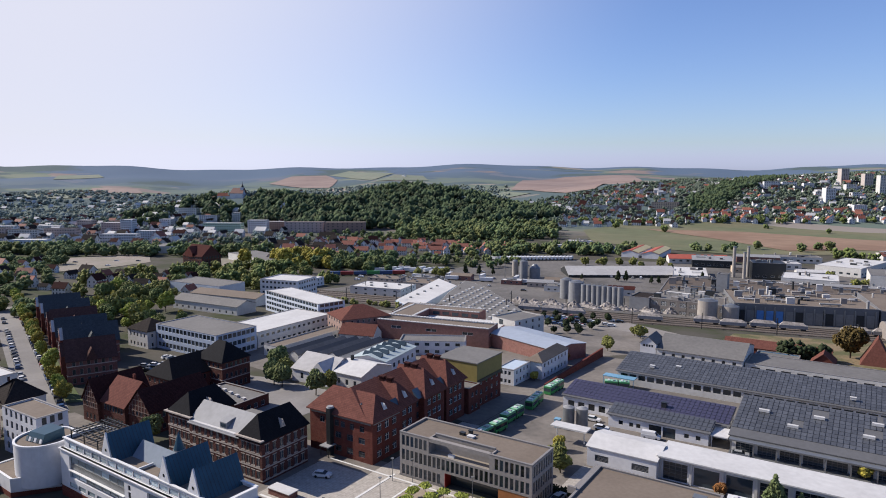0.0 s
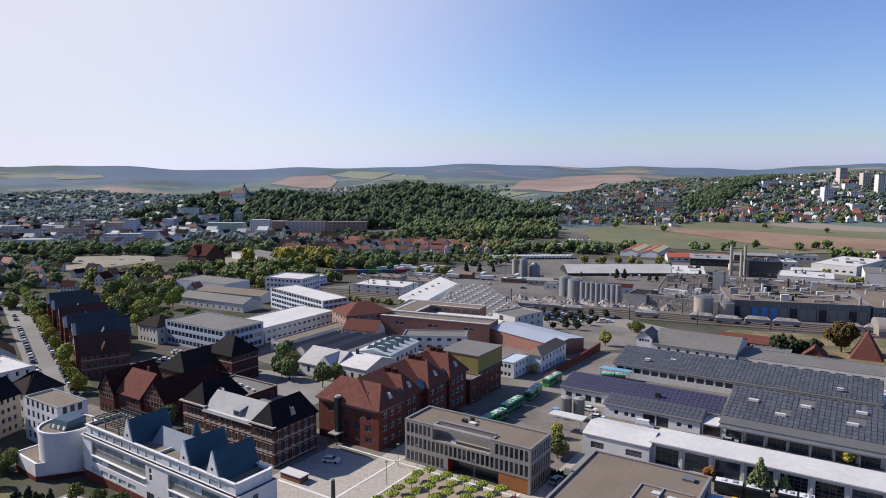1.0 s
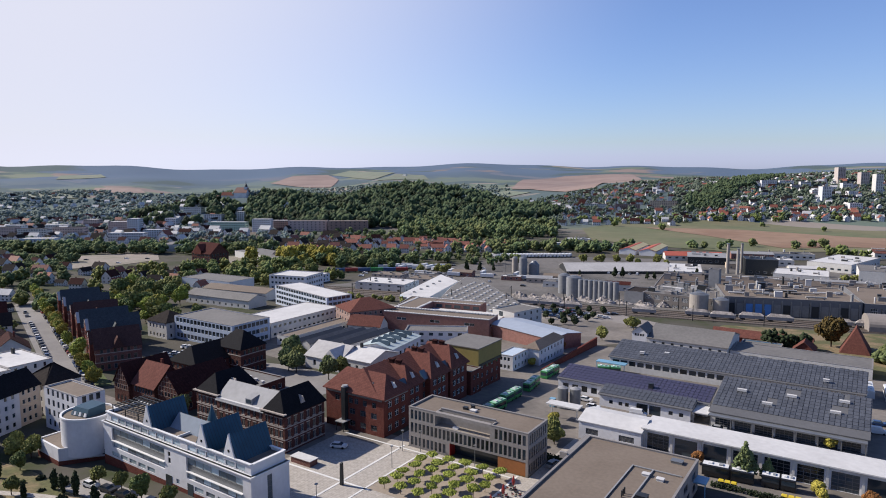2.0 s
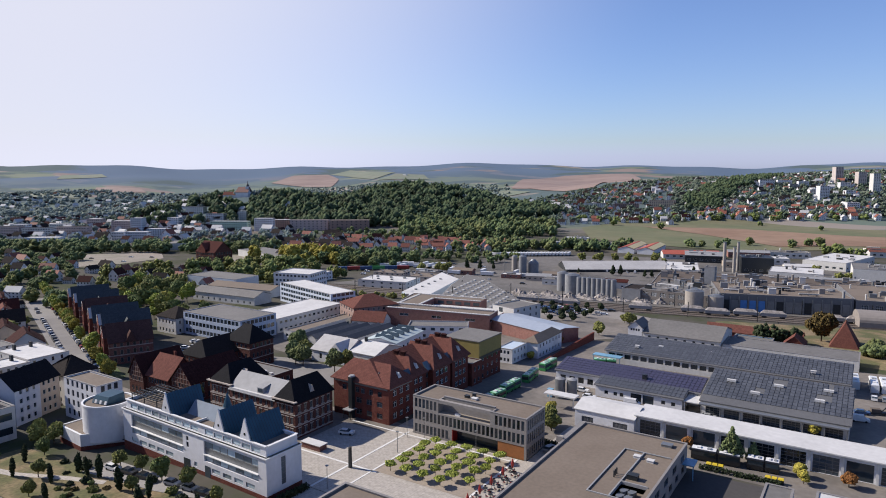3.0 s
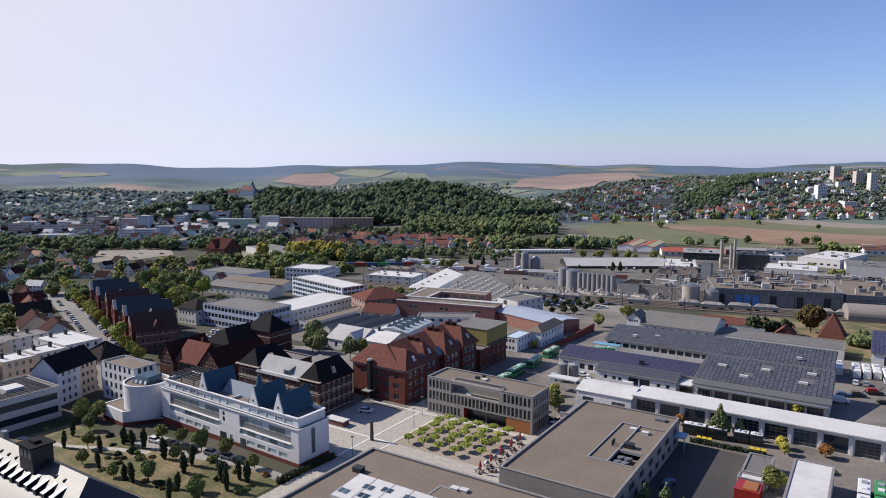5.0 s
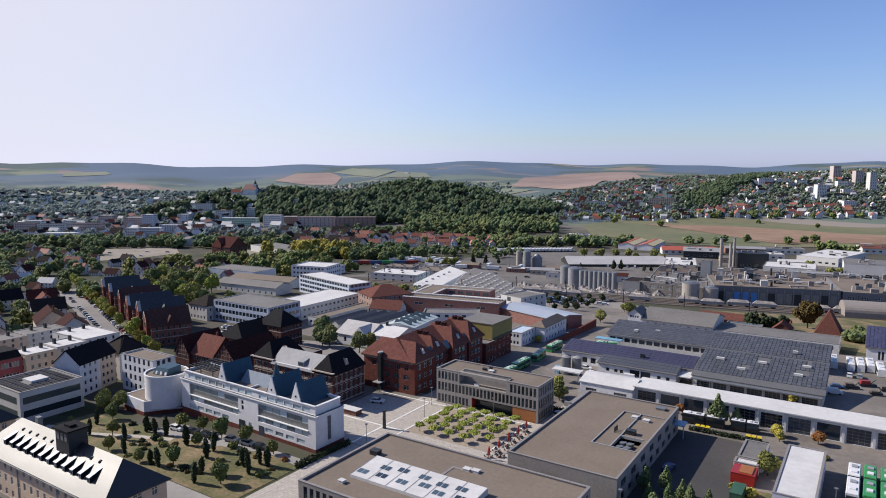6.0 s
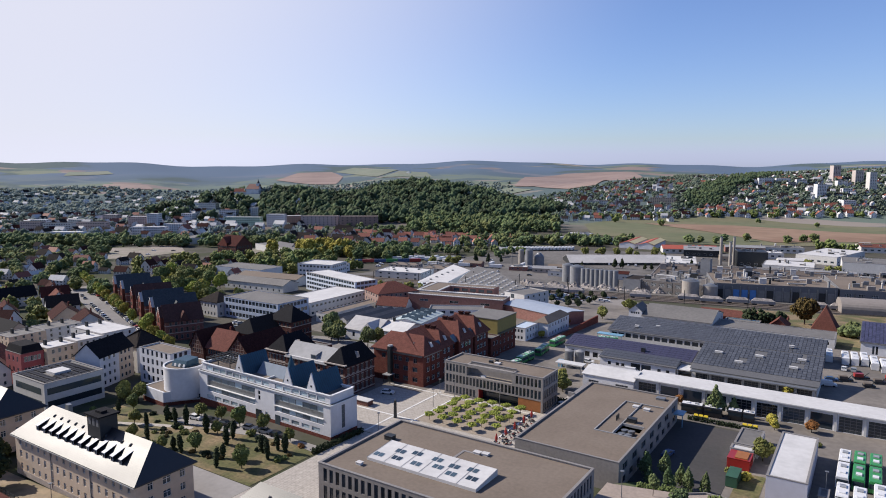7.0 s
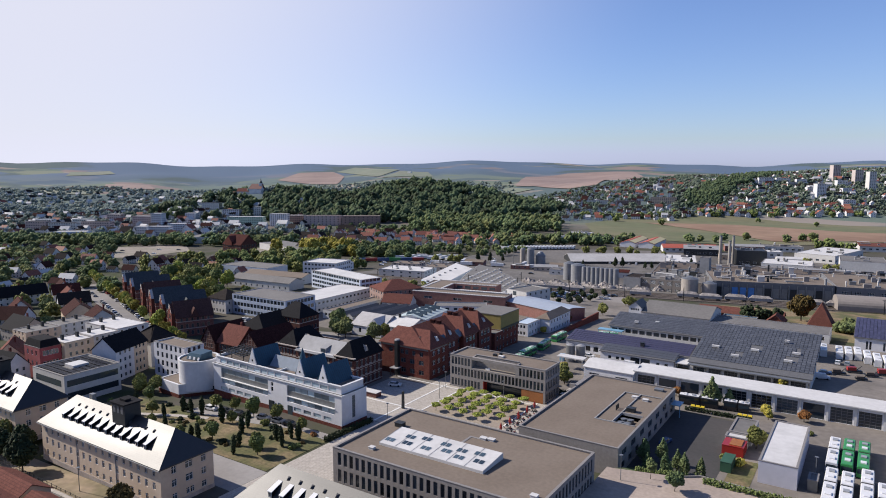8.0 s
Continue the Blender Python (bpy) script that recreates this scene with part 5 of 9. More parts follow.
def red_brick_hall():
    w, d, h = 18.4, 44.0, 11.3
    b = thing("red_brick_hall", "long four-storey red brick hall with red tiled hipped roofs and skylights", "building", -110.7, 144.0, 0)
    rE = [(z, z + 1.8, even(d, 11, 1.7)) for z in (1.2, 4.6, 7.8)]
    shell(b, w, d, h, BRICK_RED, {"E": rE}, -2.0)
    windows(b, "E", w, d, rE, "cross", FRAME_GREY)
    part("main_roof", Mesh().gable(w, d, h + 0.1, 4.9, 0.6, 0.3, "y", 5.0, 5.0), TILE_RED, b, "red tiled hipped roof")
    # four wings across the hall, each with a tiled roof hipped to the square
    for i, (y, half, x0, x1, rise) in enumerate(((-16.45, 5.8, -9.4, 11.2, 4.3), (-6.2, 3.7, 0.0, 10.0, 4.7), (5.2, 4.9, 0.0, 11.0, 5.6), (16.6, 4.9, 0.0, 10.8, 5.4))):
        e, z, o = x1 + 0.8, h + 0.1, 0.7
        k = part("wing_wall", Mesh(), BRICK_RED, b)
        ww, dd = x1 - x0, 2 * half
        rows = {"E": [(q, q + 1.8, even(dd, 2 if half < 4 else 3, 1.7, 1.2)) for q in (1.2, 4.6, 7.8)]}
        if i == 0:
            rows["S"] = [(1.2, 2.8, [(8.6, 10.6), (12.4, 14.4), (16.2, 18.2)]), (4.6, 6.2, [(8.6, 10.6), (12.4, 14.4), (16.2, 18.2)]), (7.6, 9.2, [(3.4, 5.0), (8.4, 9.8), (10.4, 11.8), (13.4, 14.8), (16.6, 18.0)])]
        M = Mesh()
        for s in "SNEW":
            L = ww if s in "SN" else dd
            facade(M, s, ww, dd, -2.0, h, 0 if s in "SN" else 0.4, L if s in "SN" else L - 0.4, rows.get(s, []), 0.4)
        old = k.data
        k.data = M.data("wing_wall", BRICK_RED)
        bpy.data.meshes.remove(old)
        k.location = ((x0 + x1) / 2, y, 0)
        for s, r in rows.items():
            windows(k, s, ww, dd, r, "cross", FRAME_WHITE if s == "E" else FRAME_GREY)
        drop = rise * o / half
        wx, hip = (x0 - 0.7, x0 + 3.0) if i == 0 else (x0 - 1.2, x0 - 1.2)
        top = [(wx, y - half - o, z - drop), (e, y - half - o, z - drop), (e, y + half + o, z - drop), (wx, y + half + o, z - drop), (hip, y, z + rise), (e - 4.4, y, z + rise)]
        low = [(px, py, pz - 0.25) for px, py, pz in top]
        cr = part("cross_roof", Mesh().add(top + low, [(0, 1, 5, 4), (1, 2, 5), (2, 3, 4, 5), (3, 0, 4), (0, 6, 7, 1), (1, 7, 8, 2), (2, 8, 9, 3), (3, 9, 6, 0), (9, 8, 7, 6)]), TILE_RED, b, "red tiled cross roof")
        # a small triangular roof window on the hip
        f = 0.42
        sx, sz = e - 4.4 * f, z - drop + (rise + drop) * f
        part("skylight", Mesh().add([(sx + 0.7, y - 0.75, sz - 0.55), (sx + 0.7, y + 0.75, sz - 0.55), (sx + 0.35, y, sz + 1.0), (sx - 0.9, y, sz + 1.0)], [(0, 1, 2), (1, 3, 2), (0, 2, 3)]), PALE_ROOF, cr, "pale triangular roof window")
        if i:
            for q in (0.0, 2.6):
                part("chimney", Mesh().box(1.0 + q, 2.6 + q, y - 0.5, y + 0.5, z + rise - 1.0, z + rise + 0.5).box(0.8 + q, 2.8 + q, y - 0.7, y + 0.7, z + rise + 0.5, z + rise + 0.75), TILE_BROWN, cr, "low brick chimney with dark cap")
        part("upper_band", Mesh().side_box("E", ww, dd, 0.5, dd - 0.5, -0.06, 0.2, 9.9, 10.9), GREY_METAL, k, "grey metal band below the eaves")
        if i == 0:
            part("upper_band", Mesh().side_box("S", ww, dd, 0.5, 6.6, -0.06, 0.2, 9.9, 10.9).side_box("S", ww, dd, 8.2, ww - 0.5, -0.06, 0.2, 9.9, 10.9), GREY_METAL, k, "grey metal band below the eaves")
    for y in (-10.4, -0.6, 11.0):
        part("glazed_dormer", Mesh().add([(9.4, y - 1.3, h - 0.6), (10.6, y - 1.3, h - 0.6), (10.6, y + 1.3, h - 0.6), (9.4, y + 1.3, h - 0.6), (8.4, y - 1.3, h + 1.6), (8.4, y + 1.3, h + 1.6)], [(0, 1, 4), (1, 2, 5, 4), (2, 3, 5), (0, 3, 2, 1)]), GLASS_BLUE, b, "blue-green glazed dormer between the wings")
    sh = part("stair_shaft", Mesh().box(-2.6, -1.3, -23.6, -21.8, 0, 12.2), DARK_METAL, b, "dark metal stair shaft")
    part("shaft_cap", Mesh().tube(-1.95, -22.7, 12.2, 12.6, 1.0, 0.8, 12), ZINC, sh)
    part("porch_roof", Mesh().box(-3.6, -0.6, -25.2, -21.9, 2.6, 2.85), ZINC, b, "grey metal porch roof")
    for x in (-3.4, -0.9):
        part("porch_post", Mesh().box(x, x + 0.15, -25.0, -24.85, -0.1, 2.6), DARK_METAL, b)
    part("hip_dormer", Mesh().add([(4.6, -19.6, h + 1.1), (6.2, -19.6, h + 1.1), (5.4, -19.6, h + 2.5), (5.4, -17.4, h + 2.5)], [(0, 1, 2), (1, 3, 2), (0, 2, 3)]), TRIM, b)


red_brick_hall()
yb = block("yellow_block", "olive-yellow clad block over a red brick base", "building", -114, -100.2, 173.5, 189, 9.0, BRICK_RED, GRAVEL_ROOF, nE=4, floors=3)
part("upper_storey", Mesh().box(-7.4, 7.2, -8.2, 7.9, 8.0, 14.2), YELLOW, yb, "olive-yellow clad upper storey")
part("upper_roof", Mesh().box(-7.6, 7.4, -8.4, 8.1, 14.2, 14.5), GREY_ROOF, yb)
part("corner_strip", Mesh().box(7.2, 7.5, -8.0, 7.5, 8.2, 9.0), DARK_METAL, yb)
rl = block("brick_link", "low red brick link building with flat roof", "building", -112, -99, 166.6, 173.4, 8.0, BRICK_RED, GREY_ROOF, nE=2, floors=2)

fa = block("flat_annex", "low dark brick annex with grey flat roof and roof lights", "building", -180, -159, 129.5, 143, 4.0, BRICK_DARK, GREY_ROOF, "flat", 6, 4, 1, 1.6, 1.6)
for i in range(5):
    roof_box(fa, -8 + 4 * i, 2.0 - 0.8 * i, 3.6, 1.2, 1.0, 0.7, PALE_ROOF)

def gable_strips(b, w, d, h, rise):
    """Dull stone strips on a south gable."""
    M = Mesh()
    n = 7
    for i in range(n):
        x = -w / 2 + w * (i + 0.5) / n
        M.box(x - 0.09, x + 0.09, -d / 2 - 0.07, -d / 2, h - 2.4, h + rise * (1 - abs(x) / (w / 2)) - 0.5)
    for k in (-2.4, -0.9, 0.6, 2.2, 3.8):
        half = w / 2 * (1 - max(0, k + 0.4) / rise) - 0.1
        M.box(-half, half, -d / 2 - 0.08, -d / 2 - 0.01, h + k, h + k + 0.16)
    part("gable_strips", M, material("dull_stone_strip", (0.2, 0.14, 0.12), 0.9, 0.1), b, "dull stone strips on the brick gable")


# the dark red gabled hall
dg = block("dark_gabled_house", "dark brick house with stone-striped gable and brown tiled roof", "building", -197, -189, 104.5, 121, 7.0, BRICK_DARK, TILE_BROWN, "gable", 3, 5, 2, 1.1, 1.7, 6.0, "y", frame_mat=TRIM)
block("red_roofed_house", "dark brick house with steep bright red tiled roof", "building", -188.8, -177, 105.5, 117, 7.0, BRICK_DARK, TILE_RED, "gable", 7, 0, 2, 1.1, 1.8, 6.0, "x", frame_mat=TRIM, chimney=1)
dh = block("dark_gabled_hall", "dark brick hall with long brown tiled roof", "building", -176.8, -166.5, 106.5, 127, 7.0, BRICK_DARK, TILE_BROWN, "gable", 4, 8, 2, 1.1, 1.7, 5.4, "y", frame_mat=TRIM)
gable_strips(dg, 8.0, 16.5, 7.0, 6.0)
gable_strips(dh, 10.3, 20.5, 7.0, 5.4)
block("slate_roofed_hall", "dark brick hall with black slate roof and pale dormer", "building", -206, -191, 131, 156, 7.0, BRICK_DARK, DULL_SLATE, "hip", 5, 9, 2, 1.1, 1.6, 5.2, "y", (4, 2), frame_mat=TRIM)
tw = block("brick_corner_tower", "dark brick tower house with steep hipped slate roof", "building", -199, -185, 146, 158, 10.6, BRICK_DARK, DULL_SLATE, "hip", 5, 5, 3, 1.1, 1.7, 5.4, "x", (5.0, 5.0), frame_mat=TRIM)
bands(tw, 14, 12, (3.9, 7.8))

AV_SLATE = courses("blue_green_slate", (0.05, 0.06, 0.066), (0.038, 0.046, 0.051), (0.022, 0.026, 0.029), 0.4, 0.25, 0.8, 0.2, 0.3)
AV_TILE = courses("weathered_brown_tile", (0.095, 0.047, 0.04), (0.075, 0.037, 0.032), (0.045, 0.024, 0.021), 0.35, 0.3, 0.9, 0.5, 0.1)
AVENUE = ((-236.6, 129.2, 12, 16, AV_TILE), (-262.5, 144, 13, 19, AV_SLATE), (-281, 150.2, 13, 19, AV_SLATE), (-303, 159, 14, 18, AV_TILE), (-328, 169, 13, 19, AV_SLATE), (-348, 176, 13, 18, AV_SLATE))
for ax, ay, aw, ad, am in AVENUE:
    hb = block("avenue_brick_house", "dark red brick house with steep stepped gable to the avenue", "house", ax - aw / 2, ax + aw / 2, ay - ad / 2, ay + ad / 2, 9.2, BRICK_MID, am,
               "gable", 4, int(ad / 2.6), 3, 1.1, 1.9, 6.4, "y", rz=-24, frame_mat=TRIM, group="brick houses along the avenue")
    bands(hb, aw, ad, (3.6, 6.9, 8.8))
    part("gable_wall", Mesh().add([(-3.6, -ad / 2 - 1.6, -1), (3.6, -ad / 2 - 1.6, -1), (3.6, -ad / 2 - 1.6, 11.0), (0, -ad / 2 - 1.6, 14.6), (-3.6, -ad / 2 - 1.6, 11.0),
                                   (-3.6, -ad / 2, -1), (3.6, -ad / 2, -1), (3.6, -ad / 2, 11.0), (0, -ad / 2, 14.6), (-3.6, -ad / 2, 11.0)],
                                  [(0, 1, 2, 3, 4), (1, 6, 7, 2), (2, 7, 8, 3), (3, 8, 9, 4), (4, 9, 5, 0), (9, 8, 7, 6, 5)]), BRICK_RED, hb, "projecting brick gable with pale trim")
    part("gable_coping", Mesh().add([(-4.0, -ad / 2 - 1.75, 10.7), (-3.4, -ad / 2 - 1.75, 10.9), (0, -ad / 2 - 1.75, 14.4), (0, -ad / 2 - 1.75, 15.1), (4.0, -ad / 2 - 1.75, 10.7), (3.4, -ad / 2 - 1.75, 10.9)],
                                    [(0, 1, 2, 3), (3, 2, 5, 4)]), FRAME_WHITE, hb, "white gable coping")
    # on slate houses the pale colour imitates sun glare on the gable's slopes
    part("gable_roof", Mesh().add([(-4.1, -ad / 2 - 1.5, 10.7), (0, -ad / 2 - 1.5, 14.85), (4.1, -ad / 2 - 1.5, 10.7), (-4.1, -ad / 2 + 3.4, 10.7), (0, -ad / 2 + 3.4, 14.85), (4.1, -ad / 2 + 3.4, 10.7)],
                                  [(0, 1, 4, 3), (1, 2, 5, 4), (3, 4, 5), (0, 3, 5, 2)]), PALE_ROOF if am is AV_SLATE else am, hb, "gable roof coloured pale for the sun's glare on slate" if am is AV_SLATE else "")
    for zz in (1.2, 4.6, 8.0):
        part("gable_window", Mesh().box(-1.6, -0.4, -ad / 2 - 1.66, -ad / 2 - 1.58, zz, zz + 2.0), GLASS, hb)
        part("gable_window", Mesh().box(0.4, 1.6, -ad / 2 - 1.66, -ad / 2 - 1.58, zz, zz + 2.0), GLASS, hb)
    part("cross_roof", Mesh().add([(aw / 2 - 2.4, -2.0, 10.4), (aw / 2 + 0.4, -2.0, 9.0), (aw / 2 + 0.4, 2.0, 9.0), (aw / 2 - 2.4, 2.0, 10.4), (aw / 2 + 0.4, 0, 13.0), (aw / 2 - 4.6, 0, 13.0)],
                                  [(0, 1, 4, 5), (1, 2, 4), (2, 3, 5, 4)]), am, hb)

# ---- houses round the park and along the avenue's other side ----
block("white_corner_house", "white four-storey corner house with tall windows and flat roof", "building", -192.0, -174.3, 80.4, 88.4, 12.0, WHITE, GRAVEL_ROOF, "flat", 6, 3, 4, 1.2, 1.9, frame_mat=FRAME_GREY)
block("white_slate_house", "white town house with dark slate roof", "house", -206.2, -196.2, 65.9, 74.9, 11.0, WHITE, DULL_SLATE, "gable", 0, 3, 4, 1.0, 1.4, 4.4, "y", rz=19)
block("beige_slate_house", "beige town house with dark slate roof", "house", -209.0, -199.2, 74.2, 82.0, 11.0, CREAM, DULL_SLATE, "gable", 0, 3, 4, 1.0, 1.4, 4.4, "y", rz=19)
block("grey_gable_house", "grey house with brown hipped roof at the corner", "house", -213, -201, 85, 96, 10.0, OFFWHITE, GREY_TILE, "hip", 3, 3, 3, 1.0, 1.5, 4.5, "y")
for x0, x1, y0, y1, h, wl in ((-228, -217.3, 61.8, 72.5, 12, CREAM), (-230, -219, 72.7, 83.8, 12, OFFWHITE), (-244, -222, 84, 98, 12, OFFWHITE), (-270, -259, 68, 82, 9, CREAM), (-272, -261, 82.3, 98, 9, OFFWHITE)):
    t = block("terrace_house", "pale rendered terrace house with bright flat metal roof" if x0 > -250 else "beige rendered terrace house with grey flat roof", "house", x0, x1, y0, y1, h, wl, PALE_ROOF if x0 > -250 else GREY_ROOF, "flat", 3, 4, 4, 1.0, 1.5, par=0.1, group="terrace with pale roofs")
    for yy in (-3.0, 2.5):
        part("chimney", Mesh().box(-(x1 - x0) / 2 + 3.4, -(x1 - x0) / 2 + 4.6, yy, yy + 0.8, h - 0.2, h + 1.8), DARK_METAL, t)
rh = block("red_facade_house", "red brick town house with pale window surrounds and black mansard", "house", -229.8, -219.0, 54.0, 61.5, 11.6, material("rose_brick", (0.25, 0.058, 0.062), 0.9, 0.1), GREY_TILE, "flat", 3, 5, 3, 1.0, 1.8)
part("mansard", Mesh().add([(-5.4, -3.6, 11.7), (5.6, -3.6, 11.7), (5.6, 3.6, 11.7), (-5.4, 3.6, 11.7), (-4.4, -2.8, 14.2), (4.6, -2.8, 14.2), (4.6, 2.8, 14.2), (-4.4, 2.8, 14.2)], [(4, 5, 6, 7), (0, 1, 5, 4), (1, 2, 6, 5), (2, 3, 7, 6), (3, 0, 4, 7)]), DULL_SLATE, rh)
PANEL_BLACK = material("black_panel", (0.014, 0.014, 0.018), 0.5, 0.1, 1, 0.1, 0, 0, 0.15)
gm = block("grey_modern_building", "grey two-storey modern building with ribbon windows and roof solar panels", "building", -205.0, -185.5, 45, 63.5, 9.6, OFFWHITE, GREY_ROOF, "flat", par=0.3)
for zz in (1.9, 5.9):
    for s, L, a0, a1 in (("S", 19.5, 2.0, 17.5), ("E", 18.5, 0.8, 17.6)):
        part("ribbon_window", Mesh().side_box(s, 19.5, 18.5, a0, a1, -0.04, 0.1, zz, zz + 2.0), GLASS, gm, "dark ribbon window")
for i in range(9):
    for j in range(7):
        if not (3 <= i <= 5 and 2 <= j <= 4):
            part("solar_panel", Mesh().box(-8.8 + i * 1.98, -7.1 + i * 1.98, -8.0 + j * 2.3, -6.2 + j * 2.3, 9.4, 9.6), PANEL_BLACK, gm)
part("roof_light", Mesh().box(-2.6, 2.8, -2.6, 2.6, 9.2, 10.2), PALE_ROOF, gm, "white roof light")
HOUSES = ((-217, 42, 10, 9, "white_gabled_house", WHITE, DULL_SLATE, 8), (-234, 51, 14, 10, "orange_roofed_house", CREAM, TILE_RED, -32), (-252, 44, 12, 10, "orange_roofed_house", OFFWHITE, TILE_RED, 20),
          (-274, 74, 18, 12, "grey_roofed_house", CONCRETE, DULL_SLATE, 0), (-302, 66, 16, 10, "dark_red_roofed_house", CREAM, TILE_DARKRED, 0), (-268, 52, 13, 10, "brown_roofed_house", OFFWHITE, TILE_BROWN, -20),
          (-292, 107, 18, 13, "brown_roofed_house", CREAM, TILE_BROWN, -21), (-267, 104, 15, 13, "brown_roofed_house", OFFWHITE, TILE_BROWN, -21), (-322, 121, 15, 11, "grey_roofed_house", WHITE, GREY_TILE, 69),
          (-340, 128, 13, 10, "orange_roofed_house", OFFWHITE, TILE_RED, -21), (-357, 135, 14, 10, "dark_red_roofed_house", WHITE, TILE_DARKRED, 69), (-374, 142, 13, 10, "brown_roofed_house", OFFWHITE, TILE_BROWN, -21),
          (-370, 116, 26, 10, "slate_roofed_house", OFFWHITE, DULL_SLATE, 80), (-300, 82, 13, 10, "brown_roofed_house", WHITE, TILE_BROWN, 30), (-322, 94, 13, 10, "dark_red_roofed_house", OFFWHITE, TILE_DARKRED, -20))
for hx, hy, hw, hd, hn, hwall, hroof, hr in HOUSES:
    hx, hy = hx - 12, hy + 6
    block(hn, hn.replace("_", " ").replace("house", "town house with plain rendered walls"), "house", hx - hw / 2, hx + hw / 2, hy - hd / 2, hy + hd / 2, 5.6, hwall, hroof, "gable", max(3, int(hw / 3)), 3, 2, 1.0, 1.3, 5.0, "x", rz=hr, chimney=1)

GREY_METAL_DARK = material("dark_sheet_roof", (0.07, 0.07, 0.072), 0.6, 0.1)
# ---- works and schools in the middle distance ----
HALL_GREY = material("weathered_sheet_roof", (0.36, 0.35, 0.345), 0.85, 0.1, 0.6, 0.1)
wh = block("white_gabled_hall", "white gabled hall with pale sheet roof", "building", -174, -156.6, 167.8, 184, 4.6, WHITE, HALL_GREY, "gable", 2, 4, 1, 1.4, 2.2, 4.2, "x", sill=1.2)
cg = part("cross_gable", Mesh().add([(0.8, -8.5, -2), (8.7, -8.5, -2), (8.7, -8.5, 4.6), (4.75, -8.5, 8.4), (0.8, -8.5, 4.6), (0.8, -7.9, -2), (8.7, -7.9, -2), (8.7, -7.9, 4.6), (4.75, -7.9, 8.4), (0.8, -7.9, 4.6)],
                                   [(0, 1, 2, 3, 4), (9, 8, 7, 6, 5), (1, 6, 7, 2), (4, 9, 5, 0)]), WHITE, wh, "white cross gable with narrow windows")
part("gable_roof", Mesh().add([(0.4, -8.9, 4.3), (4.75, -8.9, 8.6), (9.1, -8.9, 4.3), (0.4, 0, 4.6), (4.75, 0, 8.8), (9.1, 0, 4.6)], [(0, 1, 4, 3), (1, 2, 5, 4), (0, 2, 1)]), PALE_ROOF, wh)
for x in (3.2, 4.75, 6.3):
    part("gable_window", Mesh().box(x - 0.4, x + 0.4, -8.56, -8.46, 1.4, 4.0), GLASS, cg)
lf = block("white_front_hall", "white workshop with pale sloping sheet roof and dark chimney", "building", -156.4, -143.5, 170, 187, 5.0, OFFWHITE, PALE_ROOF, "gable", 3, 3, 1, 1.3, 2.0, 2.6, "x", sill=1.0)
part("chimney", Mesh().box(-4.6, -3.8, -1.0, 0.0, 6.2, 9.2).box(-4.6, -1.8, -1.0, -0.2, 6.0, 6.7), DARK_METAL, lf)
lh = block("skylit_hall", "long white hall with pale roof and blue hooded skylights", "building", -164.5, -149.5, 188, 212, 5.6, WHITE, material("pale_teal_roof", (0.34, 0.4, 0.41), 0.7, 0.08), "gable", 2, 6, 1, 1.6, 1.8, 1.6, "y", sill=1.8, rz=8)
for i in range(5):
    y = -10.6 + 4.6 * i
    part("skylight", Mesh().add([(-3.4, y, 6.6), (4.6, y, 6.4), (4.6, y + 2.0, 6.4), (-3.4, y + 2.0, 6.6), (-3.4, y + 1.9, 8.0), (4.6, y + 1.9, 7.8)], [(0, 1, 5, 4), (1, 2, 5), (0, 4, 3), (3, 4, 5, 2)]), GLASS_BLUE, lh, "blue-green hooded skylight")
skew("grey_flat_office", "small pale office with flat grey roof", "building", (-162.5, 217), (-138.5, 230), 11, 6.0, WHITE, GREY_ROOF, nS=6, nE=3, floors=2, ww=2.0, wh=1.4, style="band")
rb = skew("flat_red_brick_works", "flat-roofed red brick works with white roof edges", "building", (-190, 237), (-137, 247), 13, 8.6, BRICK_PALE, GRAVEL_ROOF, nS=3, nE=2, floors=1, ww=5.0, wh=1.3, sill=5.2, style="band")
for nm, x0, x1, y0, y1, top in (("west_wing", -26.9, -14.0, 6.6, 34.0, 8.6), ("back_range", -14.0, 12.0, 24.0, 34.0, 8.6), ("low_hall", -13.9, 26.8, 6.6, 23.9, 5.6)):
    wg = part(nm, Mesh().box(x0, x1, y0, y1, -2.5, top), BRICK_PALE, rb)
    part("wing_roof", Mesh().box(x0 + 0.3, x1 - 0.3, y0, y1 - 0.3, top, top + 0.1), PALE_ROOF if nm == "low_hall" else GRAVEL_ROOF, wg)
    if nm != "low_hall":
        for i in range(5):
            part("wing_window", Mesh().box(x1 - 0.02, x1 + 0.06, y0 + 2 + i * 5, y0 + 5.4 + i * 5, 3.8, 6.0), GLASS, wg) if nm == "west_wing" else part("wing_window", Mesh().box(x0 + 2 + i * 5, x0 + 5.4 + i * 5, y0 - 0.06, y0 + 0.02, 6.2, 7.8), GLASS, wg)
# rows of pale slabs round the roof edges
for x0, x1, y0, y1 in ((-27, 27, -6.4, -5.0), (-27, 27, 4.4, 6.0), (-26.8, -25.4, 6.2, 33.8), (-15.4, -14.1, 6.2, 24), (-26.8, 12, 32.4, 33.8), (-14, 12, 24.2, 25.4)):
    n = max(2, int(max(x1 - x0, y1 - y0) / 1.5))
    M = Mesh()
    for i in range(n):
        if x1 - x0 > y1 - y0:
            M.box(x0 + (x1 - x0) * i / n + 0.1, x0 + (x1 - x0) * (i + 1) / n - 0.25, y0, y1, 8.4, 8.95)
        else:
            M.box(x0, x1, y0 + (y1 - y0) * i / n + 0.1, y0 + (y1 - y0) * (i + 1) / n - 0.25, 8.4, 8.95)
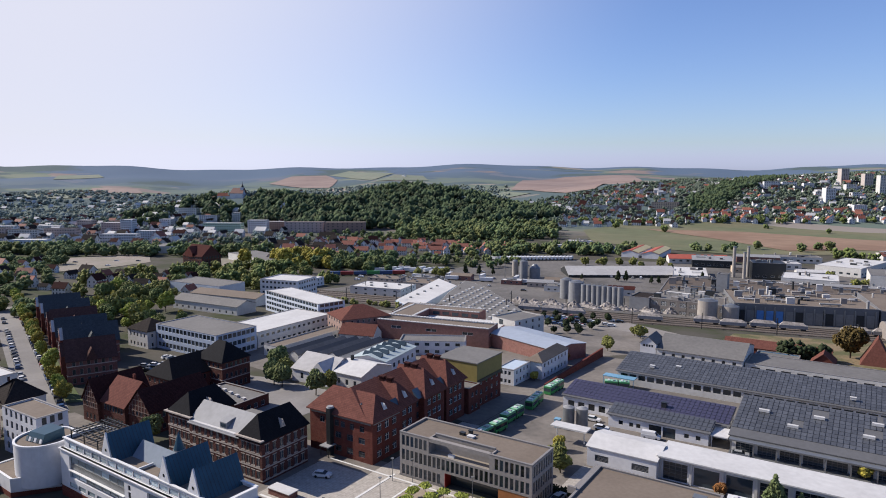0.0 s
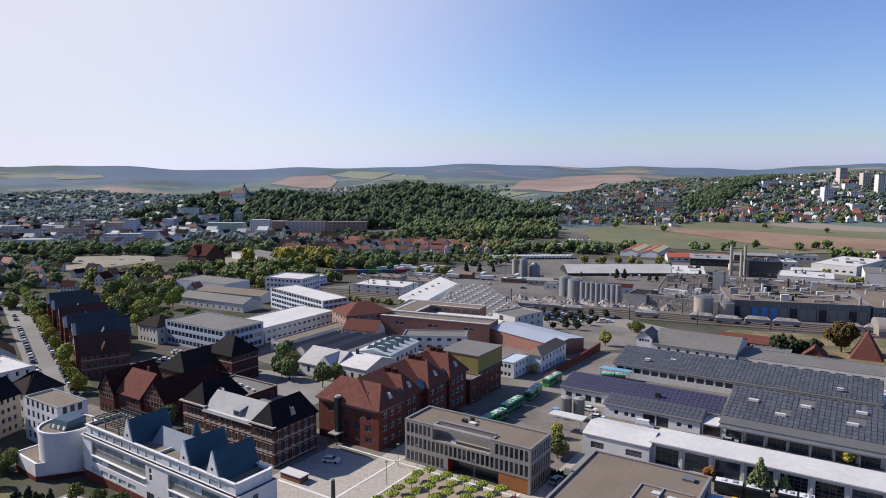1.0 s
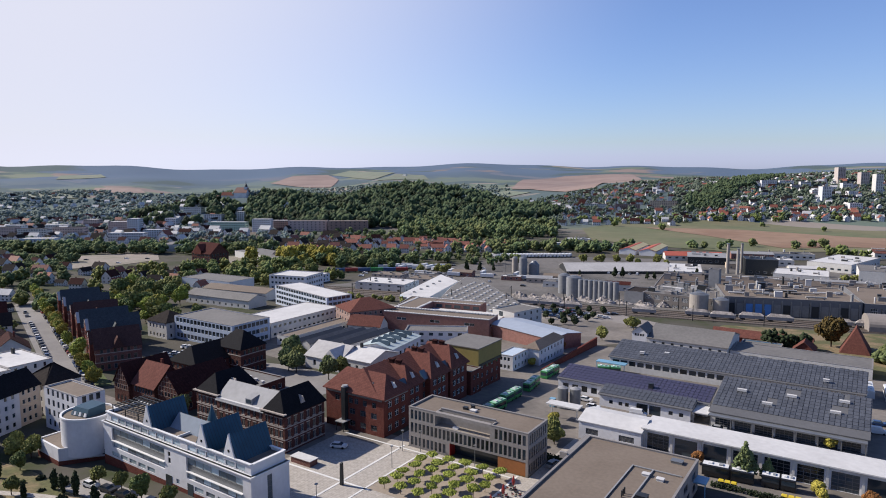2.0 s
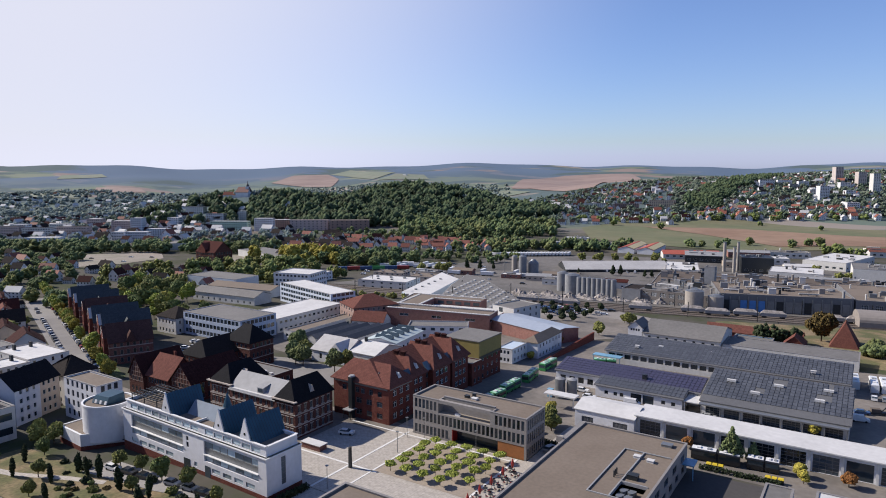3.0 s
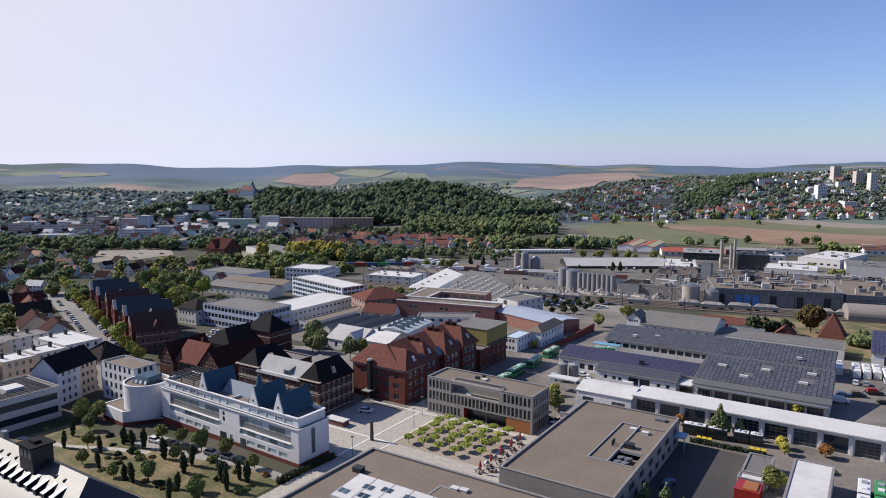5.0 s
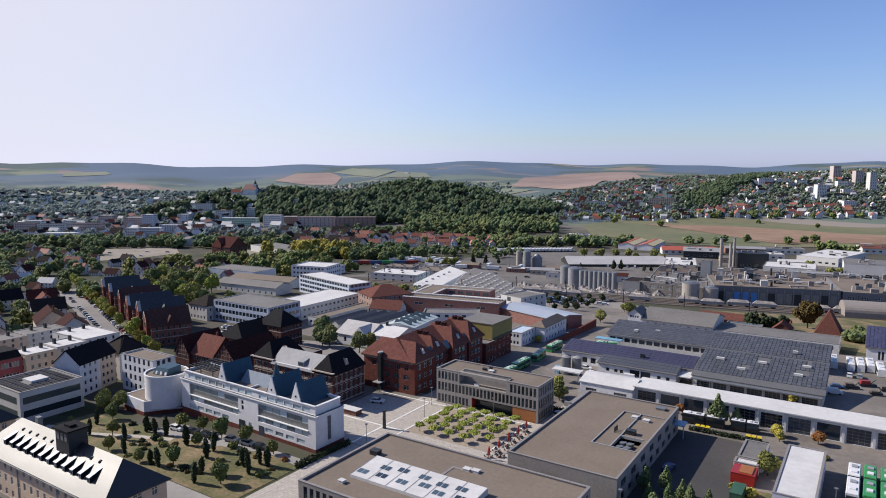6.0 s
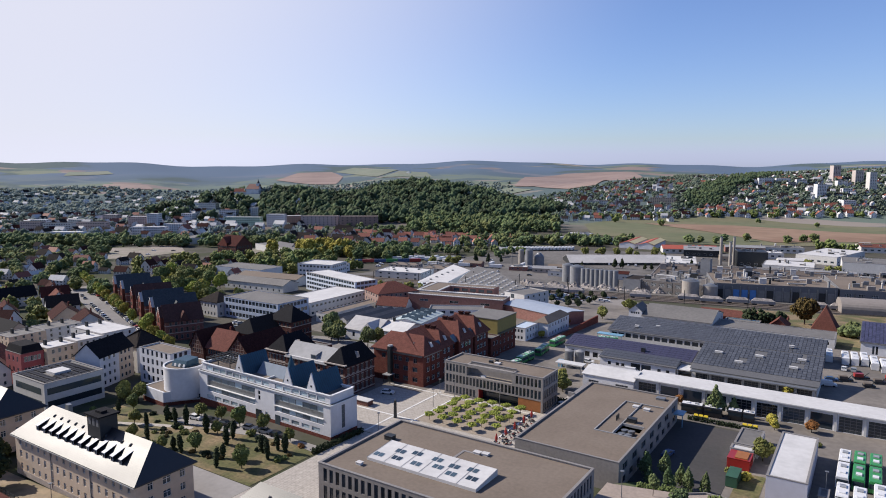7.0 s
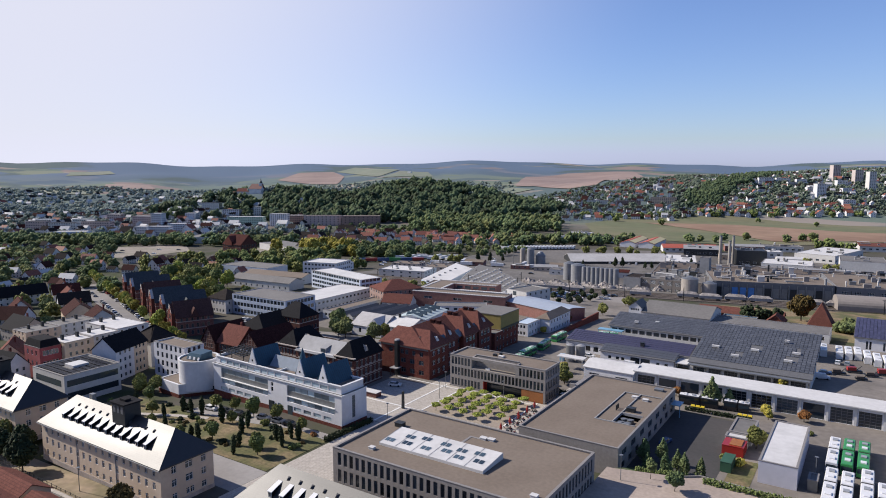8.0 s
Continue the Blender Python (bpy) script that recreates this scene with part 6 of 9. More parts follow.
    tagged(part("edge_slabs", M, PALE_ROOF, rb, "row of pale slabs along the roof edge"), kind="stuff")
skew("pink_rendered_house", "pink rendered house with red hipped roof", "building", (-217, 233), (-200, 224), 24, 9.5, PINK, TILE_RED, kind="hip", nS=5, nE=8, floors=3, rise=4.5, axis="y")
skew("orange_roofed_shed", "low shed with plain orange-red roof", "building", (-198, 220), (-182, 224), 9, 4.5, OFFWHITE, TILE_RED, kind="gable", rise=4.0, axis="x")
for i in range(5):
    block("low_sheet_shed", "long low shed with grey sheet roof", "building", -199 + i * 5.0, -194.3 + i * 5.0, 184 + i * 2, 214 + i * 2, 3.4, OFFWHITE, GREY_ROOF if i % 2 else GREY_METAL_DARK, "gable", rise=1.5, axis="y", floors=1, over=0.1, group="row of long low sheds")
block("low_brown_shed", "long low shed with brown roof and small windows", "building", -211, -202, 188, 230, 4.5, OFFWHITE, GRAVEL_ROOF, "flat", 3, 14, 1, 1.6, 1.4, sill=1.6)
# the blue that the sky casts on these walls is put into the colour
block("pale_long_office", "long pale office with sky light tinting its wall colour, rows of windows and flat roof", "building", -261, -221, 172, 193, 10.5, material("sky_tinted_render", (0.36, 0.42, 0.52), 0.85, 0.06), GREY_ROOF, "flat", 15, 8, 3, 2.1, 2.0, style="band", par=0.2)
block("white_hipped_house", "white house with grey hipped roof", "building", -276, -261.5, 168, 181, 8.0, OFFWHITE, GREY_TILE, "hip", 5, 4, 2, 1.0, 1.6, 4.0)
f4 = block("pale_flat_works", "low works with bright flat roofs and window rows", "building", -246, -222, 194.5, 241, 7.0, OFFWHITE, PALE_ROOF, "flat", 6, 14, 2, 1.8, 1.3, style="band", par=0.1)
# wall colour holds the sky's bluish light here too
skew("white_laboratory", "white four-storey laboratory with ribbon windows", "building", (-286, 257), (-232.5, 243), 16, 11.0, material("sky_tinted_white", (0.46, 0.51, 0.59), 0.85, 0.05), PALE_ROOF, nS=19, nE=5, floors=4, ww=2.5, wh=1.7, style="band", par=0.2)
skew("white_block", "white block with roof plant on top", "building", (-324, 287), (-297, 293), 22, 13.0, WHITE, PALE_ROOF, nS=9, nE=7, floors=4, ww=1.8, wh=1.5, style="band")
skew("pale_blue_shed", "large pale blue-grey shed", "building", (-397, 273.5), (-350.6, 277), 22, 7.0, material("pale_blue_sheet", (0.435, 0.487, 0.557), 0.6, 0.05), GREY_ROOF, par=0.1)
skew("grey_shed", "long low grey-roofed shed", "building", (-350, 255), (-300, 262), 16, 5.0, OFFWHITE, GRAVEL_ROOF, kind="gable", rise=2.0, axis="x", nS=10, floors=1)
skew("grey_shed", "long grey-roofed shed beside the laboratory", "building", (-335, 232), (-285, 236), 14, 5.0, OFFWHITE, GREY_ROOF, kind="gable", rise=2.5, axis="x", nS=10, floors=1)
block("white_blue_house", "white two-storey house with pale blue flat roof", "house", -108, -101.4, 201, 214, 5.8, WHITE, material("pale_blue_roof", (0.435, 0.505, 0.574), 0.5, 0.06), "flat", 3, 4, 2, 1.0, 1.4, par=0.1)
block("white_brown_house", "white house with brown hipped roof", "house", -103.4, -97, 214.2, 238, 7.0, WHITE, GRAVEL_ROOF, "hip", 0, 7, 2, 1.1, 1.5, 2.0, "y")
skew("blue_roofed_shed", "long shed with pale blue metal roof and brick end", "building", (-139, 251), (-103, 239), 19, 6.0, BRICK_PALE, material("blue_sheet_roof", (0.3, 0.335, 0.39), 0.45, 0.06), kind="gable", rise=1.2, axis="x")
ft = skew("white_stair_tower", "white works building with dark window slot", "building", (-149, 272), (-135, 268), 20, 9.5, OFFWHITE, GREY_ROOF, nE=4, floors=3)
part("window_slot", Mesh().side_box("S", 14.5, 20, 4.5, 7.0, -0.05, 0.2, 1, 9.0), GLASS, ft)
def polygon_hall(name, label, pts, h, wall, roof_mat):
    """A flat-roofed hall over an outline of its own, counter-clockwise, with a low parapet."""
    z = min(ground(x, y) for x, y in pts)
    cx, cy = sum(p[0] for p in pts) / len(pts), sum(p[1] for p in pts) / len(pts)
    b = thing(name, label, "building", cx, cy, z)
    loc = [(x - cx, y - cy) for x, y in pts]
    part("wall", Mesh().prism(loc, -2.0, h), wall, b)
    part("roof", Mesh().prism([(x * 0.985, y * 0.985) for x, y in loc], h - 0.1, h + 0.12), roof_mat, b)
    return b


OUT = [(-151, 286), (-160, 327), (-221, 388), (-240, 398), (-225, 353), (-199, 292)]
bf = polygon_hall("flat_roofed_factory", "very large flat-roofed factory hall dotted with roof lights", OUT, 9.5, OFFWHITE, GREY_ROOF)


def inside(x, y, pts):
    return all((pts[(i + 1) % len(pts)][0] - p[0]) * (y - p[1]) - (pts[(i + 1) % len(pts)][1] - p[1]) * (x - p[0]) > 9 * math.dist(p, pts[(i + 1) % len(pts)]) / 4 for i, p in enumerate(pts))


for i in range(16):
    for j in range(20):
        x, y = -250 + i * 6.6 - 1.2 * (j - 6), 288 + j * 6.2
        if inside(x, y, OUT[:3] + OUT[4:]):
            part("roof_light", Mesh().box(x - bf.location.x - 0.8, x - bf.location.x + 0.8, y - bf.location.y - 0.8, y - bf.location.y + 0.8, 9.5, 10.3), PALE_ROOF, bf)
wb = polygon_hall("white_roofed_hall", "long hall with white flat roof and pale blue walls", [(-242, 320), (-215.5, 302), (-238, 384), (-266, 404)], 8.5, material("sky_blue_sheet", (0.365, 0.452, 0.557), 0.5, 0.05), PALE_ROOF)
for i in range(5):
    roof_box(wb, 2 - 4 * i * 0.6, -22 + 11 * i, 8.5, 1.4, 1.2, 0.8, GREY_METAL)
for p, q, dp, hh, wl, rf in (((-300, 345), (-262, 352), 24, 6, OFFWHITE, PALE_ROOF),
                             ((-292, 395), (-262, 400), 20, 5, TRIM, GRAVEL_ROOF), ((-330, 400), (-305, 404), 16, 5, TRIM, GRAVEL_ROOF), ((-380, 345), (-345, 352), 20, 6, WHITE, PALE_ROOF), ((-205, 268), (-185, 274), 24, 7, BRICK_PALE, GRAVEL_ROOF)):
    k = skew("works_building", "flat-roofed works building with pale walls", "building", p, q, dp, hh, wl, rf, nS=5, nE=4, floors=2, ww=2.0, wh=1.2, style="band", par=0.15, group="works buildings")
    for i in range(5):
        roof_box(k, -12 + 5.5 * i, (-1) ** i * dp * 0.2, hh - 0.2, 1.6, 1.4, 0.9, GREY_METAL)
tagged(new("brick_wall", Mesh().box(-91.9, -91.4, 205, 262, -6, -0.9).box(-92.0, -91.3, 205, 262, -0.9, -0.7).data("brick_wall", BRICK_RED)), "low red brick boundary wall", "wall", kind="structure")


# ---- bus depot ----
GREY_METAL_ROOF = material("grey_sheet_roof", (0.0992, 0.0992, 0.103), 0.7, 0.08, 0.8, 0.1)
def panel_field(b, mat, x0, x1, y0, z0, y1, z1, sx=1.15, sy=1.6, gap=0.16, name="solar_array", skip=()):
    """Rows of tilted panels on a roof slope, each a thin box; up to 250 of them are parts of their own, more are joined."""
    M = Mesh()
    L = math.hypot(y1 - y0, z1 - z0)
    ey, ez = (y1 - y0) / L, (z1 - z0) / L
    rows, cols = int(L / (sy + gap)), int((x1 - x0) / (sx + gap))
    sx, sy = (x1 - x0) / cols - gap, L / rows - gap
    single = rows * cols <= 250
    if single:
        p = part("solar_panel", Mesh().add([(a, q * ey - n * ez, q * ez + n * ey) for n in (0.08, 0.16) for a, q in ((0, 0), (sx, 0), (sx, sy), (0, sy))],
                                           [(4, 5, 6, 7), (0, 1, 5, 4), (1, 2, 6, 5), (2, 3, 7, 6), (3, 0, 4, 7)]), mat, b)
    for j in range(rows):
        for i in range(cols):
            x = x0 + i * (sx + gap)
            if any(a <= x <= c and e <= j <= f for a, c, e, f in skip):
                continue
            s = j * (sy + gap) + 0.08
            t = s + sy
            if single:
                if i or j:
                    p = new("solar_panel", p.data)
                    p.parent = b
                p.location = (x, y0 + s * ey, z0 + s * ez)
                continue
            v = []
            for lift in (0.08, 0.16):
                for px, q in ((x, s), (x + sx, s), (x + sx, t), (x, t)):
                    v.append((px, y0 + q * ey - lift * ez, z0 + q * ez + lift * ey))
            M.add(v, [(4, 5, 6, 7), (0, 1, 5, 4), (1, 2, 6, 5), (2, 3, 7, 6), (3, 0, 4, 7)])
    if not single:
        tagged(part(name, M, mat, b, "rows of dark glass solar panels"), kind="stuff")


def lean_hall(name, label, x0, x1, y0, y1, e, r, wall, mat, rows=None, style="band", skip=(), fringe=0.0, panes=None):
    """A hall whose roof rises from the front eave e to the back r, covered in panels."""
    w, d = x1 - x0, y1 - y0
    b = thing(name, label, "building", (x0 + x1) / 2, (y0 + y1) / 2)
    rows = rows or []
    M = Mesh()
    facade(M, "S", w, d, -2.0, e, 0, w, rows, 0.4)
    M.side_box("N", w, d, 0, w, 0, 0.4, -2.0, r)
    for x in (-w / 2, w / 2 - 0.4):
        M.add([(x, -d / 2 + 0.4, -2), (x + 0.4, -d / 2 + 0.4, -2), (x + 0.4, d / 2 - 0.4, -2), (x, d / 2 - 0.4, -2), (x, -d / 2 + 0.4, e), (x + 0.4, -d / 2 + 0.4, e), (x + 0.4, d / 2 - 0.4, r), (x, d / 2 - 0.4, r)],
              [(4, 5, 6, 7), (0, 1, 5, 4), (1, 2, 6, 5), (2, 3, 7, 6), (3, 0, 4, 7)])
    part("wall", M, wall, b)
    windows(b, "S", w, d, panes or rows, style, FRAME_GREY)
    o = 0.5
    part("roof", Mesh().add([(-w / 2 - o, -d / 2 - o, e), (w / 2 + o, -d / 2 - o, e), (w / 2 + o, d / 2 + o, r + 0.1), (-w / 2 - o, d / 2 + o, r + 0.1), (-w / 2 - o, -d / 2 - o, e + 0.25), (w / 2 + o, -d / 2 - o, e + 0.25), (w / 2 + o, d / 2 + o, r + 0.35), (-w / 2 - o, d / 2 + o, r + 0.35)],
                            [(0, 3, 2, 1), (4, 5, 6, 7), (0, 1, 5, 4), (1, 2, 6, 5), (2, 3, 7, 6), (3, 0, 4, 7)]), GREY_METAL_ROOF, b)
    k = (r - e) / d
    panel_field(b, mat, -w / 2 - 0.3, w / 2 + 0.4, -d / 2 + fringe, e + 0.3 + fringe * k, d / 2 + 0.2, r + 0.32, skip=skip)
    return b


s1 = lean_hall("long_solar_hall", "long depot hall roofed with rows of dark solar panels", -73.5, 8.2, 226, 242, 4.6, 7.6, OFFWHITE, SOLAR, [(2.2, 4.0, even(81.7, 26, 2.4))], fringe=0.3)
for x, y in ((-30, -3), (-22, 1), (30, -4), (-4, 3)):
    roof_box(s1, x, y, 6.2, 1.6, 1.0, 0.7, PALE_ROOF)
s2 = lean_hall("blue_solar_hall", "white depot workshop with blue solar panels on its roof", -78, -30.5, 188.5, 199, 4.2, 6.2, WHITE, SOLAR_BLUE, [(1.0, 3.0, even(47.5, 14, 2.0))], fringe=0.3)
roof_box(s2, 6.0, -2.0, 5.0, 1.4, 1.2, 1.6, DARK_METAL)
GATES, SMALL = [(11.5, 14.9), (15.3, 18.7)], [(3, 4.2), (6, 7.2), (8, 9.2), (21, 22.2), (24, 25.2)]
s3 = lean_hall("small_garage", "low white garage with dark open gates and panelled roof", -61, -33.8, 181, 187.5, 3.6, 4.8, WHITE, SOLAR, [(0.1, 1.2, GATES), (1.2, 2.4, GATES + SMALL), (2.4, 3.0, GATES)], "plain", fringe=0.4, panes=[(0.1, 3.0, GATES), (1.2, 2.4, SMALL)])
s4 = lean_hall("wide_solar_hall", "wide depot hall with solar panels and deep loading bay", -28.5, 9.5, 181.5, 203, 4.4, 8.6, OFFWHITE, SOLAR, [(0.3, 3.6, even(38, 7, 4.4))], "gate", ((-7, -4, 3, 4), (-2, 2, 7, 8), (10, 13, 4, 5), (12, 14, 8, 9)), fringe=3.4)
M = Mesh()
for j in range(3):
    for i in range(34):
        M.add([(-18.6 + i * 1.11, -10.6 + j * 1.6, 4.72 + j * 0.31), (-17.6 + i * 1.11, -10.6 + j * 1.6, 4.72 + j * 0.31), (-17.6 + i * 1.11, -9.1 + j * 1.6, 5.02 + j * 0.31), (-18.6 + i * 1.11, -9.1 + j * 1.6, 5.02 + j * 0.31)], [(0, 1, 2, 3)])
tagged(part("eaves_strip", M, GREY_METAL, s4, "pale translucent sheets along the eaves"), kind="stuff")
for x, y, z in ((-5.5, -2.2, 6.8), (11.2, -0.8, 7.1), (0, 4.4, 8.1), (13, 6, 8.4), (-13, 3, 7.9)):
    part("roof_light", Mesh().box(x - 1.3, x + 1.3, y - 0.5, y + 0.5, z - 0.3, z + 0.35), PALE_ROOF, s4)
part("loading_shelf", Mesh().box(-19, 19, -13.5, -10.9, 3.9, 4.3).box(-19, 19, -13.6, -10.75, -0.5, 0.6), GREY_METAL, s4)
for i in range(8):
    part("post", Mesh().box(-18.6 + i * 5.3, -18.3 + i * 5.3, -13.3, -13.0, 0.6, 3.9), GREY_METAL, s4)
tagged(new("link_canopy", Mesh().box(-33.4, -29.1, 181, 188, 2.0, 2.3).box(-33.2, -33.0, 181.2, 181.4, -1.2, 2.0).data("link_canopy", PALE_ROOF)), "white metal canopy between two depot halls", "canopy")


def bus_garage():
    x0, x1, y0, y1, h = -39.0, 64.0, 153.4, 162.0, 5.5
    w, d = x1 - x0, y1 - y0
    b = thing("bus_garage", "long white bus garage with a row of wide gates", "building", (x0 + x1) / 2, (y0 + y1) / 2, 0)
    n = 15
    p = w / n
    gates = [(p * i + 0.7, p * (i + 1) - 0.7) for i in range(n)]
    M = Mesh()
    facade(M, "S", w, d, -0.3, h, 0, w, [(0.1, 4.4, gates)], 0.4)
    for s in "NEW":
        M.side_box(s, w, d, 0 if s == "N" else 0.4, w if s == "N" else d - 0.4, 0, 0.4, -1.0, h)
    part("wall", M, WHITE, b)
    for i, g in enumerate(gates):
        windows(b, "S", w, d, [(0.1, 4.4, [g])], "gate" if i not in (1, 2, 7) else "plain", FRAME_GREY, GLASS, "gate", "wide glazed garage gate")
    part("roof", Mesh().box(-w / 2 - 0.6, w / 2 + 0.6, -d / 2 - 1.2, d / 2 + 0.6, h, h + 0.3), PALE_ROOF, b, "bright white metal roof")
    for i in range(n + 1):
        part("pillar", Mesh().box(-w / 2 + p * i - 0.3, -w / 2 + p * i + 0.3, -d / 2 - 0.35, -d / 2, -0.3, h), OFFWHITE, b)
    e = thing("garage_end_house", "white gabled end building of the bus garage", "building", -47.6, 157.0, 0)
    rows = [(1.4, 3.0, [(2.0, 5.4), (11.0, 15.0)])]
    shell(e, 16.8, 12, 4.8, WHITE, {"S": rows}, -0.3)
    windows(e, "S", 16.8, 12, rows, "gate", FRAME_GREY)
    part("roof", Mesh().gable(16.8, 12, 4.9, 1.4, 0.3, 0.2, "x"), PALE_ROOF, e)


bus_garage()
# white sheet walls, coloured lavender as they look in blue shade
block("sheet_hall", "white sheet-metal hall with flat white roof", "building", 5.3, 13.3, 101.5, 130.6, 5.2, material("shade_tinted_sheet", (0.479, 0.479, 0.539), 0.5, 0.05), PALE_ROOF, "flat", par=0.05)
block("grey_office_barn", "grey gabled depot house with white gable front", "building", -70, -38.5, 263, 290, 6.5, OFFWHITE, GREY_ROOF, "gable", 8, 5, 2, 1.3, 1.3, 3.6, "x")
ge = block("white_gable_house", "narrow white house with dark blue gable side", "house", -76.5, -70.2, 263, 274, 8.2, WHITE, GREY_ROOF, "gable", 4, 2, 2, 0.9, 1.1, 2.6, "y", sill=2.4)
part("blue_gable", Mesh().add([(3.2, -5.2, 5.5), (3.2, 5.2, 5.5), (3.2, 0, 8.4)], [(0, 1, 2)]), PAINT["blue"], ge, "dark blue boarded triangle")
sh = block("low_strip_hall", "low grey strip hall with square windows", "building", -38, 10, 266, 282, 4.6, OFFWHITE, GREY_ROOF, "flat", 9, 2, 1, 3.2, 1.7, sill=1.8, par=0.1)
kl = block("steep_red_roof_house", "small house under a very steep red tiled roof", "house", -1.5, 8.5, 311, 324, 1.6, BRICK_RED, TILE_RED, "hip", rise=9.5, axis="y", hip=(3.0, 3.0), floors=1, over=0.8)
block("red_low_shed", "low shed with red roof by the railway", "building", -52, -12, 303, 312, 3.5, BRICK_RED, TILE_RED, "gable", rise=2.4, axis="x", floors=1)
block("red_roofed_cottage", "small brick cottage with red roof", "house", -18, -10, 289, 299, 3.5, BRICK_RED, TILE_RED, "gable", rise=3.5, axis="y", floors=1)
block("blue_tank_house", "pale blue shed with flat roof", "building", -37.5, -22, 285, 294, 4.0, PAINT["pale_blue"], GREY_ROOF, "flat", floors=1)
rs = lean_hall("right_solar_hall", "white hall with tall slots and blue solar roof", 19.3, 52, 262, 292, 5.4, 8.0, WHITE, SOLAR_BLUE, [(1.0, 4.4, [(4 + 6 * i, 4.8 + 6 * i) for i in range(5)] + [(5.2 + 6 * i, 6.0 + 6 * i) for i in range(5)])], "plain")
for x in (-69.6, -66.0):
    t = thing("storage_tank", "upright grey metal storage tank", "tank", x, 172.5 + (x + 69) * 0.3, group="tank pair in the depot yard")
    part("shell", Mesh().tube(0, 0, -0.2, 6.4, 1.65, 1.65, 24), GREY_METAL, t)
    part("lid", Mesh().tube(0, 0, 6.4, 6.9, 1.65, 0.5, 24), ZINC, t)
tagged(new("blue_cabinet", Mesh().box(-73.4, -71.8, 171, 172.4, -0.9, 1.6).box(-73.5, -71.7, 170.9, 172.5, 1.6, 1.7).data("blue_cabinet", PAINT["pale_blue"])), "pale blue pump cabinet in the yard", "cabinet")
tagged(new("fuel_canopy", Mesh().box(-70, -60, 160.6, 164.4, 3.6, 4.0).box(-69, -68.7, 162.4, 162.7, 0, 3.6).box(-61.3, -61, 162.4, 162.7, 0, 3.6).data("fuel_canopy", PALE_ROOF)), "white flat canopy on two posts", "canopy")

# ---- works beyond the railway ----
RUBBLE = material("rubble", (0.33, 0.298, 0.275), 1, 0.35, 0.9, 0.3, 0.8)
PANEL_BLUE = material("bright_blue_panel", (0.07, 0.2, 0.46), 0.6, 0.1)
fw = skew("factory_front_hall", "long grey factory hall with pilasters and blue panels", "building", (-64, 397), (4, 418), 46, 12.0, material("grey_sheet_wall", (0.132, 0.136, 0.145), 0.7, 0.08), GRAVEL_ROOF, par=0.2)
L = 71.2
for i in range(15):
    part("pilaster", Mesh().side_box("S", L, 46, 1 + i * 4.9, 1.6 + i * 4.9, -0.5, 0, -2, 10.6), GREY_METAL, fw)
for i in range(14):
    part("wall_panel", Mesh().side_box("S", L, 46, 2.0 + i * 4.9, 5.6 + i * 4.9, -0.12, 0.1, 2.0, 8.4), PANEL_BLUE if i in (2, 3, 4) else GREY_METAL if i % 3 else DARK_METAL, fw)
hw = skew("factory_west_hall", "grey factory hall with square window bays", "building", (-113, 402), (-66, 398), 44, 9.5, material("taupe_sheet", (0.158, 0.142, 0.132), 0.8, 0.08), GREY_ROOF, nS=8, nE=0, floors=2, ww=3.6, wh=2.6, style="gate", par=0.2)
he = skew("factory_east_hall", "grey factory hall with tall dark panels", "building", (5, 418), (90, 436), 60, 12.0, material("grey_sheet_wall_east", (0.132, 0.136, 0.149), 0.7, 0.08), GRAVEL_ROOF, nS=12, floors=1, ww=3.4, wh=7.0, style="gate", sill=2.5, par=0.2)
hb2 = skew("factory_back_hall", "brown flat-roofed factory block crowded with roof plant", "building", (-120, 452), (60, 480), 70, 8.0, TRIM, material("brown_roof_felt", (0.0992, 0.076, 0.0595), 0.95, 0.15, 0.5, 0.05), par=0.2)
rr = random.Random(5)


def roof_plant(b, w, d, h, n, low=0.8, high=3.2):
    """Vents, ducts, housings and stub stacks on a factory roof."""
    for i in range(n):
        x, y, s = rr.uniform(-w / 2 + 3, w / 2 - 3), rr.uniform(-d / 2 + 2, d / 2 - 2), rr.uniform(0.8, 2.4)
        mat, top = rr.choice((GREY_METAL, ZINC, PALE_ROOF, DARK_METAL, CONCRETE)), rr.uniform(low, high)
        pick = rr.random()
        if pick < 0.3:
            part("vent_pipe", Mesh().tube(x, y, h - 0.4, h + top + 1.0, 0.4 * s, 0.36 * s, 10).tube(x, y, h + top + 1.0, h + top + 1.3, 0.52 * s, 0.3 * s, 10), mat, b)
        elif pick < 0.5:
            L = rr.uniform(6, 16)
            M = Mesh().limb((max(-w / 2, x - L / 2), y, h + 0.9), (min(w / 2, x + L / 2), y, h + 0.9), 0.45, 0.45, 8)
            for k in (-0.4, 0, 0.4):
                M.box(x + k * L - 0.1, x + k * L + 0.1, y - 0.5, y + 0.5, h - 0.4, h + 0.6)
            part("duct", M, mat, b)
        else:
            M = Mesh().box(x - s, x + s, y - 0.6 * s, y + 0.6 * s, h - 0.4, h + top).box(x - s - 0.1, x + s + 0.1, y - 0.6 * s - 0.1, y + 0.6 * s + 0.1, h + top, h + top + 0.15)
            part("plant_housing", M, mat, b)


roof_plant(fw, L, 46, 12.0, 46)
roof_plant(hw, 47, 44, 9.5, 32)
roof_plant(he, 86, 60, 12.0, 50)
roof_plant(hb2, 182, 70, 8.0, 120, 1.2, 4.4)


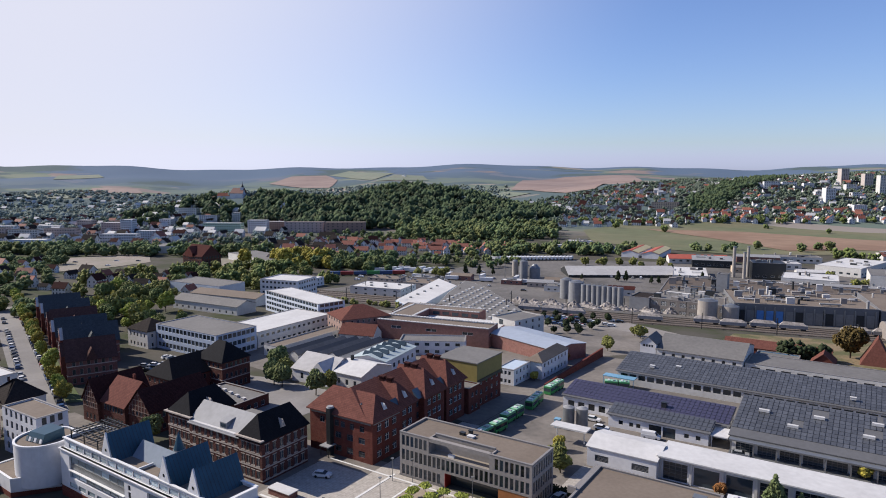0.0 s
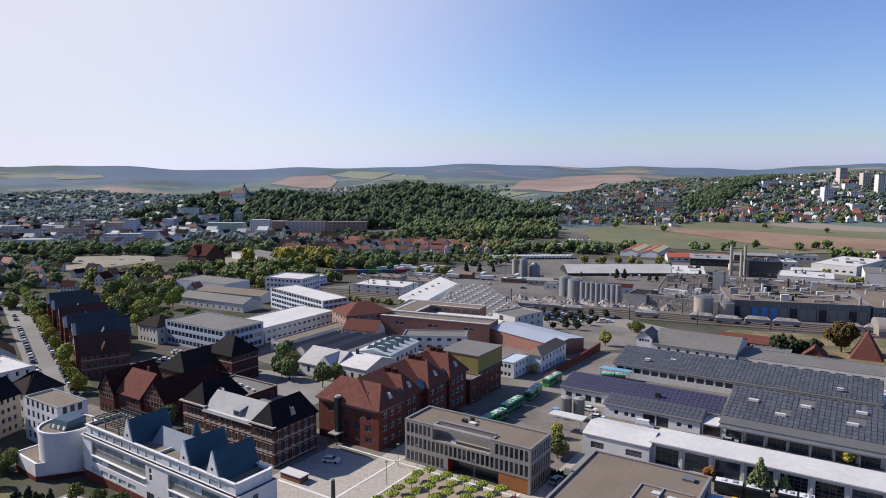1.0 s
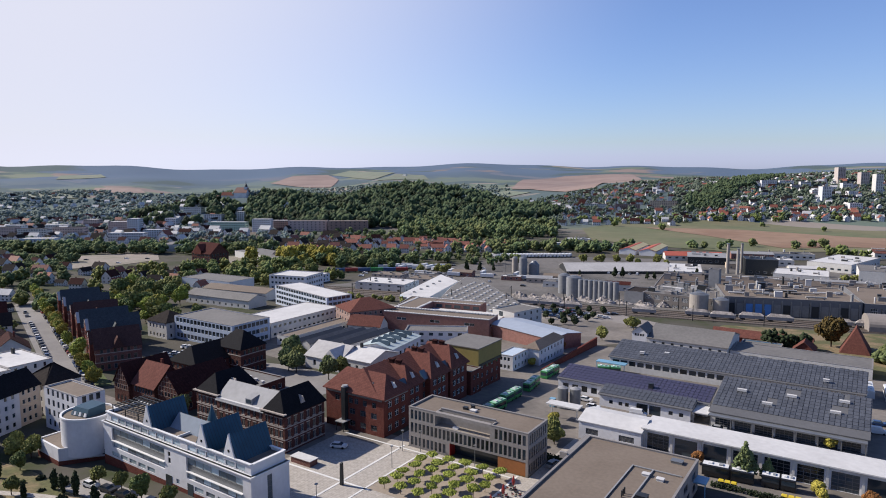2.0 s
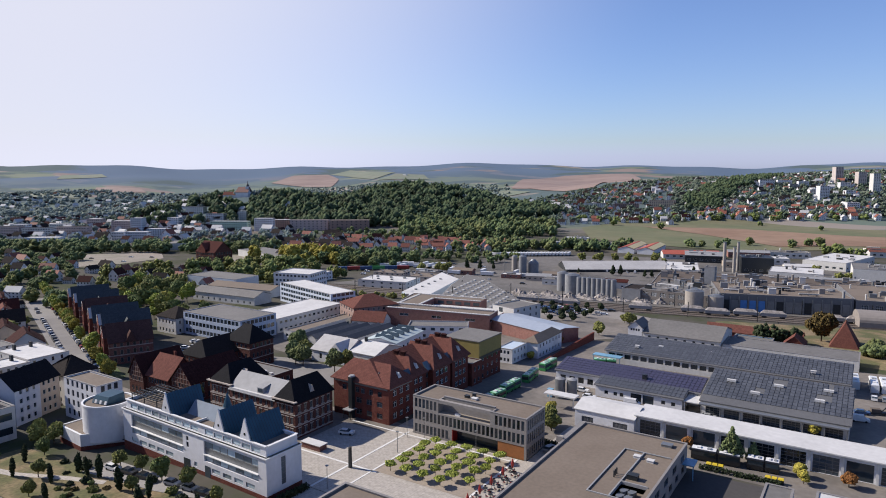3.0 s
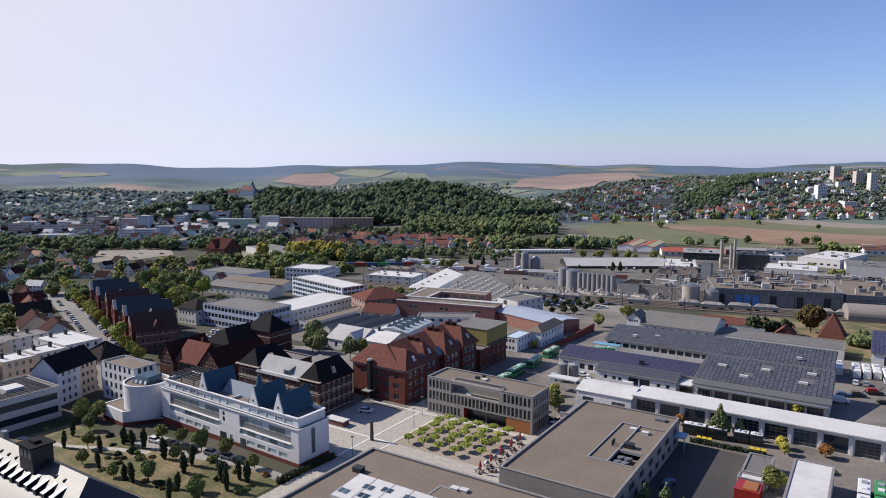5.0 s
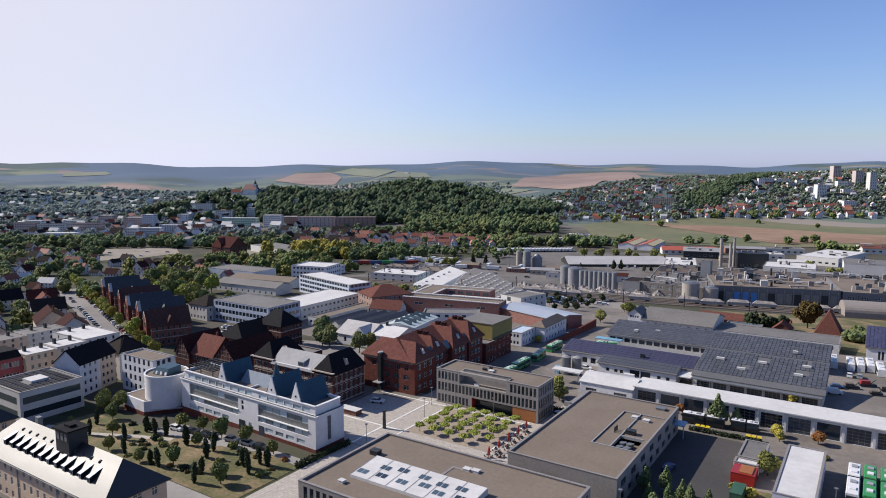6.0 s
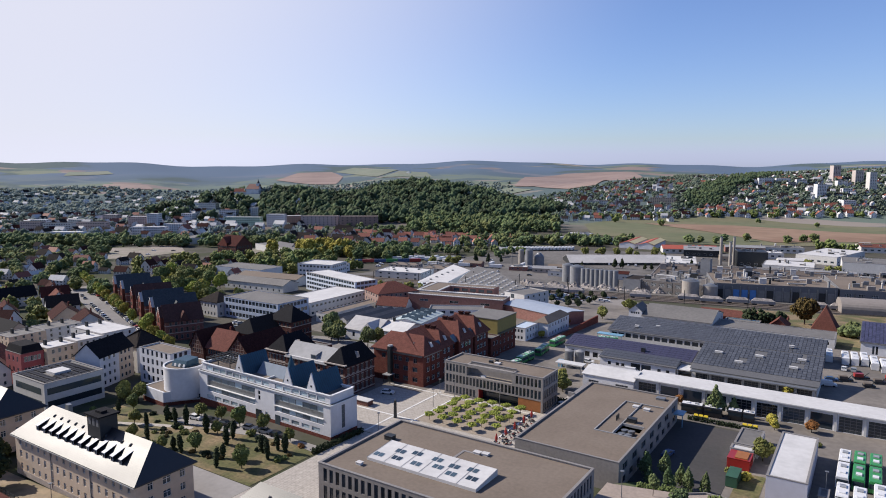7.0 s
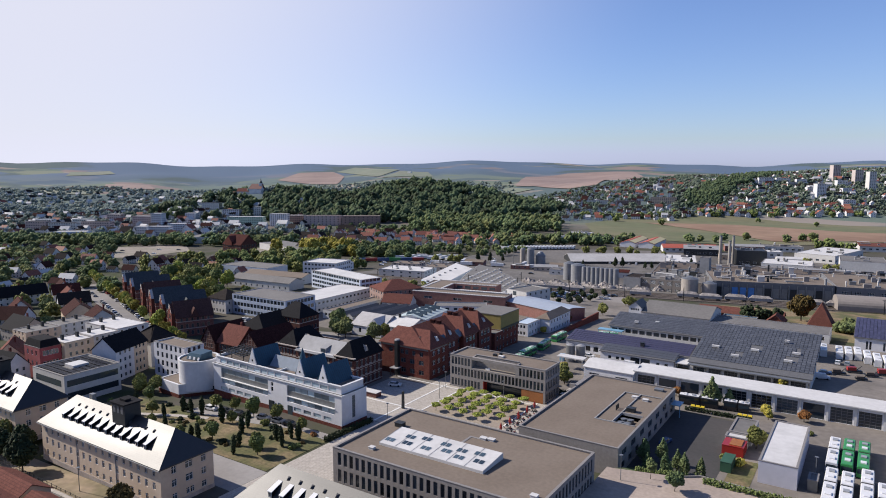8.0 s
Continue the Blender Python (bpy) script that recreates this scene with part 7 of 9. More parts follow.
def silo(x, y, r, h, mat, label, cone=1.2):
    s = thing("silo", label, "silo", x, y, group="silos of the works")
    part("shell", Mesh().tube(0, 0, -1, h, r, r, 28), mat, s)
    part("top", Mesh().tube(0, 0, h, h + cone, r, r * 0.35, 28), GREY_METAL, s)
    R = Mesh()
    for i in range(14):
        a, c = 2 * math.pi * i / 14, 2 * math.pi * (i + 1) / 14
        R.limb((r * 0.96 * math.cos(a), r * 0.96 * math.sin(a), h + 1.0), (r * 0.96 * math.cos(c), r * 0.96 * math.sin(c), h + 1.0), 0.06, 0.06, 4)
    part("railing", R, GREY_METAL, s)


SILO_TAN = material("pale_tan_silo", (0.298, 0.271, 0.244), 0.8, 0.08, 0.6, 0.1)
SILO_GREY = material("grey_silo", (0.205, 0.21, 0.222), 0.7, 0.1, 0.6, 0.1)
silo(-76, 387, 5.2, 11.5, SILO_TAN, "pale tan upright silo beside the tracks")
silo(-64.5, 390, 4.4, 9.0, SILO_TAN, "shorter pale tan silo beside the tracks")
silo(-175, 424, 4.2, 13.0, SILO_GREY, "grey upright metal silo")
silo(-163, 412, 5.0, 13.5, SILO_GREY, "broad grey upright silo")
for i in range(8):
    silo(-155 + i * 3.5, 405 - i * 0.3, 1.9, 13.0, SILO_GREY, "slim grey silo in a bank of eight", 0.4)
silo(-261, 517, 2.6, 13, SILO_TAN, "tall cream-coloured round silo")
silo(-254, 518, 2.6, 13, SILO_TAN, "tall cream-coloured round silo")
silo(-247, 505, 3.4, 15, SILO_GREY, "tall grey silo tower")
silo(-240, 512, 4.6, 9, SILO_GREY, "squat grey silo with domed top", 3.4)
block("silo_tower", "tall grey square silo tower", "building", -83, -76.5, 446, 453, 22, SILO_GREY, GREY_ROOF, floors=1)
block("conveyor_house", "grey conveyor house above the silos", "building", -124, -112, 400, 420, 9, SILO_GREY, GREY_TILE, floors=1)
for x, y, h, r in ((-101, 616, 26, 1.3), (-92.4, 614, 22, 1.2), (-91, 624, 26, 1.1)):
    c = thing("factory_chimney", "slender pale factory chimney", "chimney", x, y, group="factory chimneys")
    part("shaft", Mesh().tube(0, 0, -1, h, r * 1.15, r, 16), SILO_TAN, c)
    part("rim", Mesh().tube(0, 0, h, h + 0.8, r * 1.12, r * 1.12, 16), GREY_METAL, c)
pl = thing("tall_pole", "tall thin steel mast", "mast", -262, 500)
part("shaft", Mesh().tube(0, 0, 0, 15, 0.35, 0.25, 8), GREY_METAL, pl)
M = Mesh()
for i in range(12):
    a, c = math.pi * i / 12, math.pi * (i + 1) / 12
    M.add([(0, -9 * math.cos(a), 3 + 5 * math.sin(a)), (62, -9 * math.cos(a), 3 + 5 * math.sin(a)), (62, -9 * math.cos(c), 3 + 5 * math.sin(c)), (0, -9 * math.cos(c), 3 + 5 * math.sin(c))], [(0, 1, 2, 3)])
M.box(0, 62, -9, 9, -1.5, 3.0)
M.add([(0, -9 * math.cos(math.pi * i / 12), 3 + 5 * math.sin(math.pi * i / 12)) for i in range(13)], [tuple(range(12, -1, -1))])
o = tagged(new("barrel_roofed_hall", M.data("barrel_roofed_hall", material("beige_sheet_roof", (0.224, 0.198, 0.178), 0.7, 0.08))), "beige hall with a rounded roof beside the railway", "building")
o.matrix_world = pose(6, 387, ground(30, 390), 0, 0, 12)
FAR_WORKS = ((-190, 577, 94, 40, 2.6, HALL_GREY, 33), (-133, 597, 28, 54, 5, PALE_ROOF, 14), (-77, 630, 26, 24, 14, DARK_METAL, 16), (-42, 606, 40, 38, 7, PALE_ROOF, 3), (-16, 714, 37, 76, 8, PALE_ROOF, -16), (14, 623, 34, 42, 12, GREY_ROOF, 4),
             (-134, 690, 36, 40, 7, ZINC, 14), (24, 830, 40, 40, 6, TILE_RED, 10), (-118, 548, 34, 16, 6, GREY_ROOF, 12), (-62, 556, 40, 18, 6, PALE_ROOF, 12), (-10, 566, 40, 16, 6, ZINC, 12), (62, 580, 50, 24, 8, GREY_ROOF, 12), (70, 700, 60, 30, 9, PALE_ROOF, 15),
             (-310, 790, 30, 14, 6, PALE_ROOF, 10), (95, 520, 50, 40, 9, GREY_ROOF, 12), (-75, 700, 34, 18, 6, PALE_ROOF, 20), (-70, 760, 50, 20, 6, GREY_ROOF, 20))
for x, y, sx, sy, h, rf, rz in FAR_WORKS:
    # ZINC and HALL_GREY halls: dark walls stand in for shade under open roofs
    k = block("far_works_hall", "low industrial hall with wide sheet roof", "building", x - sx / 2, x + sx / 2, y - sy / 2, y + sy / 2, h, OFFWHITE if rf not in (DARK_METAL, ZINC, HALL_GREY) else DARK_METAL, rf, "gable" if rf in (ZINC, TILE_RED) or sx > 90 else "flat", int(sx / 6), int(sy / 7), 1, 3.0, 1.8, 5.0 if sx > 90 else 2.0, "x", rz=rz, par=0.1, sill=2.0, group="industrial halls beyond the railway")
    roof_plant(k, sx * 0.9, sy * 0.8, h + (1.0 if rf in (ZINC, TILE_RED) else 0), 7 if sx < 90 else 0, 0.6, 1.8)
STRIPE = material("pale_yellow_sheet", (0.46, 0.4, 0.23), 0.8, 0.08)
BRIGHT_RED = material("bright_red_sheet", (0.32, 0.075, 0.05), 0.8, 0.1)
for x in (-222, -200):
    k = block("striped_hall", "long hall with red and pale yellow striped roof", "building", x - 9, x + 9, 706, 770, 5, WHITE, BRIGHT_RED, "gable", rise=2.8, axis="y", floors=1, rz=4, group="striped halls")
    part("roof_stripe", Mesh().add([(9.2, -32.4, 5.1), (2.5, -32.4, 7.35), (2.5, 32.4, 7.35), (9.2, 32.4, 5.1), (9.2, -32.4, 5.5), (2.5, -32.4, 7.75), (2.5, 32.4, 7.75), (9.2, 32.4, 5.5)], [(7, 6, 5, 4), (4, 5, 1, 0), (5, 6, 2, 1), (6, 7, 3, 2), (7, 4, 0, 3)]), STRIPE, k, "pale yellow half of the roof")
block("red_roofed_warehouse", "long warehouse with pale roof and red lower roof", "building", -178, -122, 690, 712, 5, OFFWHITE, BRIGHT_RED, "gable", 8, 3, 1, 3.0, 1.8, 3.2, "x", rz=22, sill=2.0)
block("white_roofed_shed", "long shed with white sheet roof", "building", -327, -300, 726, 740, 6, WHITE, PALE_ROOF, "flat", 5, 3, 1, 3.0, 1.8, rz=32, par=0.1, sill=2.0)
block("grey_roofed_shed", "long shed with grey sheet roof", "building", -288, -244, 726, 744, 6, OFFWHITE, GREY_ROOF, "flat", 8, 3, 1, 3.0, 1.8, rz=50, par=0.1, sill=2.0)
wg = thing("freight_wagon", "grey freight wagon heaped with pale stone", "railway wagon", -60, 372, ground(-60, 372) + 0.3, 12, "freight wagons on the tracks")
part("body", Mesh().box(-6.5, 6.5, -1.4, 1.4, 1.1, 2.6).box(-6.6, 6.6, -1.45, 1.45, 0.9, 1.1), ZINC, wg)
part("load", Mesh().add([(-6.2, -1.2, 2.6), (6.2, -1.2, 2.6), (6.2, 1.2, 2.6), (-6.2, 1.2, 2.6), (-4.6, 0.2, 4.2), (4.4, -0.1, 4.0)], [(0, 1, 5, 4), (1, 2, 5), (2, 3, 4, 5), (3, 0, 4)]), RUBBLE, wg)
for x in (-4.6, 4.6):
    part("bogie", Mesh().box(x - 1.2, x + 1.2, -1.0, 1.0, 0.1, 0.9), DARK_METAL, wg)
for i in (-9, -8, -7, -6, -3, -1, 1, 2, 4, 5):
    x, y = -60 + 13.9 * i * 0.978, 372 + 13.9 * i * 0.208 + (4.5 if i % 3 else 0)
    copy_thing(wg, pose(x, y, ground(x, y) + 0.3, 0, 0, 12))

# sheds, heaps, masts and yard goods among the works
for i, (x, y, w, d, h) in enumerate(((-190, 455, 26, 12, 4.5), (-215, 470, 20, 10, 4), (-205, 492, 30, 9, 4), (-240, 470, 16, 9, 3.5), (-150, 465, 18, 10, 5), (-128, 440, 12, 8, 4), (-300, 440, 24, 10, 4), (-285, 468, 18, 9, 4), 
                                     (-45, 655, 24, 12, 5), (42, 672, 30, 14, 6), (-98, 655, 22, 12, 5), (-100, 740, 40, 18, 6), (62, 640, 30, 16, 7), (100, 660, 40, 24, 8), (90, 590, 36, 22, 7), (110, 720, 50, 30, 8))):
    k = block("works_shed", "low works shed with sheet roof", "building", x - w / 2, x + w / 2, y - d / 2, y + d / 2, h, (OFFWHITE, TRIM, CREAM, BRICK_PALE)[i % 4], (GREY_ROOF, ZINC, GRAVEL_ROOF, PALE_ROOF, TILE_DARKRED)[i % 5], "gable" if i % 3 else "flat", max(2, w // 5), 2, 1, 1.8, 1.2, 1.6, "x", rz=10 + (i * 7) % 12, par=0.1, sill=1.4, group="sheds among the works")
    if i % 3 == 0:
        roof_plant(k, w, d, h, 4, 0.5, 1.2)


def heap(x, y, r, h, mat, seed):
    q = np.random.default_rng(seed)
    M = Mesh()
    rings, n = 6, 18
    pts = [(0, 0, h)]
    for j in range(1, rings + 1):
        for i in range(n):
            a = 2 * math.pi * i / n
            f = j / rings
            pts.append((r * f * math.cos(a) * (1 + 0.16 * q.normal()), 0.6 * r * f * math.sin(a) * (1 + 0.16 * q.normal()), h * (1 - f ** 1.3) * (1 + 0.2 * q.normal()) - (0.8 if j == rings else 0)))
    faces = [(0, 1 + i, 1 + (i + 1) % n) for i in range(n)]
    for j in range(rings - 1):
        for i in range(n):
            p, o = 1 + j * n + i, 1 + j * n + (i + 1) % n
            faces.append((p, p + n, o + n, o))
    o = tagged(new("rubble_heap", M.add(pts, faces).data("rubble_heap", mat)), "pale heap of broken stone in the goods yard", "rubble heap", "heaps in the goods yard")
    o.matrix_world = pose(x, y, ground(x, y), 0, 0, 12)


for i in range(24):
    heap(-196 + 4.6 * i, 377 + 0.95 * i + (i * 7) % 12, 4.5 + (i * 5) % 3, 2.0 + (i * 3) % 4 * 0.6, RUBBLE, i)
mast = thing("catenary_mast", "dark steel catenary mast beside the tracks", "mast", -320, 306, group="catenary masts")
part("post", Mesh().box(-0.18, 0.18, -0.18, 0.18, -0.3, 8.5), DARK_METAL, mast)
part("arm", Mesh().box(-0.08, 0.08, 0, 5.0, 7.2, 7.4).limb((0, 0, 8.4), (0, 4.0, 7.3), 0.06, 0.06, 5), DARK_METAL, mast)
for row in (0, 1):
    for i in range(13):
        x = -310 + 34 * i + 17 * row
        y = 303 + (x + 330) * 0.2 + 43 * row
        copy_thing(mast, pose(x, y, ground(x, y), 0, 0, 12 + 180 * row))


# ---- plants ----
OCT_V = np.array([(1, 0, 0), (-1, 0, 0), (0, 1, 0), (0, -1, 0), (0, 0, 1), (0, 0, -1)], float)
OCT_F = np.array([(0, 2, 4), (2, 1, 4), (1, 3, 4), (3, 0, 4), (2, 0, 5), (1, 2, 5), (3, 1, 5), (0, 3, 5)])


def clump_arrays(rng, centres, sizes):
    """Small uneven leaf clumps, one at each centre."""
    n = len(centres)
    v = OCT_V[None] * (0.65 + 0.7 * rng.random((n, 6, 1))) * sizes[:, None, None]
    v = v + rng.normal(0, 0.18, (n, 6, 3)) * sizes[:, None, None]
    v = v + centres[:, None, :]
    f = OCT_F[None] + 6 * np.arange(n)[:, None, None]
    return v.reshape(-1, 3), f.reshape(-1, 3)


def crown_centres(rng, n, rx, ry, rz, lumps=9, hollow=0.5):
    """Points in an uneven crown, most of them near its outside, gathered round several boughs."""
    d = rng.normal(size=(n, 3))
    d /= np.linalg.norm(d, axis=1)[:, None]
    b = rng.normal(size=(lumps, 3))
    b /= np.linalg.norm(b, axis=1)[:, None]
    near = (d @ b.T).max(1)
    r = (hollow + (1 - hollow) * rng.random(n) ** 0.6) * (0.55 + 0.55 * near ** 3)
    return d * r[:, None] * np.array([rx, ry, rz])


def mesh_from(name, v, f, mat):
    me = bpy.data.meshes.new(name)
    me.from_pydata(v.tolist(), [], f.tolist())
    me.materials.append(mat)
    return me


def make_tree(name, label, x, y, leaf, h=8.0, r=3.0, squash=1.0, bare=0.32, n=420, size=0.42, seed=1, trunk=0.16, group="", conical=False, z=None):
    rng = np.random.default_rng(seed)
    t = thing(name, label, "tree", x, y, z, group=group)
    M = Mesh()
    zb = h * bare
    rz = (h - zb) / 2 * squash
    zc = h - rz
    M.limb((0, 0, -0.2), (0.1, 0.05, zb), trunk, trunk * 0.75, 8).limb((0.1, 0.05, zb), (0.0, 0.1, zc + rz * 0.4), trunk * 0.75, trunk * 0.25)
    for k in range(4):
        a = k * 1.57 + seed
        M.limb((0.08, 0.05, zb + 0.15 * k), (0.55 * r * math.cos(a), 0.55 * r * math.sin(a), zc + 0.2 * rz), trunk * 0.5, trunk * 0.15, 5)
    part("trunk", M, BARK, t)
    c = crown_centres(rng, n, r, r, rz)
    if conical:
        k = (c[:, 2] + rz) / (2 * rz)
        c[:, :2] *= (1.25 * (1 - k) + 0.12)[:, None]
    c[:, 2] += zc
    v, f = clump_arrays(rng, c, size * (0.6 + 0.8 * rng.random(n)))
    ob = new("crown", mesh_from("crown", v, f, LEAF[leaf]))
    ob.parent = t
    return t


def make_bush(label, x, y, leaf, r=1.2, h=1.4, n=120, seed=1, size=0.3, name="bush"):
    rng = np.random.default_rng(seed)
    c = crown_centres(rng, n, r, r, h / 2)
    c[:, 2] += h * 0.45
    v, f = clump_arrays(rng, c, size * (0.6 + 0.8 * rng.random(n)))
    ob = tagged(new(name, mesh_from(name, v, f, LEAF[leaf])), label, "bush")
    ob.matrix_world = pose(x, y, ground(x, y))
    return ob


def spread(proto, places, rnd, lo=0.85, hi=1.15):
    """Copies of a thing at places, each turned and sized a little otherwise; the first place is the thing's own."""
    for x, y in places[1:]:
        s = rnd.uniform(lo, hi)
        copy_thing(proto, pose(x, y, ground(x, y), 0, 0, rnd.uniform(0, 360)) @ Matrix.Diagonal((s, s, s * rnd.uniform(0.9, 1.1), 1)))


rnd = random.Random(11)
grid = [(-81.6 + 4.75 * i + (0.9 if j % 2 else 0), 98.9 + 3.65 * j) for j in range(6) for i in range(5) if not (i == 4 and j == 0)]
spread(make_tree("plaza_tree", "small lime-green tree with flat clipped crown on the square", *grid[0], "lime", 2.3, 1.6, 0.42, 0.4, 300, 0.22, 3, 0.07, "rows of small trees on the square"), grid, rnd, 0.9, 1.08)
CYPRESS = ((-146.6, 59.6), (-142.5, 59.4), (-138.8, 60.4), (-146.2, 52.9), (-137.3, 47.3), (-124.8, 46.4), (-121.7, 46.3), (-127.5, 58.5), (-116.0, 55.9), (-117.8, 59.5), (-158.7, 50.3), (-165.5, 56.2),
           (-104.4, 57.5), (-110.1, 50.1), (-100.4, 55.6), (-102.3, 60.7), (-99.7, 60.9), (-107.2, 45.8))
spread(make_tree("columnar_yew", "slim dark columnar evergreen on the park lawn", *CYPRESS[0], "dark", 5.2, 0.72, 1.0, 0.02, 320, 0.24, 4, 0.1, "columnar evergreens in the park"), CYPRESS, rnd)
for leaf, seed, places, h, r, lab in (
        ("green", 21, ((-123.4, 66.4), (-101.7, 48.7), (-119.3, 48.9), (-165.7, 61.0)), 6.0, 2.2, "round green park tree with dense crown"),
        ("olive", 22, ((-131.7, 66.8), (-139.5, 66.0), (-114.3, 67.0), (-152.2, 53.1), (-105.6, 51.6)), 4.6, 1.6, "young olive-green tree beside the parking court"),
        ("olive", 23, ((-103.9, 66.6), (-124.6, 59.8), (-143.1, 46.6), (-128.7, 46.0)), 3.8, 1.4, "young thin-leaved tree on the lawn"),
        ("olive", 24, ((-175.9, 64.0), (-179.0, 65.7), (-171.5, 66.5)), 5.6, 2.3, "broad green tree beside the grey building"),
        ("dark", 25, ((-157.0, 13.6), (-143.5, 13.0), (-209, 13), (-152.5, 17.0)), 8.0, 3.0, "dark green street tree in front of the barracks"),
        ("olive", 36, ((-161.5, 16.2), (-165.0, 13.4)), 9.0, 2.8, "olive street tree in front of the barracks"),
        ("brown", 26, ((-103.5, 13.6),), 6.0, 3.0, "brown-leaved tree at the barracks corner"),
        ("wood", 27, ((-181.1, 164.8), (-170.8, 159.7), (-189.2, 175.1), (-162.0, 104.0), (-175, 160), (-153, 158)), 8.5, 3.2, "tall dark olive tree between the brick houses"),
        ("olive", 28, ((-178.5, 169), (-150.5, 163)), 7.5, 3.0, "yellow-green tree between the works"),
        ("rust", 29, ((-196.8, 161.5), (-193.1, 161.0), (-25.5, 151.5), (10.6, 148.5), (-101, 246)), 3.6, 1.6, "small tree with rust-red autumn leaves"),
        ("yellow", 30, ((0.7, 148.5), (-65.3, 156.0), (1.9, 145.0), (1.3, 180.0), (-98.8, 212), (-98.9, 222), (-98.9, 232)), 3.4, 1.5, "small tree with yellowing leaves"),
        ("olive", 31, ((-62.0, 146.0), (-59.5, 143.0), (2.2, 121.5), (-93.2, 273.2), (-89.9, 308.9), (-94.3, 314.2)), 6.2, 2.8, "olive-green tree with loose crown"),
        ("brown", 33, ((-5.9, 322.6),), 13.0, 6.4, "large round tree with olive-brown autumn crown"),
        ("rust", 34, ((-44.5, 74.5),), 4.0, 1.6, "small tree beside the lecture building")):
    spread(make_tree("tree", lab, *places[0], leaf, h, r, 1.0, 0.22, 760, 0.105 * r + 0.06, seed, 0.05 * r + 0.05), places, rnd)
make_tree("tree", "small olive tree on the raised walk", -6.5, 74.2, "wood", 4.2, 1.9, 1.0, 0.25, 420, 0.26, 35, 0.09, z=6.0)
make_tree("tree", "young olive tree on the raised walk", -12.2, 77.0, "wood", 4.4, 1.3, 1.0, 0.45, 300, 0.22, 36, 0.07, z=6.0)
spread(make_tree("conifer", "tall loose conifer in front of the bus garage", -14.2, 148.6, "wood", 9.0, 3.0, 1.0, 0.1, 620, 0.34, 41, 0.16, conical=True), ((-14.2, 148.6), (-9.4, 149.6)), rnd, 0.6, 0.7)
BANK = ((-15.5, 99.5), (-19.5, 97.5), (-11.2, 96.0), (-17.5, 93.5), (-13.0, 92.0), (-9.0, 93.2), (-5.5, 94.0), (-20.0, 101.0))
spread(make_tree("pine", "young loose pine on the planted bank", *BANK[0], "wood", 6.4, 2.0, 1.0, 0.08, 420, 0.2, 42, 0.1, "pines on the bank", True), BANK, rnd, 0.65, 1.1)
AV = [(-219.0 - 7.9 * i * 0.932, 109.8 + 7.9 * i * 0.366) for i in range(31)]
AV = [p for i, p in enumerate(AV) if i > 17 or i in (0, 1, 3, 5, 6, 9, 12, 13, 14, 15, 16)]
spread(make_tree("avenue_tree", "yellowing lime tree in the avenue row", *AV[0], "yellow", 7.4, 2.9, 1.0, 0.2, 620, 0.32, 51, 0.13, "trees along the avenue"), AV[::2], rnd, 0.7, 1.2)
spread(make_tree("avenue_tree", "light green lime tree in the avenue row", *AV[1], "lime", 7.6, 2.9, 1.0, 0.2, 620, 0.32, 52, 0.13, "trees along the avenue"), AV[1::2], rnd, 0.7, 1.25)
GARDEN = []
while len(GARDEN) < 30:
    x, y = rnd.uniform(-420, -222), rnd.uniform(20, 160)
    if 90 - 0.39 * (x + 213) - 9 > y and all((x - h[0]) ** 2 + (y - h[1]) ** 2 > 130 for h in HOUSES) and not (x > -256 and 40 < y < 94) and all((x - a) ** 2 + (y - b) ** 2 > 30 for a, b in GARDEN):
        GARDEN.append((x, y))
spread(make_tree("garden_tree", "broad dark green garden tree between the town houses", *GARDEN[0], "wood", 7.5, 3.2, 1.0, 0.18, 400, 0.44, 81, 0.16, "garden trees"), GARDEN[::2], rnd, 0.6, 1.15)
spread(make_tree("garden_tree", "olive garden tree between the town houses", *GARDEN[1], "olive", 6.5, 2.8, 1.0, 0.18, 400, 0.4, 82, 0.14, "garden trees"), GARDEN[1::2], rnd, 0.6, 1.15)
COPSE = {"olive": [], "green": [], "yellow": [], "lime": []}
for cx, cy, sx, sy, k in ((-330, 196, 22, 7, 26), (-292, 188, 10, 5, 8), (-385, 232, 20, 10, 18), (-352, 214, 16, 8, 14)):
    for _ in range(k):
        COPSE[rnd.choice(("olive", "lime", "green", "yellow", "olive"))].append((cx + rnd.gauss(0, sx), cy + rnd.gauss(0, sy)))
for q, (leaf, places) in enumerate(COPSE.items()):
    spread(make_tree("copse_tree", f"tall {'lime-green' if leaf == 'lime' else leaf} tree in the copse behind the avenue houses", *places[0], leaf, 10.5, 4.4, 1.0, 0.14, 480, 0.6, 91 + q, 0.22, "copse behind the avenue"), places, rnd, 0.6, 1.1)
CARPARK_TREES = ((-157, 320), (-154, 324), (-151, 334), (-147, 342), (-139, 326), (-138, 311), (-128, 296), (-129, 313), (-123, 300), (-132, 327), (-133, 344), (-125, 327), (-123, 313), (-117, 300), (-117, 317), (-127, 346), (-118, 328), (-118, 345), (-138, 289), (-137, 292), (-142, 287), (-166, 322))
spread(make_tree("car_park_tree", "small round dark tree in the car park", *CARPARK_TREES[0], "dark", 3.8, 1.5, 1.0, 0.2, 220, 0.5, 61, 0.1, "trees in the car park"), CARPARK_TREES, rnd)
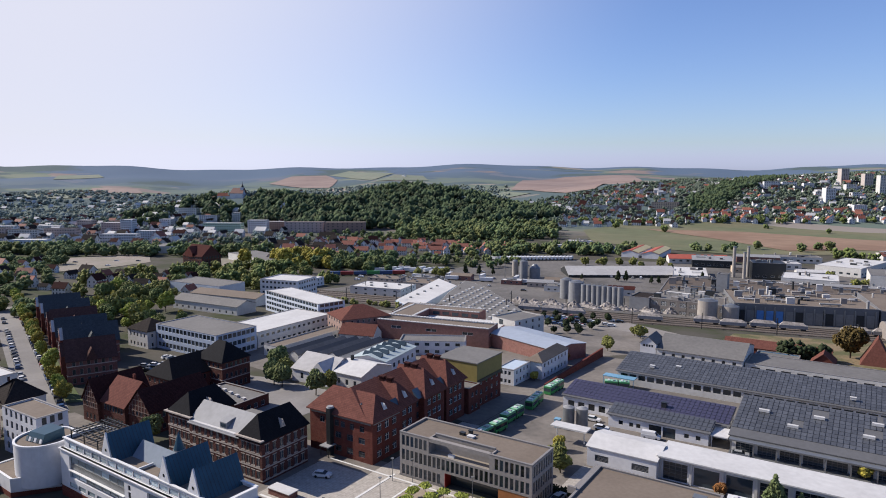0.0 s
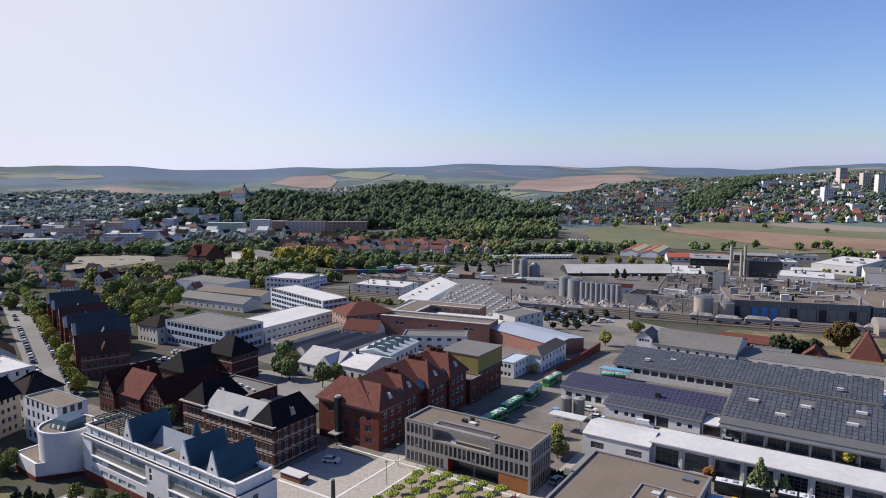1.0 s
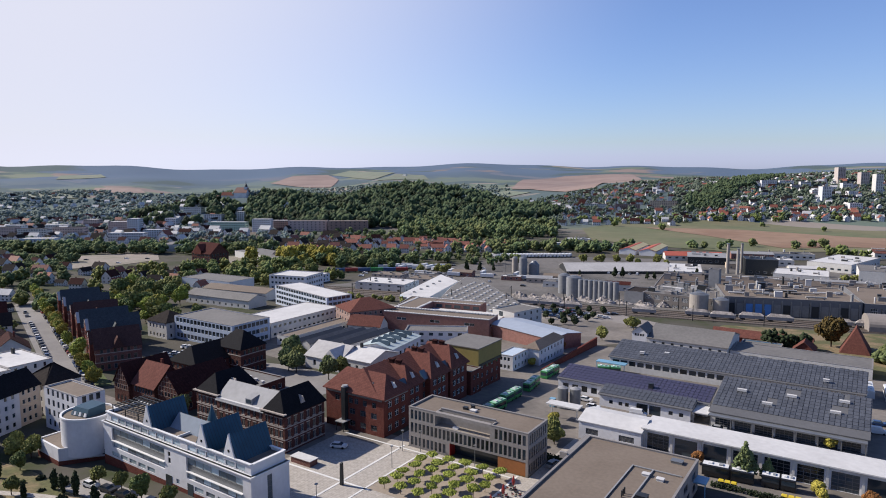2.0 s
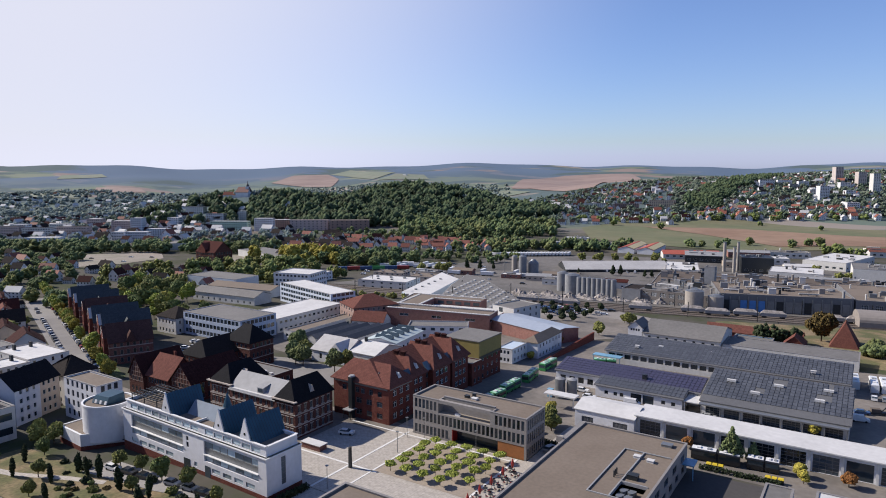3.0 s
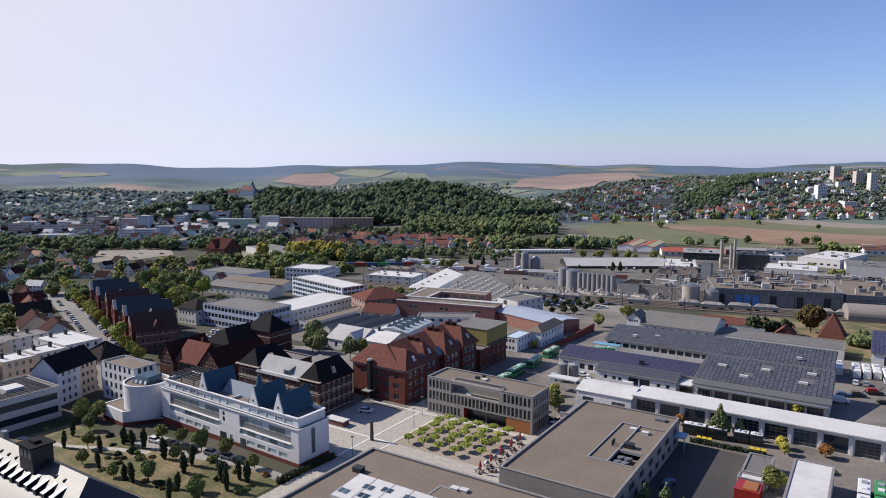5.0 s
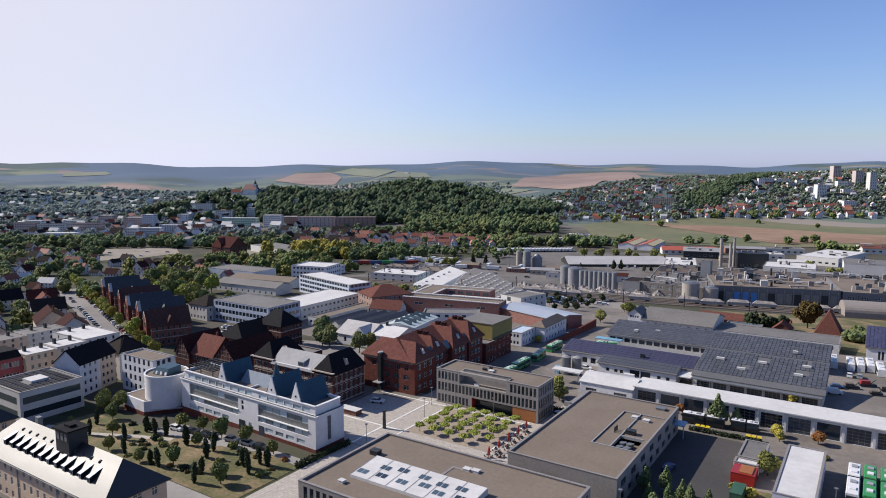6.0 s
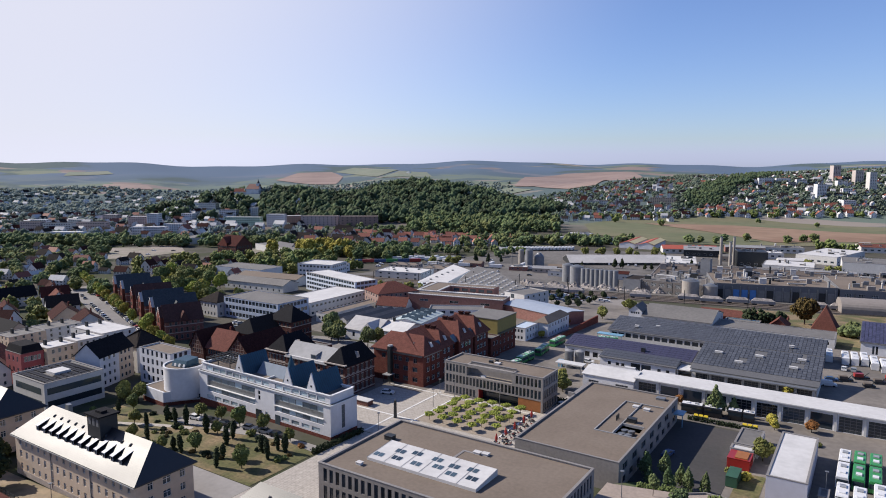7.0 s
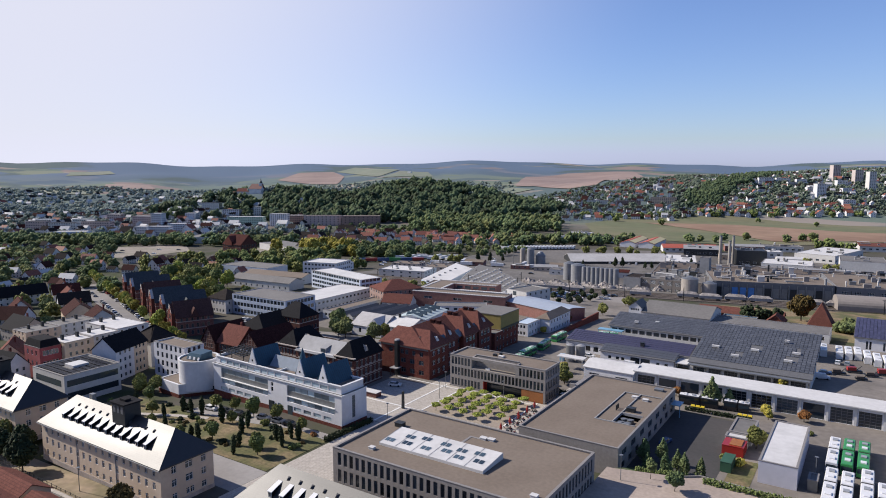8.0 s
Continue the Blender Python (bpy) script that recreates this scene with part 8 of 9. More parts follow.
for k, (x, y, leaf, r, h) in enumerate(((-132.5, 55.3, "olive", 1.2, 1.3), (-138.7, 57.1, "dark", 1.3, 1.5), (-140.8, 54.4, "dark", 0.8, 0.9), (-155.7, 61.0, "dark", 1.0, 1.0), (-124.9, 65.0, "dark", 1.4, 1.6), (-147.4, 61.8, "dark", 1.6, 2.0), (-176.7, 54.5, "green", 1.0, 1.0),
                                        (-115.6, 63.8, "olive", 1.4, 1.6), (-97.3, 56.2, "green", 1.3, 1.3), (-115.0, 48.8, "dark", 1.1, 1.1), (-98.7, 65.6, "rust", 0.9, 0.8), (-111.0, 62.5, "dark", 1.5, 1.5), (-62.0, 139.5, "olive", 1.4, 1.6), (-3.0, 110.0, "olive", 1.4, 1.6),
                                        (0.5, 108.5, "yellow", 1.5, 1.8), (12.5, 139.2, "olive", 1.2, 1.0))):
    make_bush("rounded garden shrub on the lawn" if y < 70 else "loose shrub beside the yard", x, y, leaf, r, h, 120, k)

for k in range(26):
    x = rnd.uniform(-165, -97)
    y = rnd.uniform(45.5, 58.5 if x < -125 else 63)
    make_bush("small loose shrub on the dry lawn", x, y, rnd.choice(("dark", "olive", "green", "brown")), rnd.uniform(0.4, 0.9), rnd.uniform(0.4, 1.0), 50, 200 + k)


def hedge(name, label, p, q, w, h, leaf, seed, z=0.0):
    rng = np.random.default_rng(seed)
    p, q = np.array(p, float), np.array(q, float)
    L = np.linalg.norm(q - p)
    e = (q - p) / L
    s = np.array([-e[1], e[0]])
    n = int(L * w * h * 22)
    a, b, c = rng.random(n) * L, (rng.random(n) - 0.5) * w, rng.random(n) * h
    xy = p + a[:, None] * e + b[:, None] * s
    v, f = clump_arrays(rng, np.column_stack([xy, land(xy[:, 0], xy[:, 1]) + c + z]), 0.22 * (0.7 + 0.6 * rng.random(n)))
    return tagged(new(name, mesh_from(name, v, f, LEAF[leaf])), label, "hedge")


hedge("hedge", "clipped dark green hedge beside the white building", (-93.4, 64.0), (-92.0, 82.0), 1.6, 1.3, "dark", 71)
hedge("hedge", "loose green hedge along the yard fence", (-2.5, 81.6), (40, 81.2), 1.6, 1.1, "green", 72, 5.9)
hedge("bank_shrubs", "loose green shrubs along the top of the bank", (-16.5, 80.6), (-6.0, 83.2), 1.8, 1.1, "green", 75, 5.0)
hedge("hedge", "dark hedge below the office building", (-58, 133.8), (-46, 133.6), 2.0, 1.2, "dark", 73)
hedge("hedge", "green hedge behind the canteen yard", (-20, 140.6), (-2, 141.2), 1.2, 1.1, "dark", 74)


def wood(name, label, places, leaf, h, r, per, seed, lean=1.0, fine=0.36):
    """Many trees too far off to be told apart, as one thing; each is a ring of leaf clumps over its foot."""
    rng = np.random.default_rng(seed)
    P = np.array(places, float)
    n = len(P)
    s = 0.7 + 0.6 * rng.random(n)
    d = rng.normal(size=(n, per, 3))
    d /= np.linalg.norm(d, axis=2)[:, :, None]
    rad = 0.35 + 0.65 * rng.random((n, per, 1)) ** 0.7
    c = d * rad * np.stack([r * s, r * s, 0.46 * h * s * lean], -1)[:, None, :]
    c[:, :, 2] += (0.56 * h * s)[:, None]
    base = np.column_stack([P, land(P[:, 0], P[:, 1])])
    c += base[:, None, :]
    size = (r * fine * s)[:, None] * (0.6 + 0.8 * rng.random((n, per)))
    v, f = clump_arrays(rng, c.reshape(-1, 3), size.ravel())
    me = mesh_from(name, v, f, LEAF[leaf])
    me.polygons.foreach_set("use_smooth", [True] * len(me.polygons))
    return tagged(new(name, me), label, "woodland", kind="stuff")


# ---- vehicles and street furniture ----
def make_car(paint, label, x, y, rz, van=False):
    c = thing("van" if van else "car", label, "van" if van else "car", x, y, ground(x, y) + 0.06, rz, "parked vehicles")
    L, W = (2.55, 0.95) if van else (2.15, 0.88)
    prof = [(-L, 0.35), (L, 0.35), (L, 0.75), (L - 0.1, 0.95), (1.1, 1.0), (-L + 0.05, 1.0)] if not van else [(-L, 0.35), (L, 0.35), (L, 0.9), (L - 0.7, 1.15), (L - 0.9, 1.2), (-L, 1.2)]
    n = len(prof)
    M = Mesh().add([(a, -W, z) for a, z in prof] + [(a, W, z) for a, z in prof], [tuple(range(n)), tuple(range(2 * n - 1, n - 1, -1))] + [(i, i + n, (i + 1) % n + n, (i + 1) % n) for i in range(n)])
    part("body", M, PAINT[paint], c)
    cab = [(-1.9, 1.0), (1.05, 1.0), (0.35, 1.45), (-1.4, 1.46)] if not van else [(-2.5, 1.2), (1.65, 1.2), (1.1, 2.05), (-2.45, 2.1)]
    v = [(a, -W * (0.95 if i < 2 else 0.78), z) for i, (a, z) in enumerate(cab)] + [(a, W * (0.95 if i < 2 else 0.78), z) for i, (a, z) in enumerate(cab)]
    part("glazing" if not van else "cabin", Mesh().add(v, [(0, 1, 2, 3), (7, 6, 5, 4), (1, 5, 6, 2), (3, 7, 4, 0)]), GLASS if not van else PAINT[paint], c)
    zt = cab[2][1]
    part("roof", Mesh().add([(cab[2][0], -W * 0.79, zt), (cab[2][0], W * 0.79, zt), (cab[3][0], W * 0.79, zt + 0.02), (cab[3][0], -W * 0.79, zt + 0.02)], [(0, 1, 2, 3)]), PAINT[paint], c)
    if van:
        part("windscreen", Mesh().add([(1.68, -W * 0.85, 1.25), (1.68, W * 0.85, 1.25), (1.2, W * 0.72, 1.98), (1.2, -W * 0.72, 1.98)], [(0, 1, 2, 3)]), GLASS, c)
    for a in (-L * 0.62, L * 0.62):
        for s in (-W, W):
            w = Mesh()
            ring = [(a + 0.32 * math.cos(i * 0.628), 0.32 + 0.32 * math.sin(i * 0.628)) for i in range(10)]
            o = 0.03 if s > 0 else -0.03
            w.add([(px, s - 6 * o, pz) for px, pz in ring] + [(px, s + o, pz) for px, pz in ring], [tuple(range(10)), tuple(range(19, 9, -1))] + [(i, (i + 1) % 10, (i + 1) % 10 + 10, i + 10) for i in range(10)])
            part("wheel", w, RUBBER, c)
    return c


CARS = {k: make_car(k, k + " parked passenger car", x, y, rz) for k, x, y, rz in (("white", -140, 64.5, 5), ("black", -128, 65.2, 8), ("silver", -119, 66.2, 8), ("red", -57.5, 171, 10), ("blue", -52, 128, 80))}
VAN = make_car("white", "white delivery van standing in the yard", -48, 178.0, 5, True)


def park(kind, x, y, rz):
    return copy_thing(VAN if kind == "van" else CARS[kind], pose(x, y, ground(x, y) + 0.06, 0, 0, rz))


rnd = random.Random(21)
KINDS = ("white", "black", "silver", "black", "silver", "red", "blue", "white", "black")
for side, turn in ((5.6, 158.5), (-4.4, 158.5)):
    for i in range(30):
        if rnd.random() < 0.12:
            continue
        x0, y0 = -214 - 6.3 * i * 0.932, 101.5 + 6.3 * i * 0.366
        park(rnd.choice(KINDS), x0 + side * 0.366 * 0.8, y0 + side * 0.932 * 0.8, turn + rnd.uniform(-3, 3))
for x, y, rz, k in ((-105.5, 110.5, 20, "white"), (-134, 65.0, 5, "black"), (-109, 67.0, 8, "black"), (-113.5, 66.8, 8, "silver"), (-54.5, 130.5, 85, "silver"), (-61.5, 176.8, 5, "white"), (-25.5, 178.4, 8, "silver"), (11.5, 201, 10, "van"), (12, 209, 10, "blue"),
                    (-18.2, 112, 80, "blue"), (-190, 96, 0, "black"), (-186, 97, 8, "silver"), (-236, 150, 30, "silver"), (-234, 153, 30, "white"), (-232, 156, 30, "silver"), (-229, 147, 30, "black"), (-227, 151, 30, "silver"), (-241, 163, 80, "white"), (-238, 163, 80, "silver"),
                    (-75, 140, 90, "black"), (-66, 182.5, 0, "white"), (15, 228, 90, "white"), (18, 228, 90, "silver")):
    park(k, x, y, rz)
for i in range(46):
    x, y = -150 + rnd.uniform(0, 40), 306 + rnd.uniform(0, 42)
    if y > 299 + (x + 150) * 0.64 + 4 and y < 350:
        park(rnd.choice(KINDS), x, y, 18 + rnd.choice((0, 90)))
for i in range(4):
    x, y = -590 + rnd.uniform(-70, 30), 372 + rnd.uniform(-40, 30)
    park(rnd.choice(("white", "silver", "black", "blue")), x, y, 30)
for i in range(40):
    x, y = -345 + rnd.uniform(-40, 60), 425 + rnd.uniform(-25, 40)
    park(rnd.choice(("white", "silver", "black", "white")), x, y, 20)


def make_bus(body, roof, label, x, y, rz, joint=True):
    b = thing("articulated_bus" if joint else "bus", label, "bus", x, y, ground(x, y) + 0.05, rz, "parked buses")
    for s0, s1, nm in ((-9.0, 0.4, "rear_section"), (1.2, 9.0, "front_section")) if joint else ((-6.0, 6.0, "section"),):
        M = Mesh()
        prof = [(-1.25, 0.35), (1.25, 0.35), (1.25, 2.6), (1.1, 2.9), (-1.1, 2.9), (-1.25, 2.6)]
        M.add([(s0, a, z) for a, z in prof] + [(s1, a, z) for a, z in prof], [(5, 4, 3, 2, 1, 0), tuple(range(6, 12))] + [(i, (i + 1) % 6, (i + 1) % 6 + 6, i + 6) for i in range(6)])
        k = part(nm, M, PAINT[body], b)
        part("window_band", Mesh().box(s0 + 0.3, s1 - 0.3, -1.28, 1.28, 1.35, 2.35), GLASS, k, "dark side windows")
        part("roof_panel", Mesh().box(s0 + 0.2, s1 - 0.2, -1.08, 1.08, 2.9, 2.98), PAINT[roof], k)
        for q in (0.3, 0.7):
            m = s0 + (s1 - s0) * q
            part("roof_hatch", Mesh().box(m - 0.7, m + 0.7, -0.6, 0.6, 2.98, 3.25), PAINT["white"] if q < 0.5 else PAINT["silver"], k)
        part("windscreen", Mesh().box(s1 - 0.05, s1 + 0.04, -1.1, 1.1, 1.1, 2.5) if nm != "rear_section" else Mesh().box(s0 - 0.04, s0 + 0.05, -1.1, 1.1, 1.3, 2.4), GLASS, k)
        for q in (0.2, 0.8):
            m = s0 + (s1 - s0) * q
            part("axle", Mesh().box(m - 0.45, m + 0.45, -1.27, 1.27, -0.02, 0.75), RUBBER, k)
    if joint:
        part("bellows", Mesh().box(0.4, 1.2, -1.15, 1.15, 0.6, 2.8), RUBBER, b)
    return b


green = make_bus("green", "mint", "green articulated city bus with pale roof at the kerb", -85.4, 155.2, 84)
green.matrix_world = green.matrix_world @ Matrix.Scale(0.76, 4, (1, 0, 0))
for x, y, a in ((-86.4, 170.3, 88), (-86.6, 186.0, 96), (-87.6, 203.4, 88)):
    copy_thing(green, pose(x, y, ground(x, y) + 0.05, 0, 0, a) @ Matrix.Scale(0.76, 4, (1, 0, 0)))
pale = make_bus("green", "green", "green articulated bus in the yard", 22.2, 124.6, 90)
copy_thing(pale, pose(25.4, 124.9, 0.05, 0, 0, 90))
white = make_bus("white", "white", "white articulated bus in the yard", 19.1, 124.0, 90)
for x, y in ((19.5, 103.2), (22.7, 102.8), (26.4, 106.5), (29.6, 100.4), (32, 126), (35.2, 126), (38.4, 126)):
    copy_thing(white if x != 35.2 else pale, pose(x, y, 0.05, 0, 0, 90))
dark = make_bus("black", "white", "black bus with white roof before the garage", -17.5, 146.4, 4)
dark.matrix_world = dark.matrix_world @ Matrix.Scale(0.62, 4, (1, 0, 0))
for x, y in ((-7.0, 147.6),):
    copy_thing(dark, pose(x, y, 0.05, 0, 0, 4) @ Matrix.Scale(0.62, 4, (1, 0, 0)))
short = make_bus("white", "white", "white city bus parked in a row", 14.7, 243, 94, False)
for x, y in ((17.8, 243.5), (20.9, 245), (24.2, 240), (27.4, 237), (30.6, 234.5), (34, 233), (37.3, 232), (9.2, 244)):
    copy_thing(short, pose(x, y, ground(x, y) + 0.05, 0, 0, 94))
copy_thing(green, pose(-71, 218.5, ground(-71, 218.5) + 0.05, 0, 0, 20) @ Matrix.Scale(0.6, 4, (1, 0, 0)))
tagged(new("bus_shelter", Mesh().box(-77, -66, 221, 224.5, 0.6, 0.9).box(-76.8, -76.6, 221.2, 221.4, -3.2, 0.6).box(-66.4, -66.2, 221.2, 221.4, -3.2, 0.6).data("bus_shelter", PAINT["pale_blue"])), "pale blue roofed shelter beside the hall", "shelter")


def container(name, label, x0, x1, y0, y1, h, mat, cat="container"):
    t = thing(name, label, cat, (x0 + x1) / 2, (y0 + y1) / 2)
    w, d = (x1 - x0) / 2, (y1 - y0) / 2
    M = Mesh().box(-w, w, -d, d, 0.15, h)
    k = int(2 * d / 0.6)
    for i in range(k):
        y = -d + 2 * d * (i + 0.5) / k
        M.box(-w - 0.05, w + 0.05, y - 0.12, y + 0.12, 0.3, h - 0.15)
    part("body", M, mat, t)
    part("lid", Mesh().box(-w - 0.06, w + 0.06, -d - 0.06, d + 0.06, h, h + 0.1), mat, t)
    part("skid", Mesh().box(-w * 0.8, w * 0.8, -d * 0.95, d * 0.95, 0.02, 0.15), DARK_METAL, t)
    return t


rt = container("red_skip_truck", "bright red ribbed skip container with orange load", -4.6, 0.4, 113.0, 118.4, 2.6, PAINT["red"])
part("load", Mesh().box(-0.9, 1.9, -2.2, 2.2, 2.7, 2.95), WOOD_PANEL, rt)
container("green_container", "dark green ribbed container", -3.0, -0.6, 102.5, 108.4, 2.5, material("container_green", (0.03, 0.085, 0.05), 0.6, 0.15))
block("grey_flat_shed", "low grey shed with flat bitumen roof", "shed", -4.7, 0.9, 122.2, 134.0, 3.0, OFFWHITE, GREY_ROOF, "flat", floors=1, par=0.1)
block("pale_sheet_shed", "low shed with pale sheet roof", "shed", -5.0, 0.3, 118.8, 122.0, 2.8, OFFWHITE, PALE_ROOF, "flat", floors=1, par=0.05)
block("grey_cabin", "small grey site cabin", "cabin", 15.2, 17.2, 103.0, 107.4, 2.6, GREY_METAL, GREY_ROOF, "flat", floors=1, par=0.05)


def bin_row(x, y, rz=3.0):
    for i in range(3):
        t = thing("yellow_bin", "yellow lidded waste container", "waste bin", x + i * 1.35, y + i * 0.06, 0.05, rz, "yellow waste bins")
        part("bin_body", Mesh().box(-0.6, 0.6, -0.5, 0.5, 0.05, 1.0), DARK_METAL, t)
        part("lid", Mesh().add([(-0.63, -0.53, 1.0), (0.63, -0.53, 1.0), (0.63, 0.53, 1.0), (-0.63, 0.53, 1.0), (-0.5, -0.35, 1.25), (0.5, -0.35, 1.25), (0.5, 0.4, 1.3), (-0.5, 0.4, 1.3)], [(4, 5, 6, 7), (0, 1, 5, 4), (1, 2, 6, 5), (2, 3, 7, 6), (3, 0, 4, 7)]), PAINT["yellow"], t)


bin_row(-18.2, 142.2)
bin_row(-5.2, 142.0)


def parasol(x, y):
    t = thing("closed_parasol", "closed red parasol beside the cafe tables", "parasol", x, y, group="closed red parasols")
    part("pole", Mesh().tube(0, 0, 0, 3.4, 0.05, 0.05, 8), GREY_METAL, t)
    part("canopy", Mesh().tube(0, 0, 1.2, 2.2, 0.16, 0.42, 10).tube(0, 0, 2.2, 3.5, 0.42, 0.05, 10), PAINT["red"], t, "folded red cloth canopy")
    part("base", Mesh().tube(0, 0, 0, 0.15, 0.5, 0.45, 12), DARK_METAL, t)
    return t


para = parasol(-56.9, 93.6)
for y in (98.6, 103.8, 109.4, 114.2):
    copy_thing(para, pose(-56.8, y, ground(-56.8, y)))


def cafe_set(x, y):
    t = thing("cafe_table", "dark round cafe table", "table", x, y, group="cafe tables")
    part("tabletop", Mesh().tube(0, 0, 0.7, 0.75, 0.55, 0.55, 14), DARK_METAL, t)
    part("leg", Mesh().tube(0, 0, 0.02, 0.7, 0.06, 0.06, 6).tube(0, 0, 0, 0.04, 0.3, 0.3, 10), DARK_METAL, t)
    c = thing("cafe_chair", "dark cafe chair with red seat", "chair", x + 0.9, y, group="cafe chairs")
    part("seat", Mesh().box(-0.24, 0.24, -0.24, 0.24, 0.42, 0.47), PAINT["red"], c)
    part("backrest", Mesh().box(0.2, 0.25, -0.24, 0.24, 0.5, 0.88), DARK_METAL, c)
    for a in (-0.21, 0.21):
        for e in (-0.21, 0.21):
            part("leg", Mesh().box(a - 0.02, a + 0.02, e - 0.02, e + 0.02, 0, 0.42), DARK_METAL, c)
    return t, c


tab, chair = cafe_set(-56.0, 95.8)
for i in range(11):
    x, y = -57.6 + (i % 2) * 2.4, 94.5 + i * 2.0
    copy_thing(tab, pose(x, y, ground(x, y) + 0.06))
    for a in (0, 120, 240):
        copy_thing(chair, pose(x + 0.9 * math.cos(radians(a)), y + 0.9 * math.sin(radians(a)), ground(x, y) + 0.06, 0, 0, a))


def street_lamp(x, y, h=5.5):
    t = thing("street_lamp", "slim grey post lamp on the square", "street lamp", x, y, group="post lamps")
    part("post", Mesh().tube(0, 0, 0, h, 0.09, 0.06, 8), GREY_METAL, t)
    part("head", Mesh().tube(0, 0, h, h + 0.12, 0.4, 0.4, 12), GREY_METAL, t)
    return t


lamp = street_lamp(-90.3, 117.7)
for x, y in ((-86.2, 119.8), (-70.0, 119.6), (-86.6, 108.4), (-88, 84), (-71.5, 66), (16.3, 110), (-120, 14), (-145, 13)):
    copy_thing(lamp, pose(x, y, ground(x, y)))
copy_thing(lamp, pose(-17.3, 73.0, WALK_TOP))
st = thing("stone_column", "slender dark standing column on the square", "sculpture", -90.9, 95.2)
part("shaft", Mesh().add([(-0.35, -0.35, 0), (0.35, -0.35, 0), (0.35, 0.35, 0), (-0.35, 0.35, 0), (-0.28, -0.28, 5.2), (0.28, -0.28, 5.2), (0.28, 0.28, 5.4), (-0.28, 0.28, 5.4)], [(4, 5, 6, 7), (0, 1, 5, 4), (1, 2, 6, 5), (2, 3, 7, 6), (3, 0, 4, 7)]), DARK_METAL, st)
fb = thing("garden_fence", "low dark iron fence along the verge", "fence", -130, 12.0)
part("rail", Mesh().box(-32, 32, -0.03, 0.03, 0.9, 0.96).box(-32, 32, -0.03, 0.03, 0.3, 0.36), DARK_METAL, fb)
for i in range(33):
    part("post", Mesh().box(-32 + 2 * i - 0.05, -32 + 2 * i + 0.05, -0.05, 0.05, 0, 1.1), DARK_METAL, fb)
for k, (x0, x1) in enumerate(((-142, -131), (-130.5, -116.5))):
    block("red_tiled_house", "small house with red pantile roof at the street", "house", x0, x1, -7.5, 1.2, 4.2, CREAM, TILE_RED, "gable", 4, 2, 1, 1.0, 1.3, 2.6, "x", chimney=1)
for x, y, s in ((20.5, 217, 1.0), (26, 214, 0.8), (16, 211, 0.9), (23, 207, 0.7), (30, 219, 1.1)):
    t = thing("machine", "dark rusty municipal machine parts in the yard", "machine", x, y, rz=20 * s)
    part("frame", Mesh().box(-2.6 * s, 2.6 * s, -0.9, 0.9, 0.5, 1.0), DARK_METAL, t)
    part("tank", Mesh().box(-2.2 * s, 0.6, -0.8, 0.8, 1.0, 2.2 * s), PAINT["red"] if s > 0.9 else BALLAST, t)
    part("arm", Mesh().limb((0.8, 0, 1.0), (2.6 * s, 0.2, 2.6), 0.15, 0.1), DARK_METAL, t)

bs = thing("bin_shelter", "low brown brick bin shelter with pale flat roof", "shelter", -106.5, 99.0)
part("wall", Mesh().box(-3.2, 3.2, -1.3, 1.3, -0.2, 1.5), BRICK_MID, bs)
part("roof", Mesh().box(-3.4, 3.4, -1.5, 1.5, 1.5, 1.65), PALE_ROOF, bs)


# ---- fields and woods ----
patch("meadow", [(-387, 1001), (-362, 1178), (-206, 1245), (-19, 1189), (190, 1230), (230, 1060), (170, 900), (-12, 866), (-118, 791), (-200, 800), (-310, 836)], 0.5, MEADOW, "green meadow in the valley", 30)
patch("ploughed_field", [(-308, 1068), (-172, 1101), (-20, 1058), (150, 1060), (140, 950), (-14, 912), (-84, 859), (-188, 969)], 0.9, PLOUGHED, "brown ploughed field in the valley", 30)
for nm, pts, mat, lab in (
        ("ploughed_field", [(-1089, 2118), (-988, 2070), (-723, 1733), (-634, 1713), (-851, 2872), (-1096, 3541), (-1399, 3342), (-1448, 2935)], FAR_PLOUGHED, "wide red-brown ploughed field beyond the valley"),
        ("ploughed_field", [(-2449, 2244), (-2072, 2090), (-1915, 2079), (-2309, 2573), (-2637, 2845), (-2682, 2623)], FAR_PLOUGHED, "red-brown ploughed field on the far slope"),
        ("stubble_field", [(-1651, 1704), (-1491, 1714), (-1547, 1840), (-1838, 2011)], STUBBLE, "tan stubble field behind the hill"),
        ("pasture", [(-956, 1804), (-927, 1942), (-1064, 2050), (-1110, 1900)], PASTURE, "green pasture in the side valley"),
        ("pasture", [(-1941, 2413), (-1855, 2727), (-2062, 2978), (-2172, 2870)], PASTURE, "pale green pasture on the far slope"),
        ("ploughed_field", [(-2397, 1338), (-2449, 1587), (-2634, 1682), (-2789, 1573)], FAR_PLOUGHED, "far reddish ploughed field"),
        ("pasture", [(-2174, 929), (-2118, 1152), (-2330, 1211), (-2722, 1169)], PASTURE, "far olive pasture"),
        ("pasture", [(-3345, 1696), (-3365, 1964), (-3528, 2030), (-3533, 1821)], PASTURE, "narrow pasture high on the far slope"),
        ("pasture", [(-2624, 2854), (-2023, 2493), (-2243, 2964), (-2829, 3263)], PASTURE, "broad green pasture behind the hill")):
    patch(nm, pts, 2.0, mat, lab, 45)
rng = np.random.default_rng(3)


def cast(n, u0, u1, a0, a1):
    """Points spread over a sector: distance u ahead, v = a * u to the right."""
    u = np.sqrt(rng.random(n) * (u1 ** 2 - u0 ** 2) + u0 ** 2)
    a = a0 + (a1 - a0) * rng.random(n)
    x, y = uv(u - 64, a * u - 12)
    return np.column_stack([x, y])


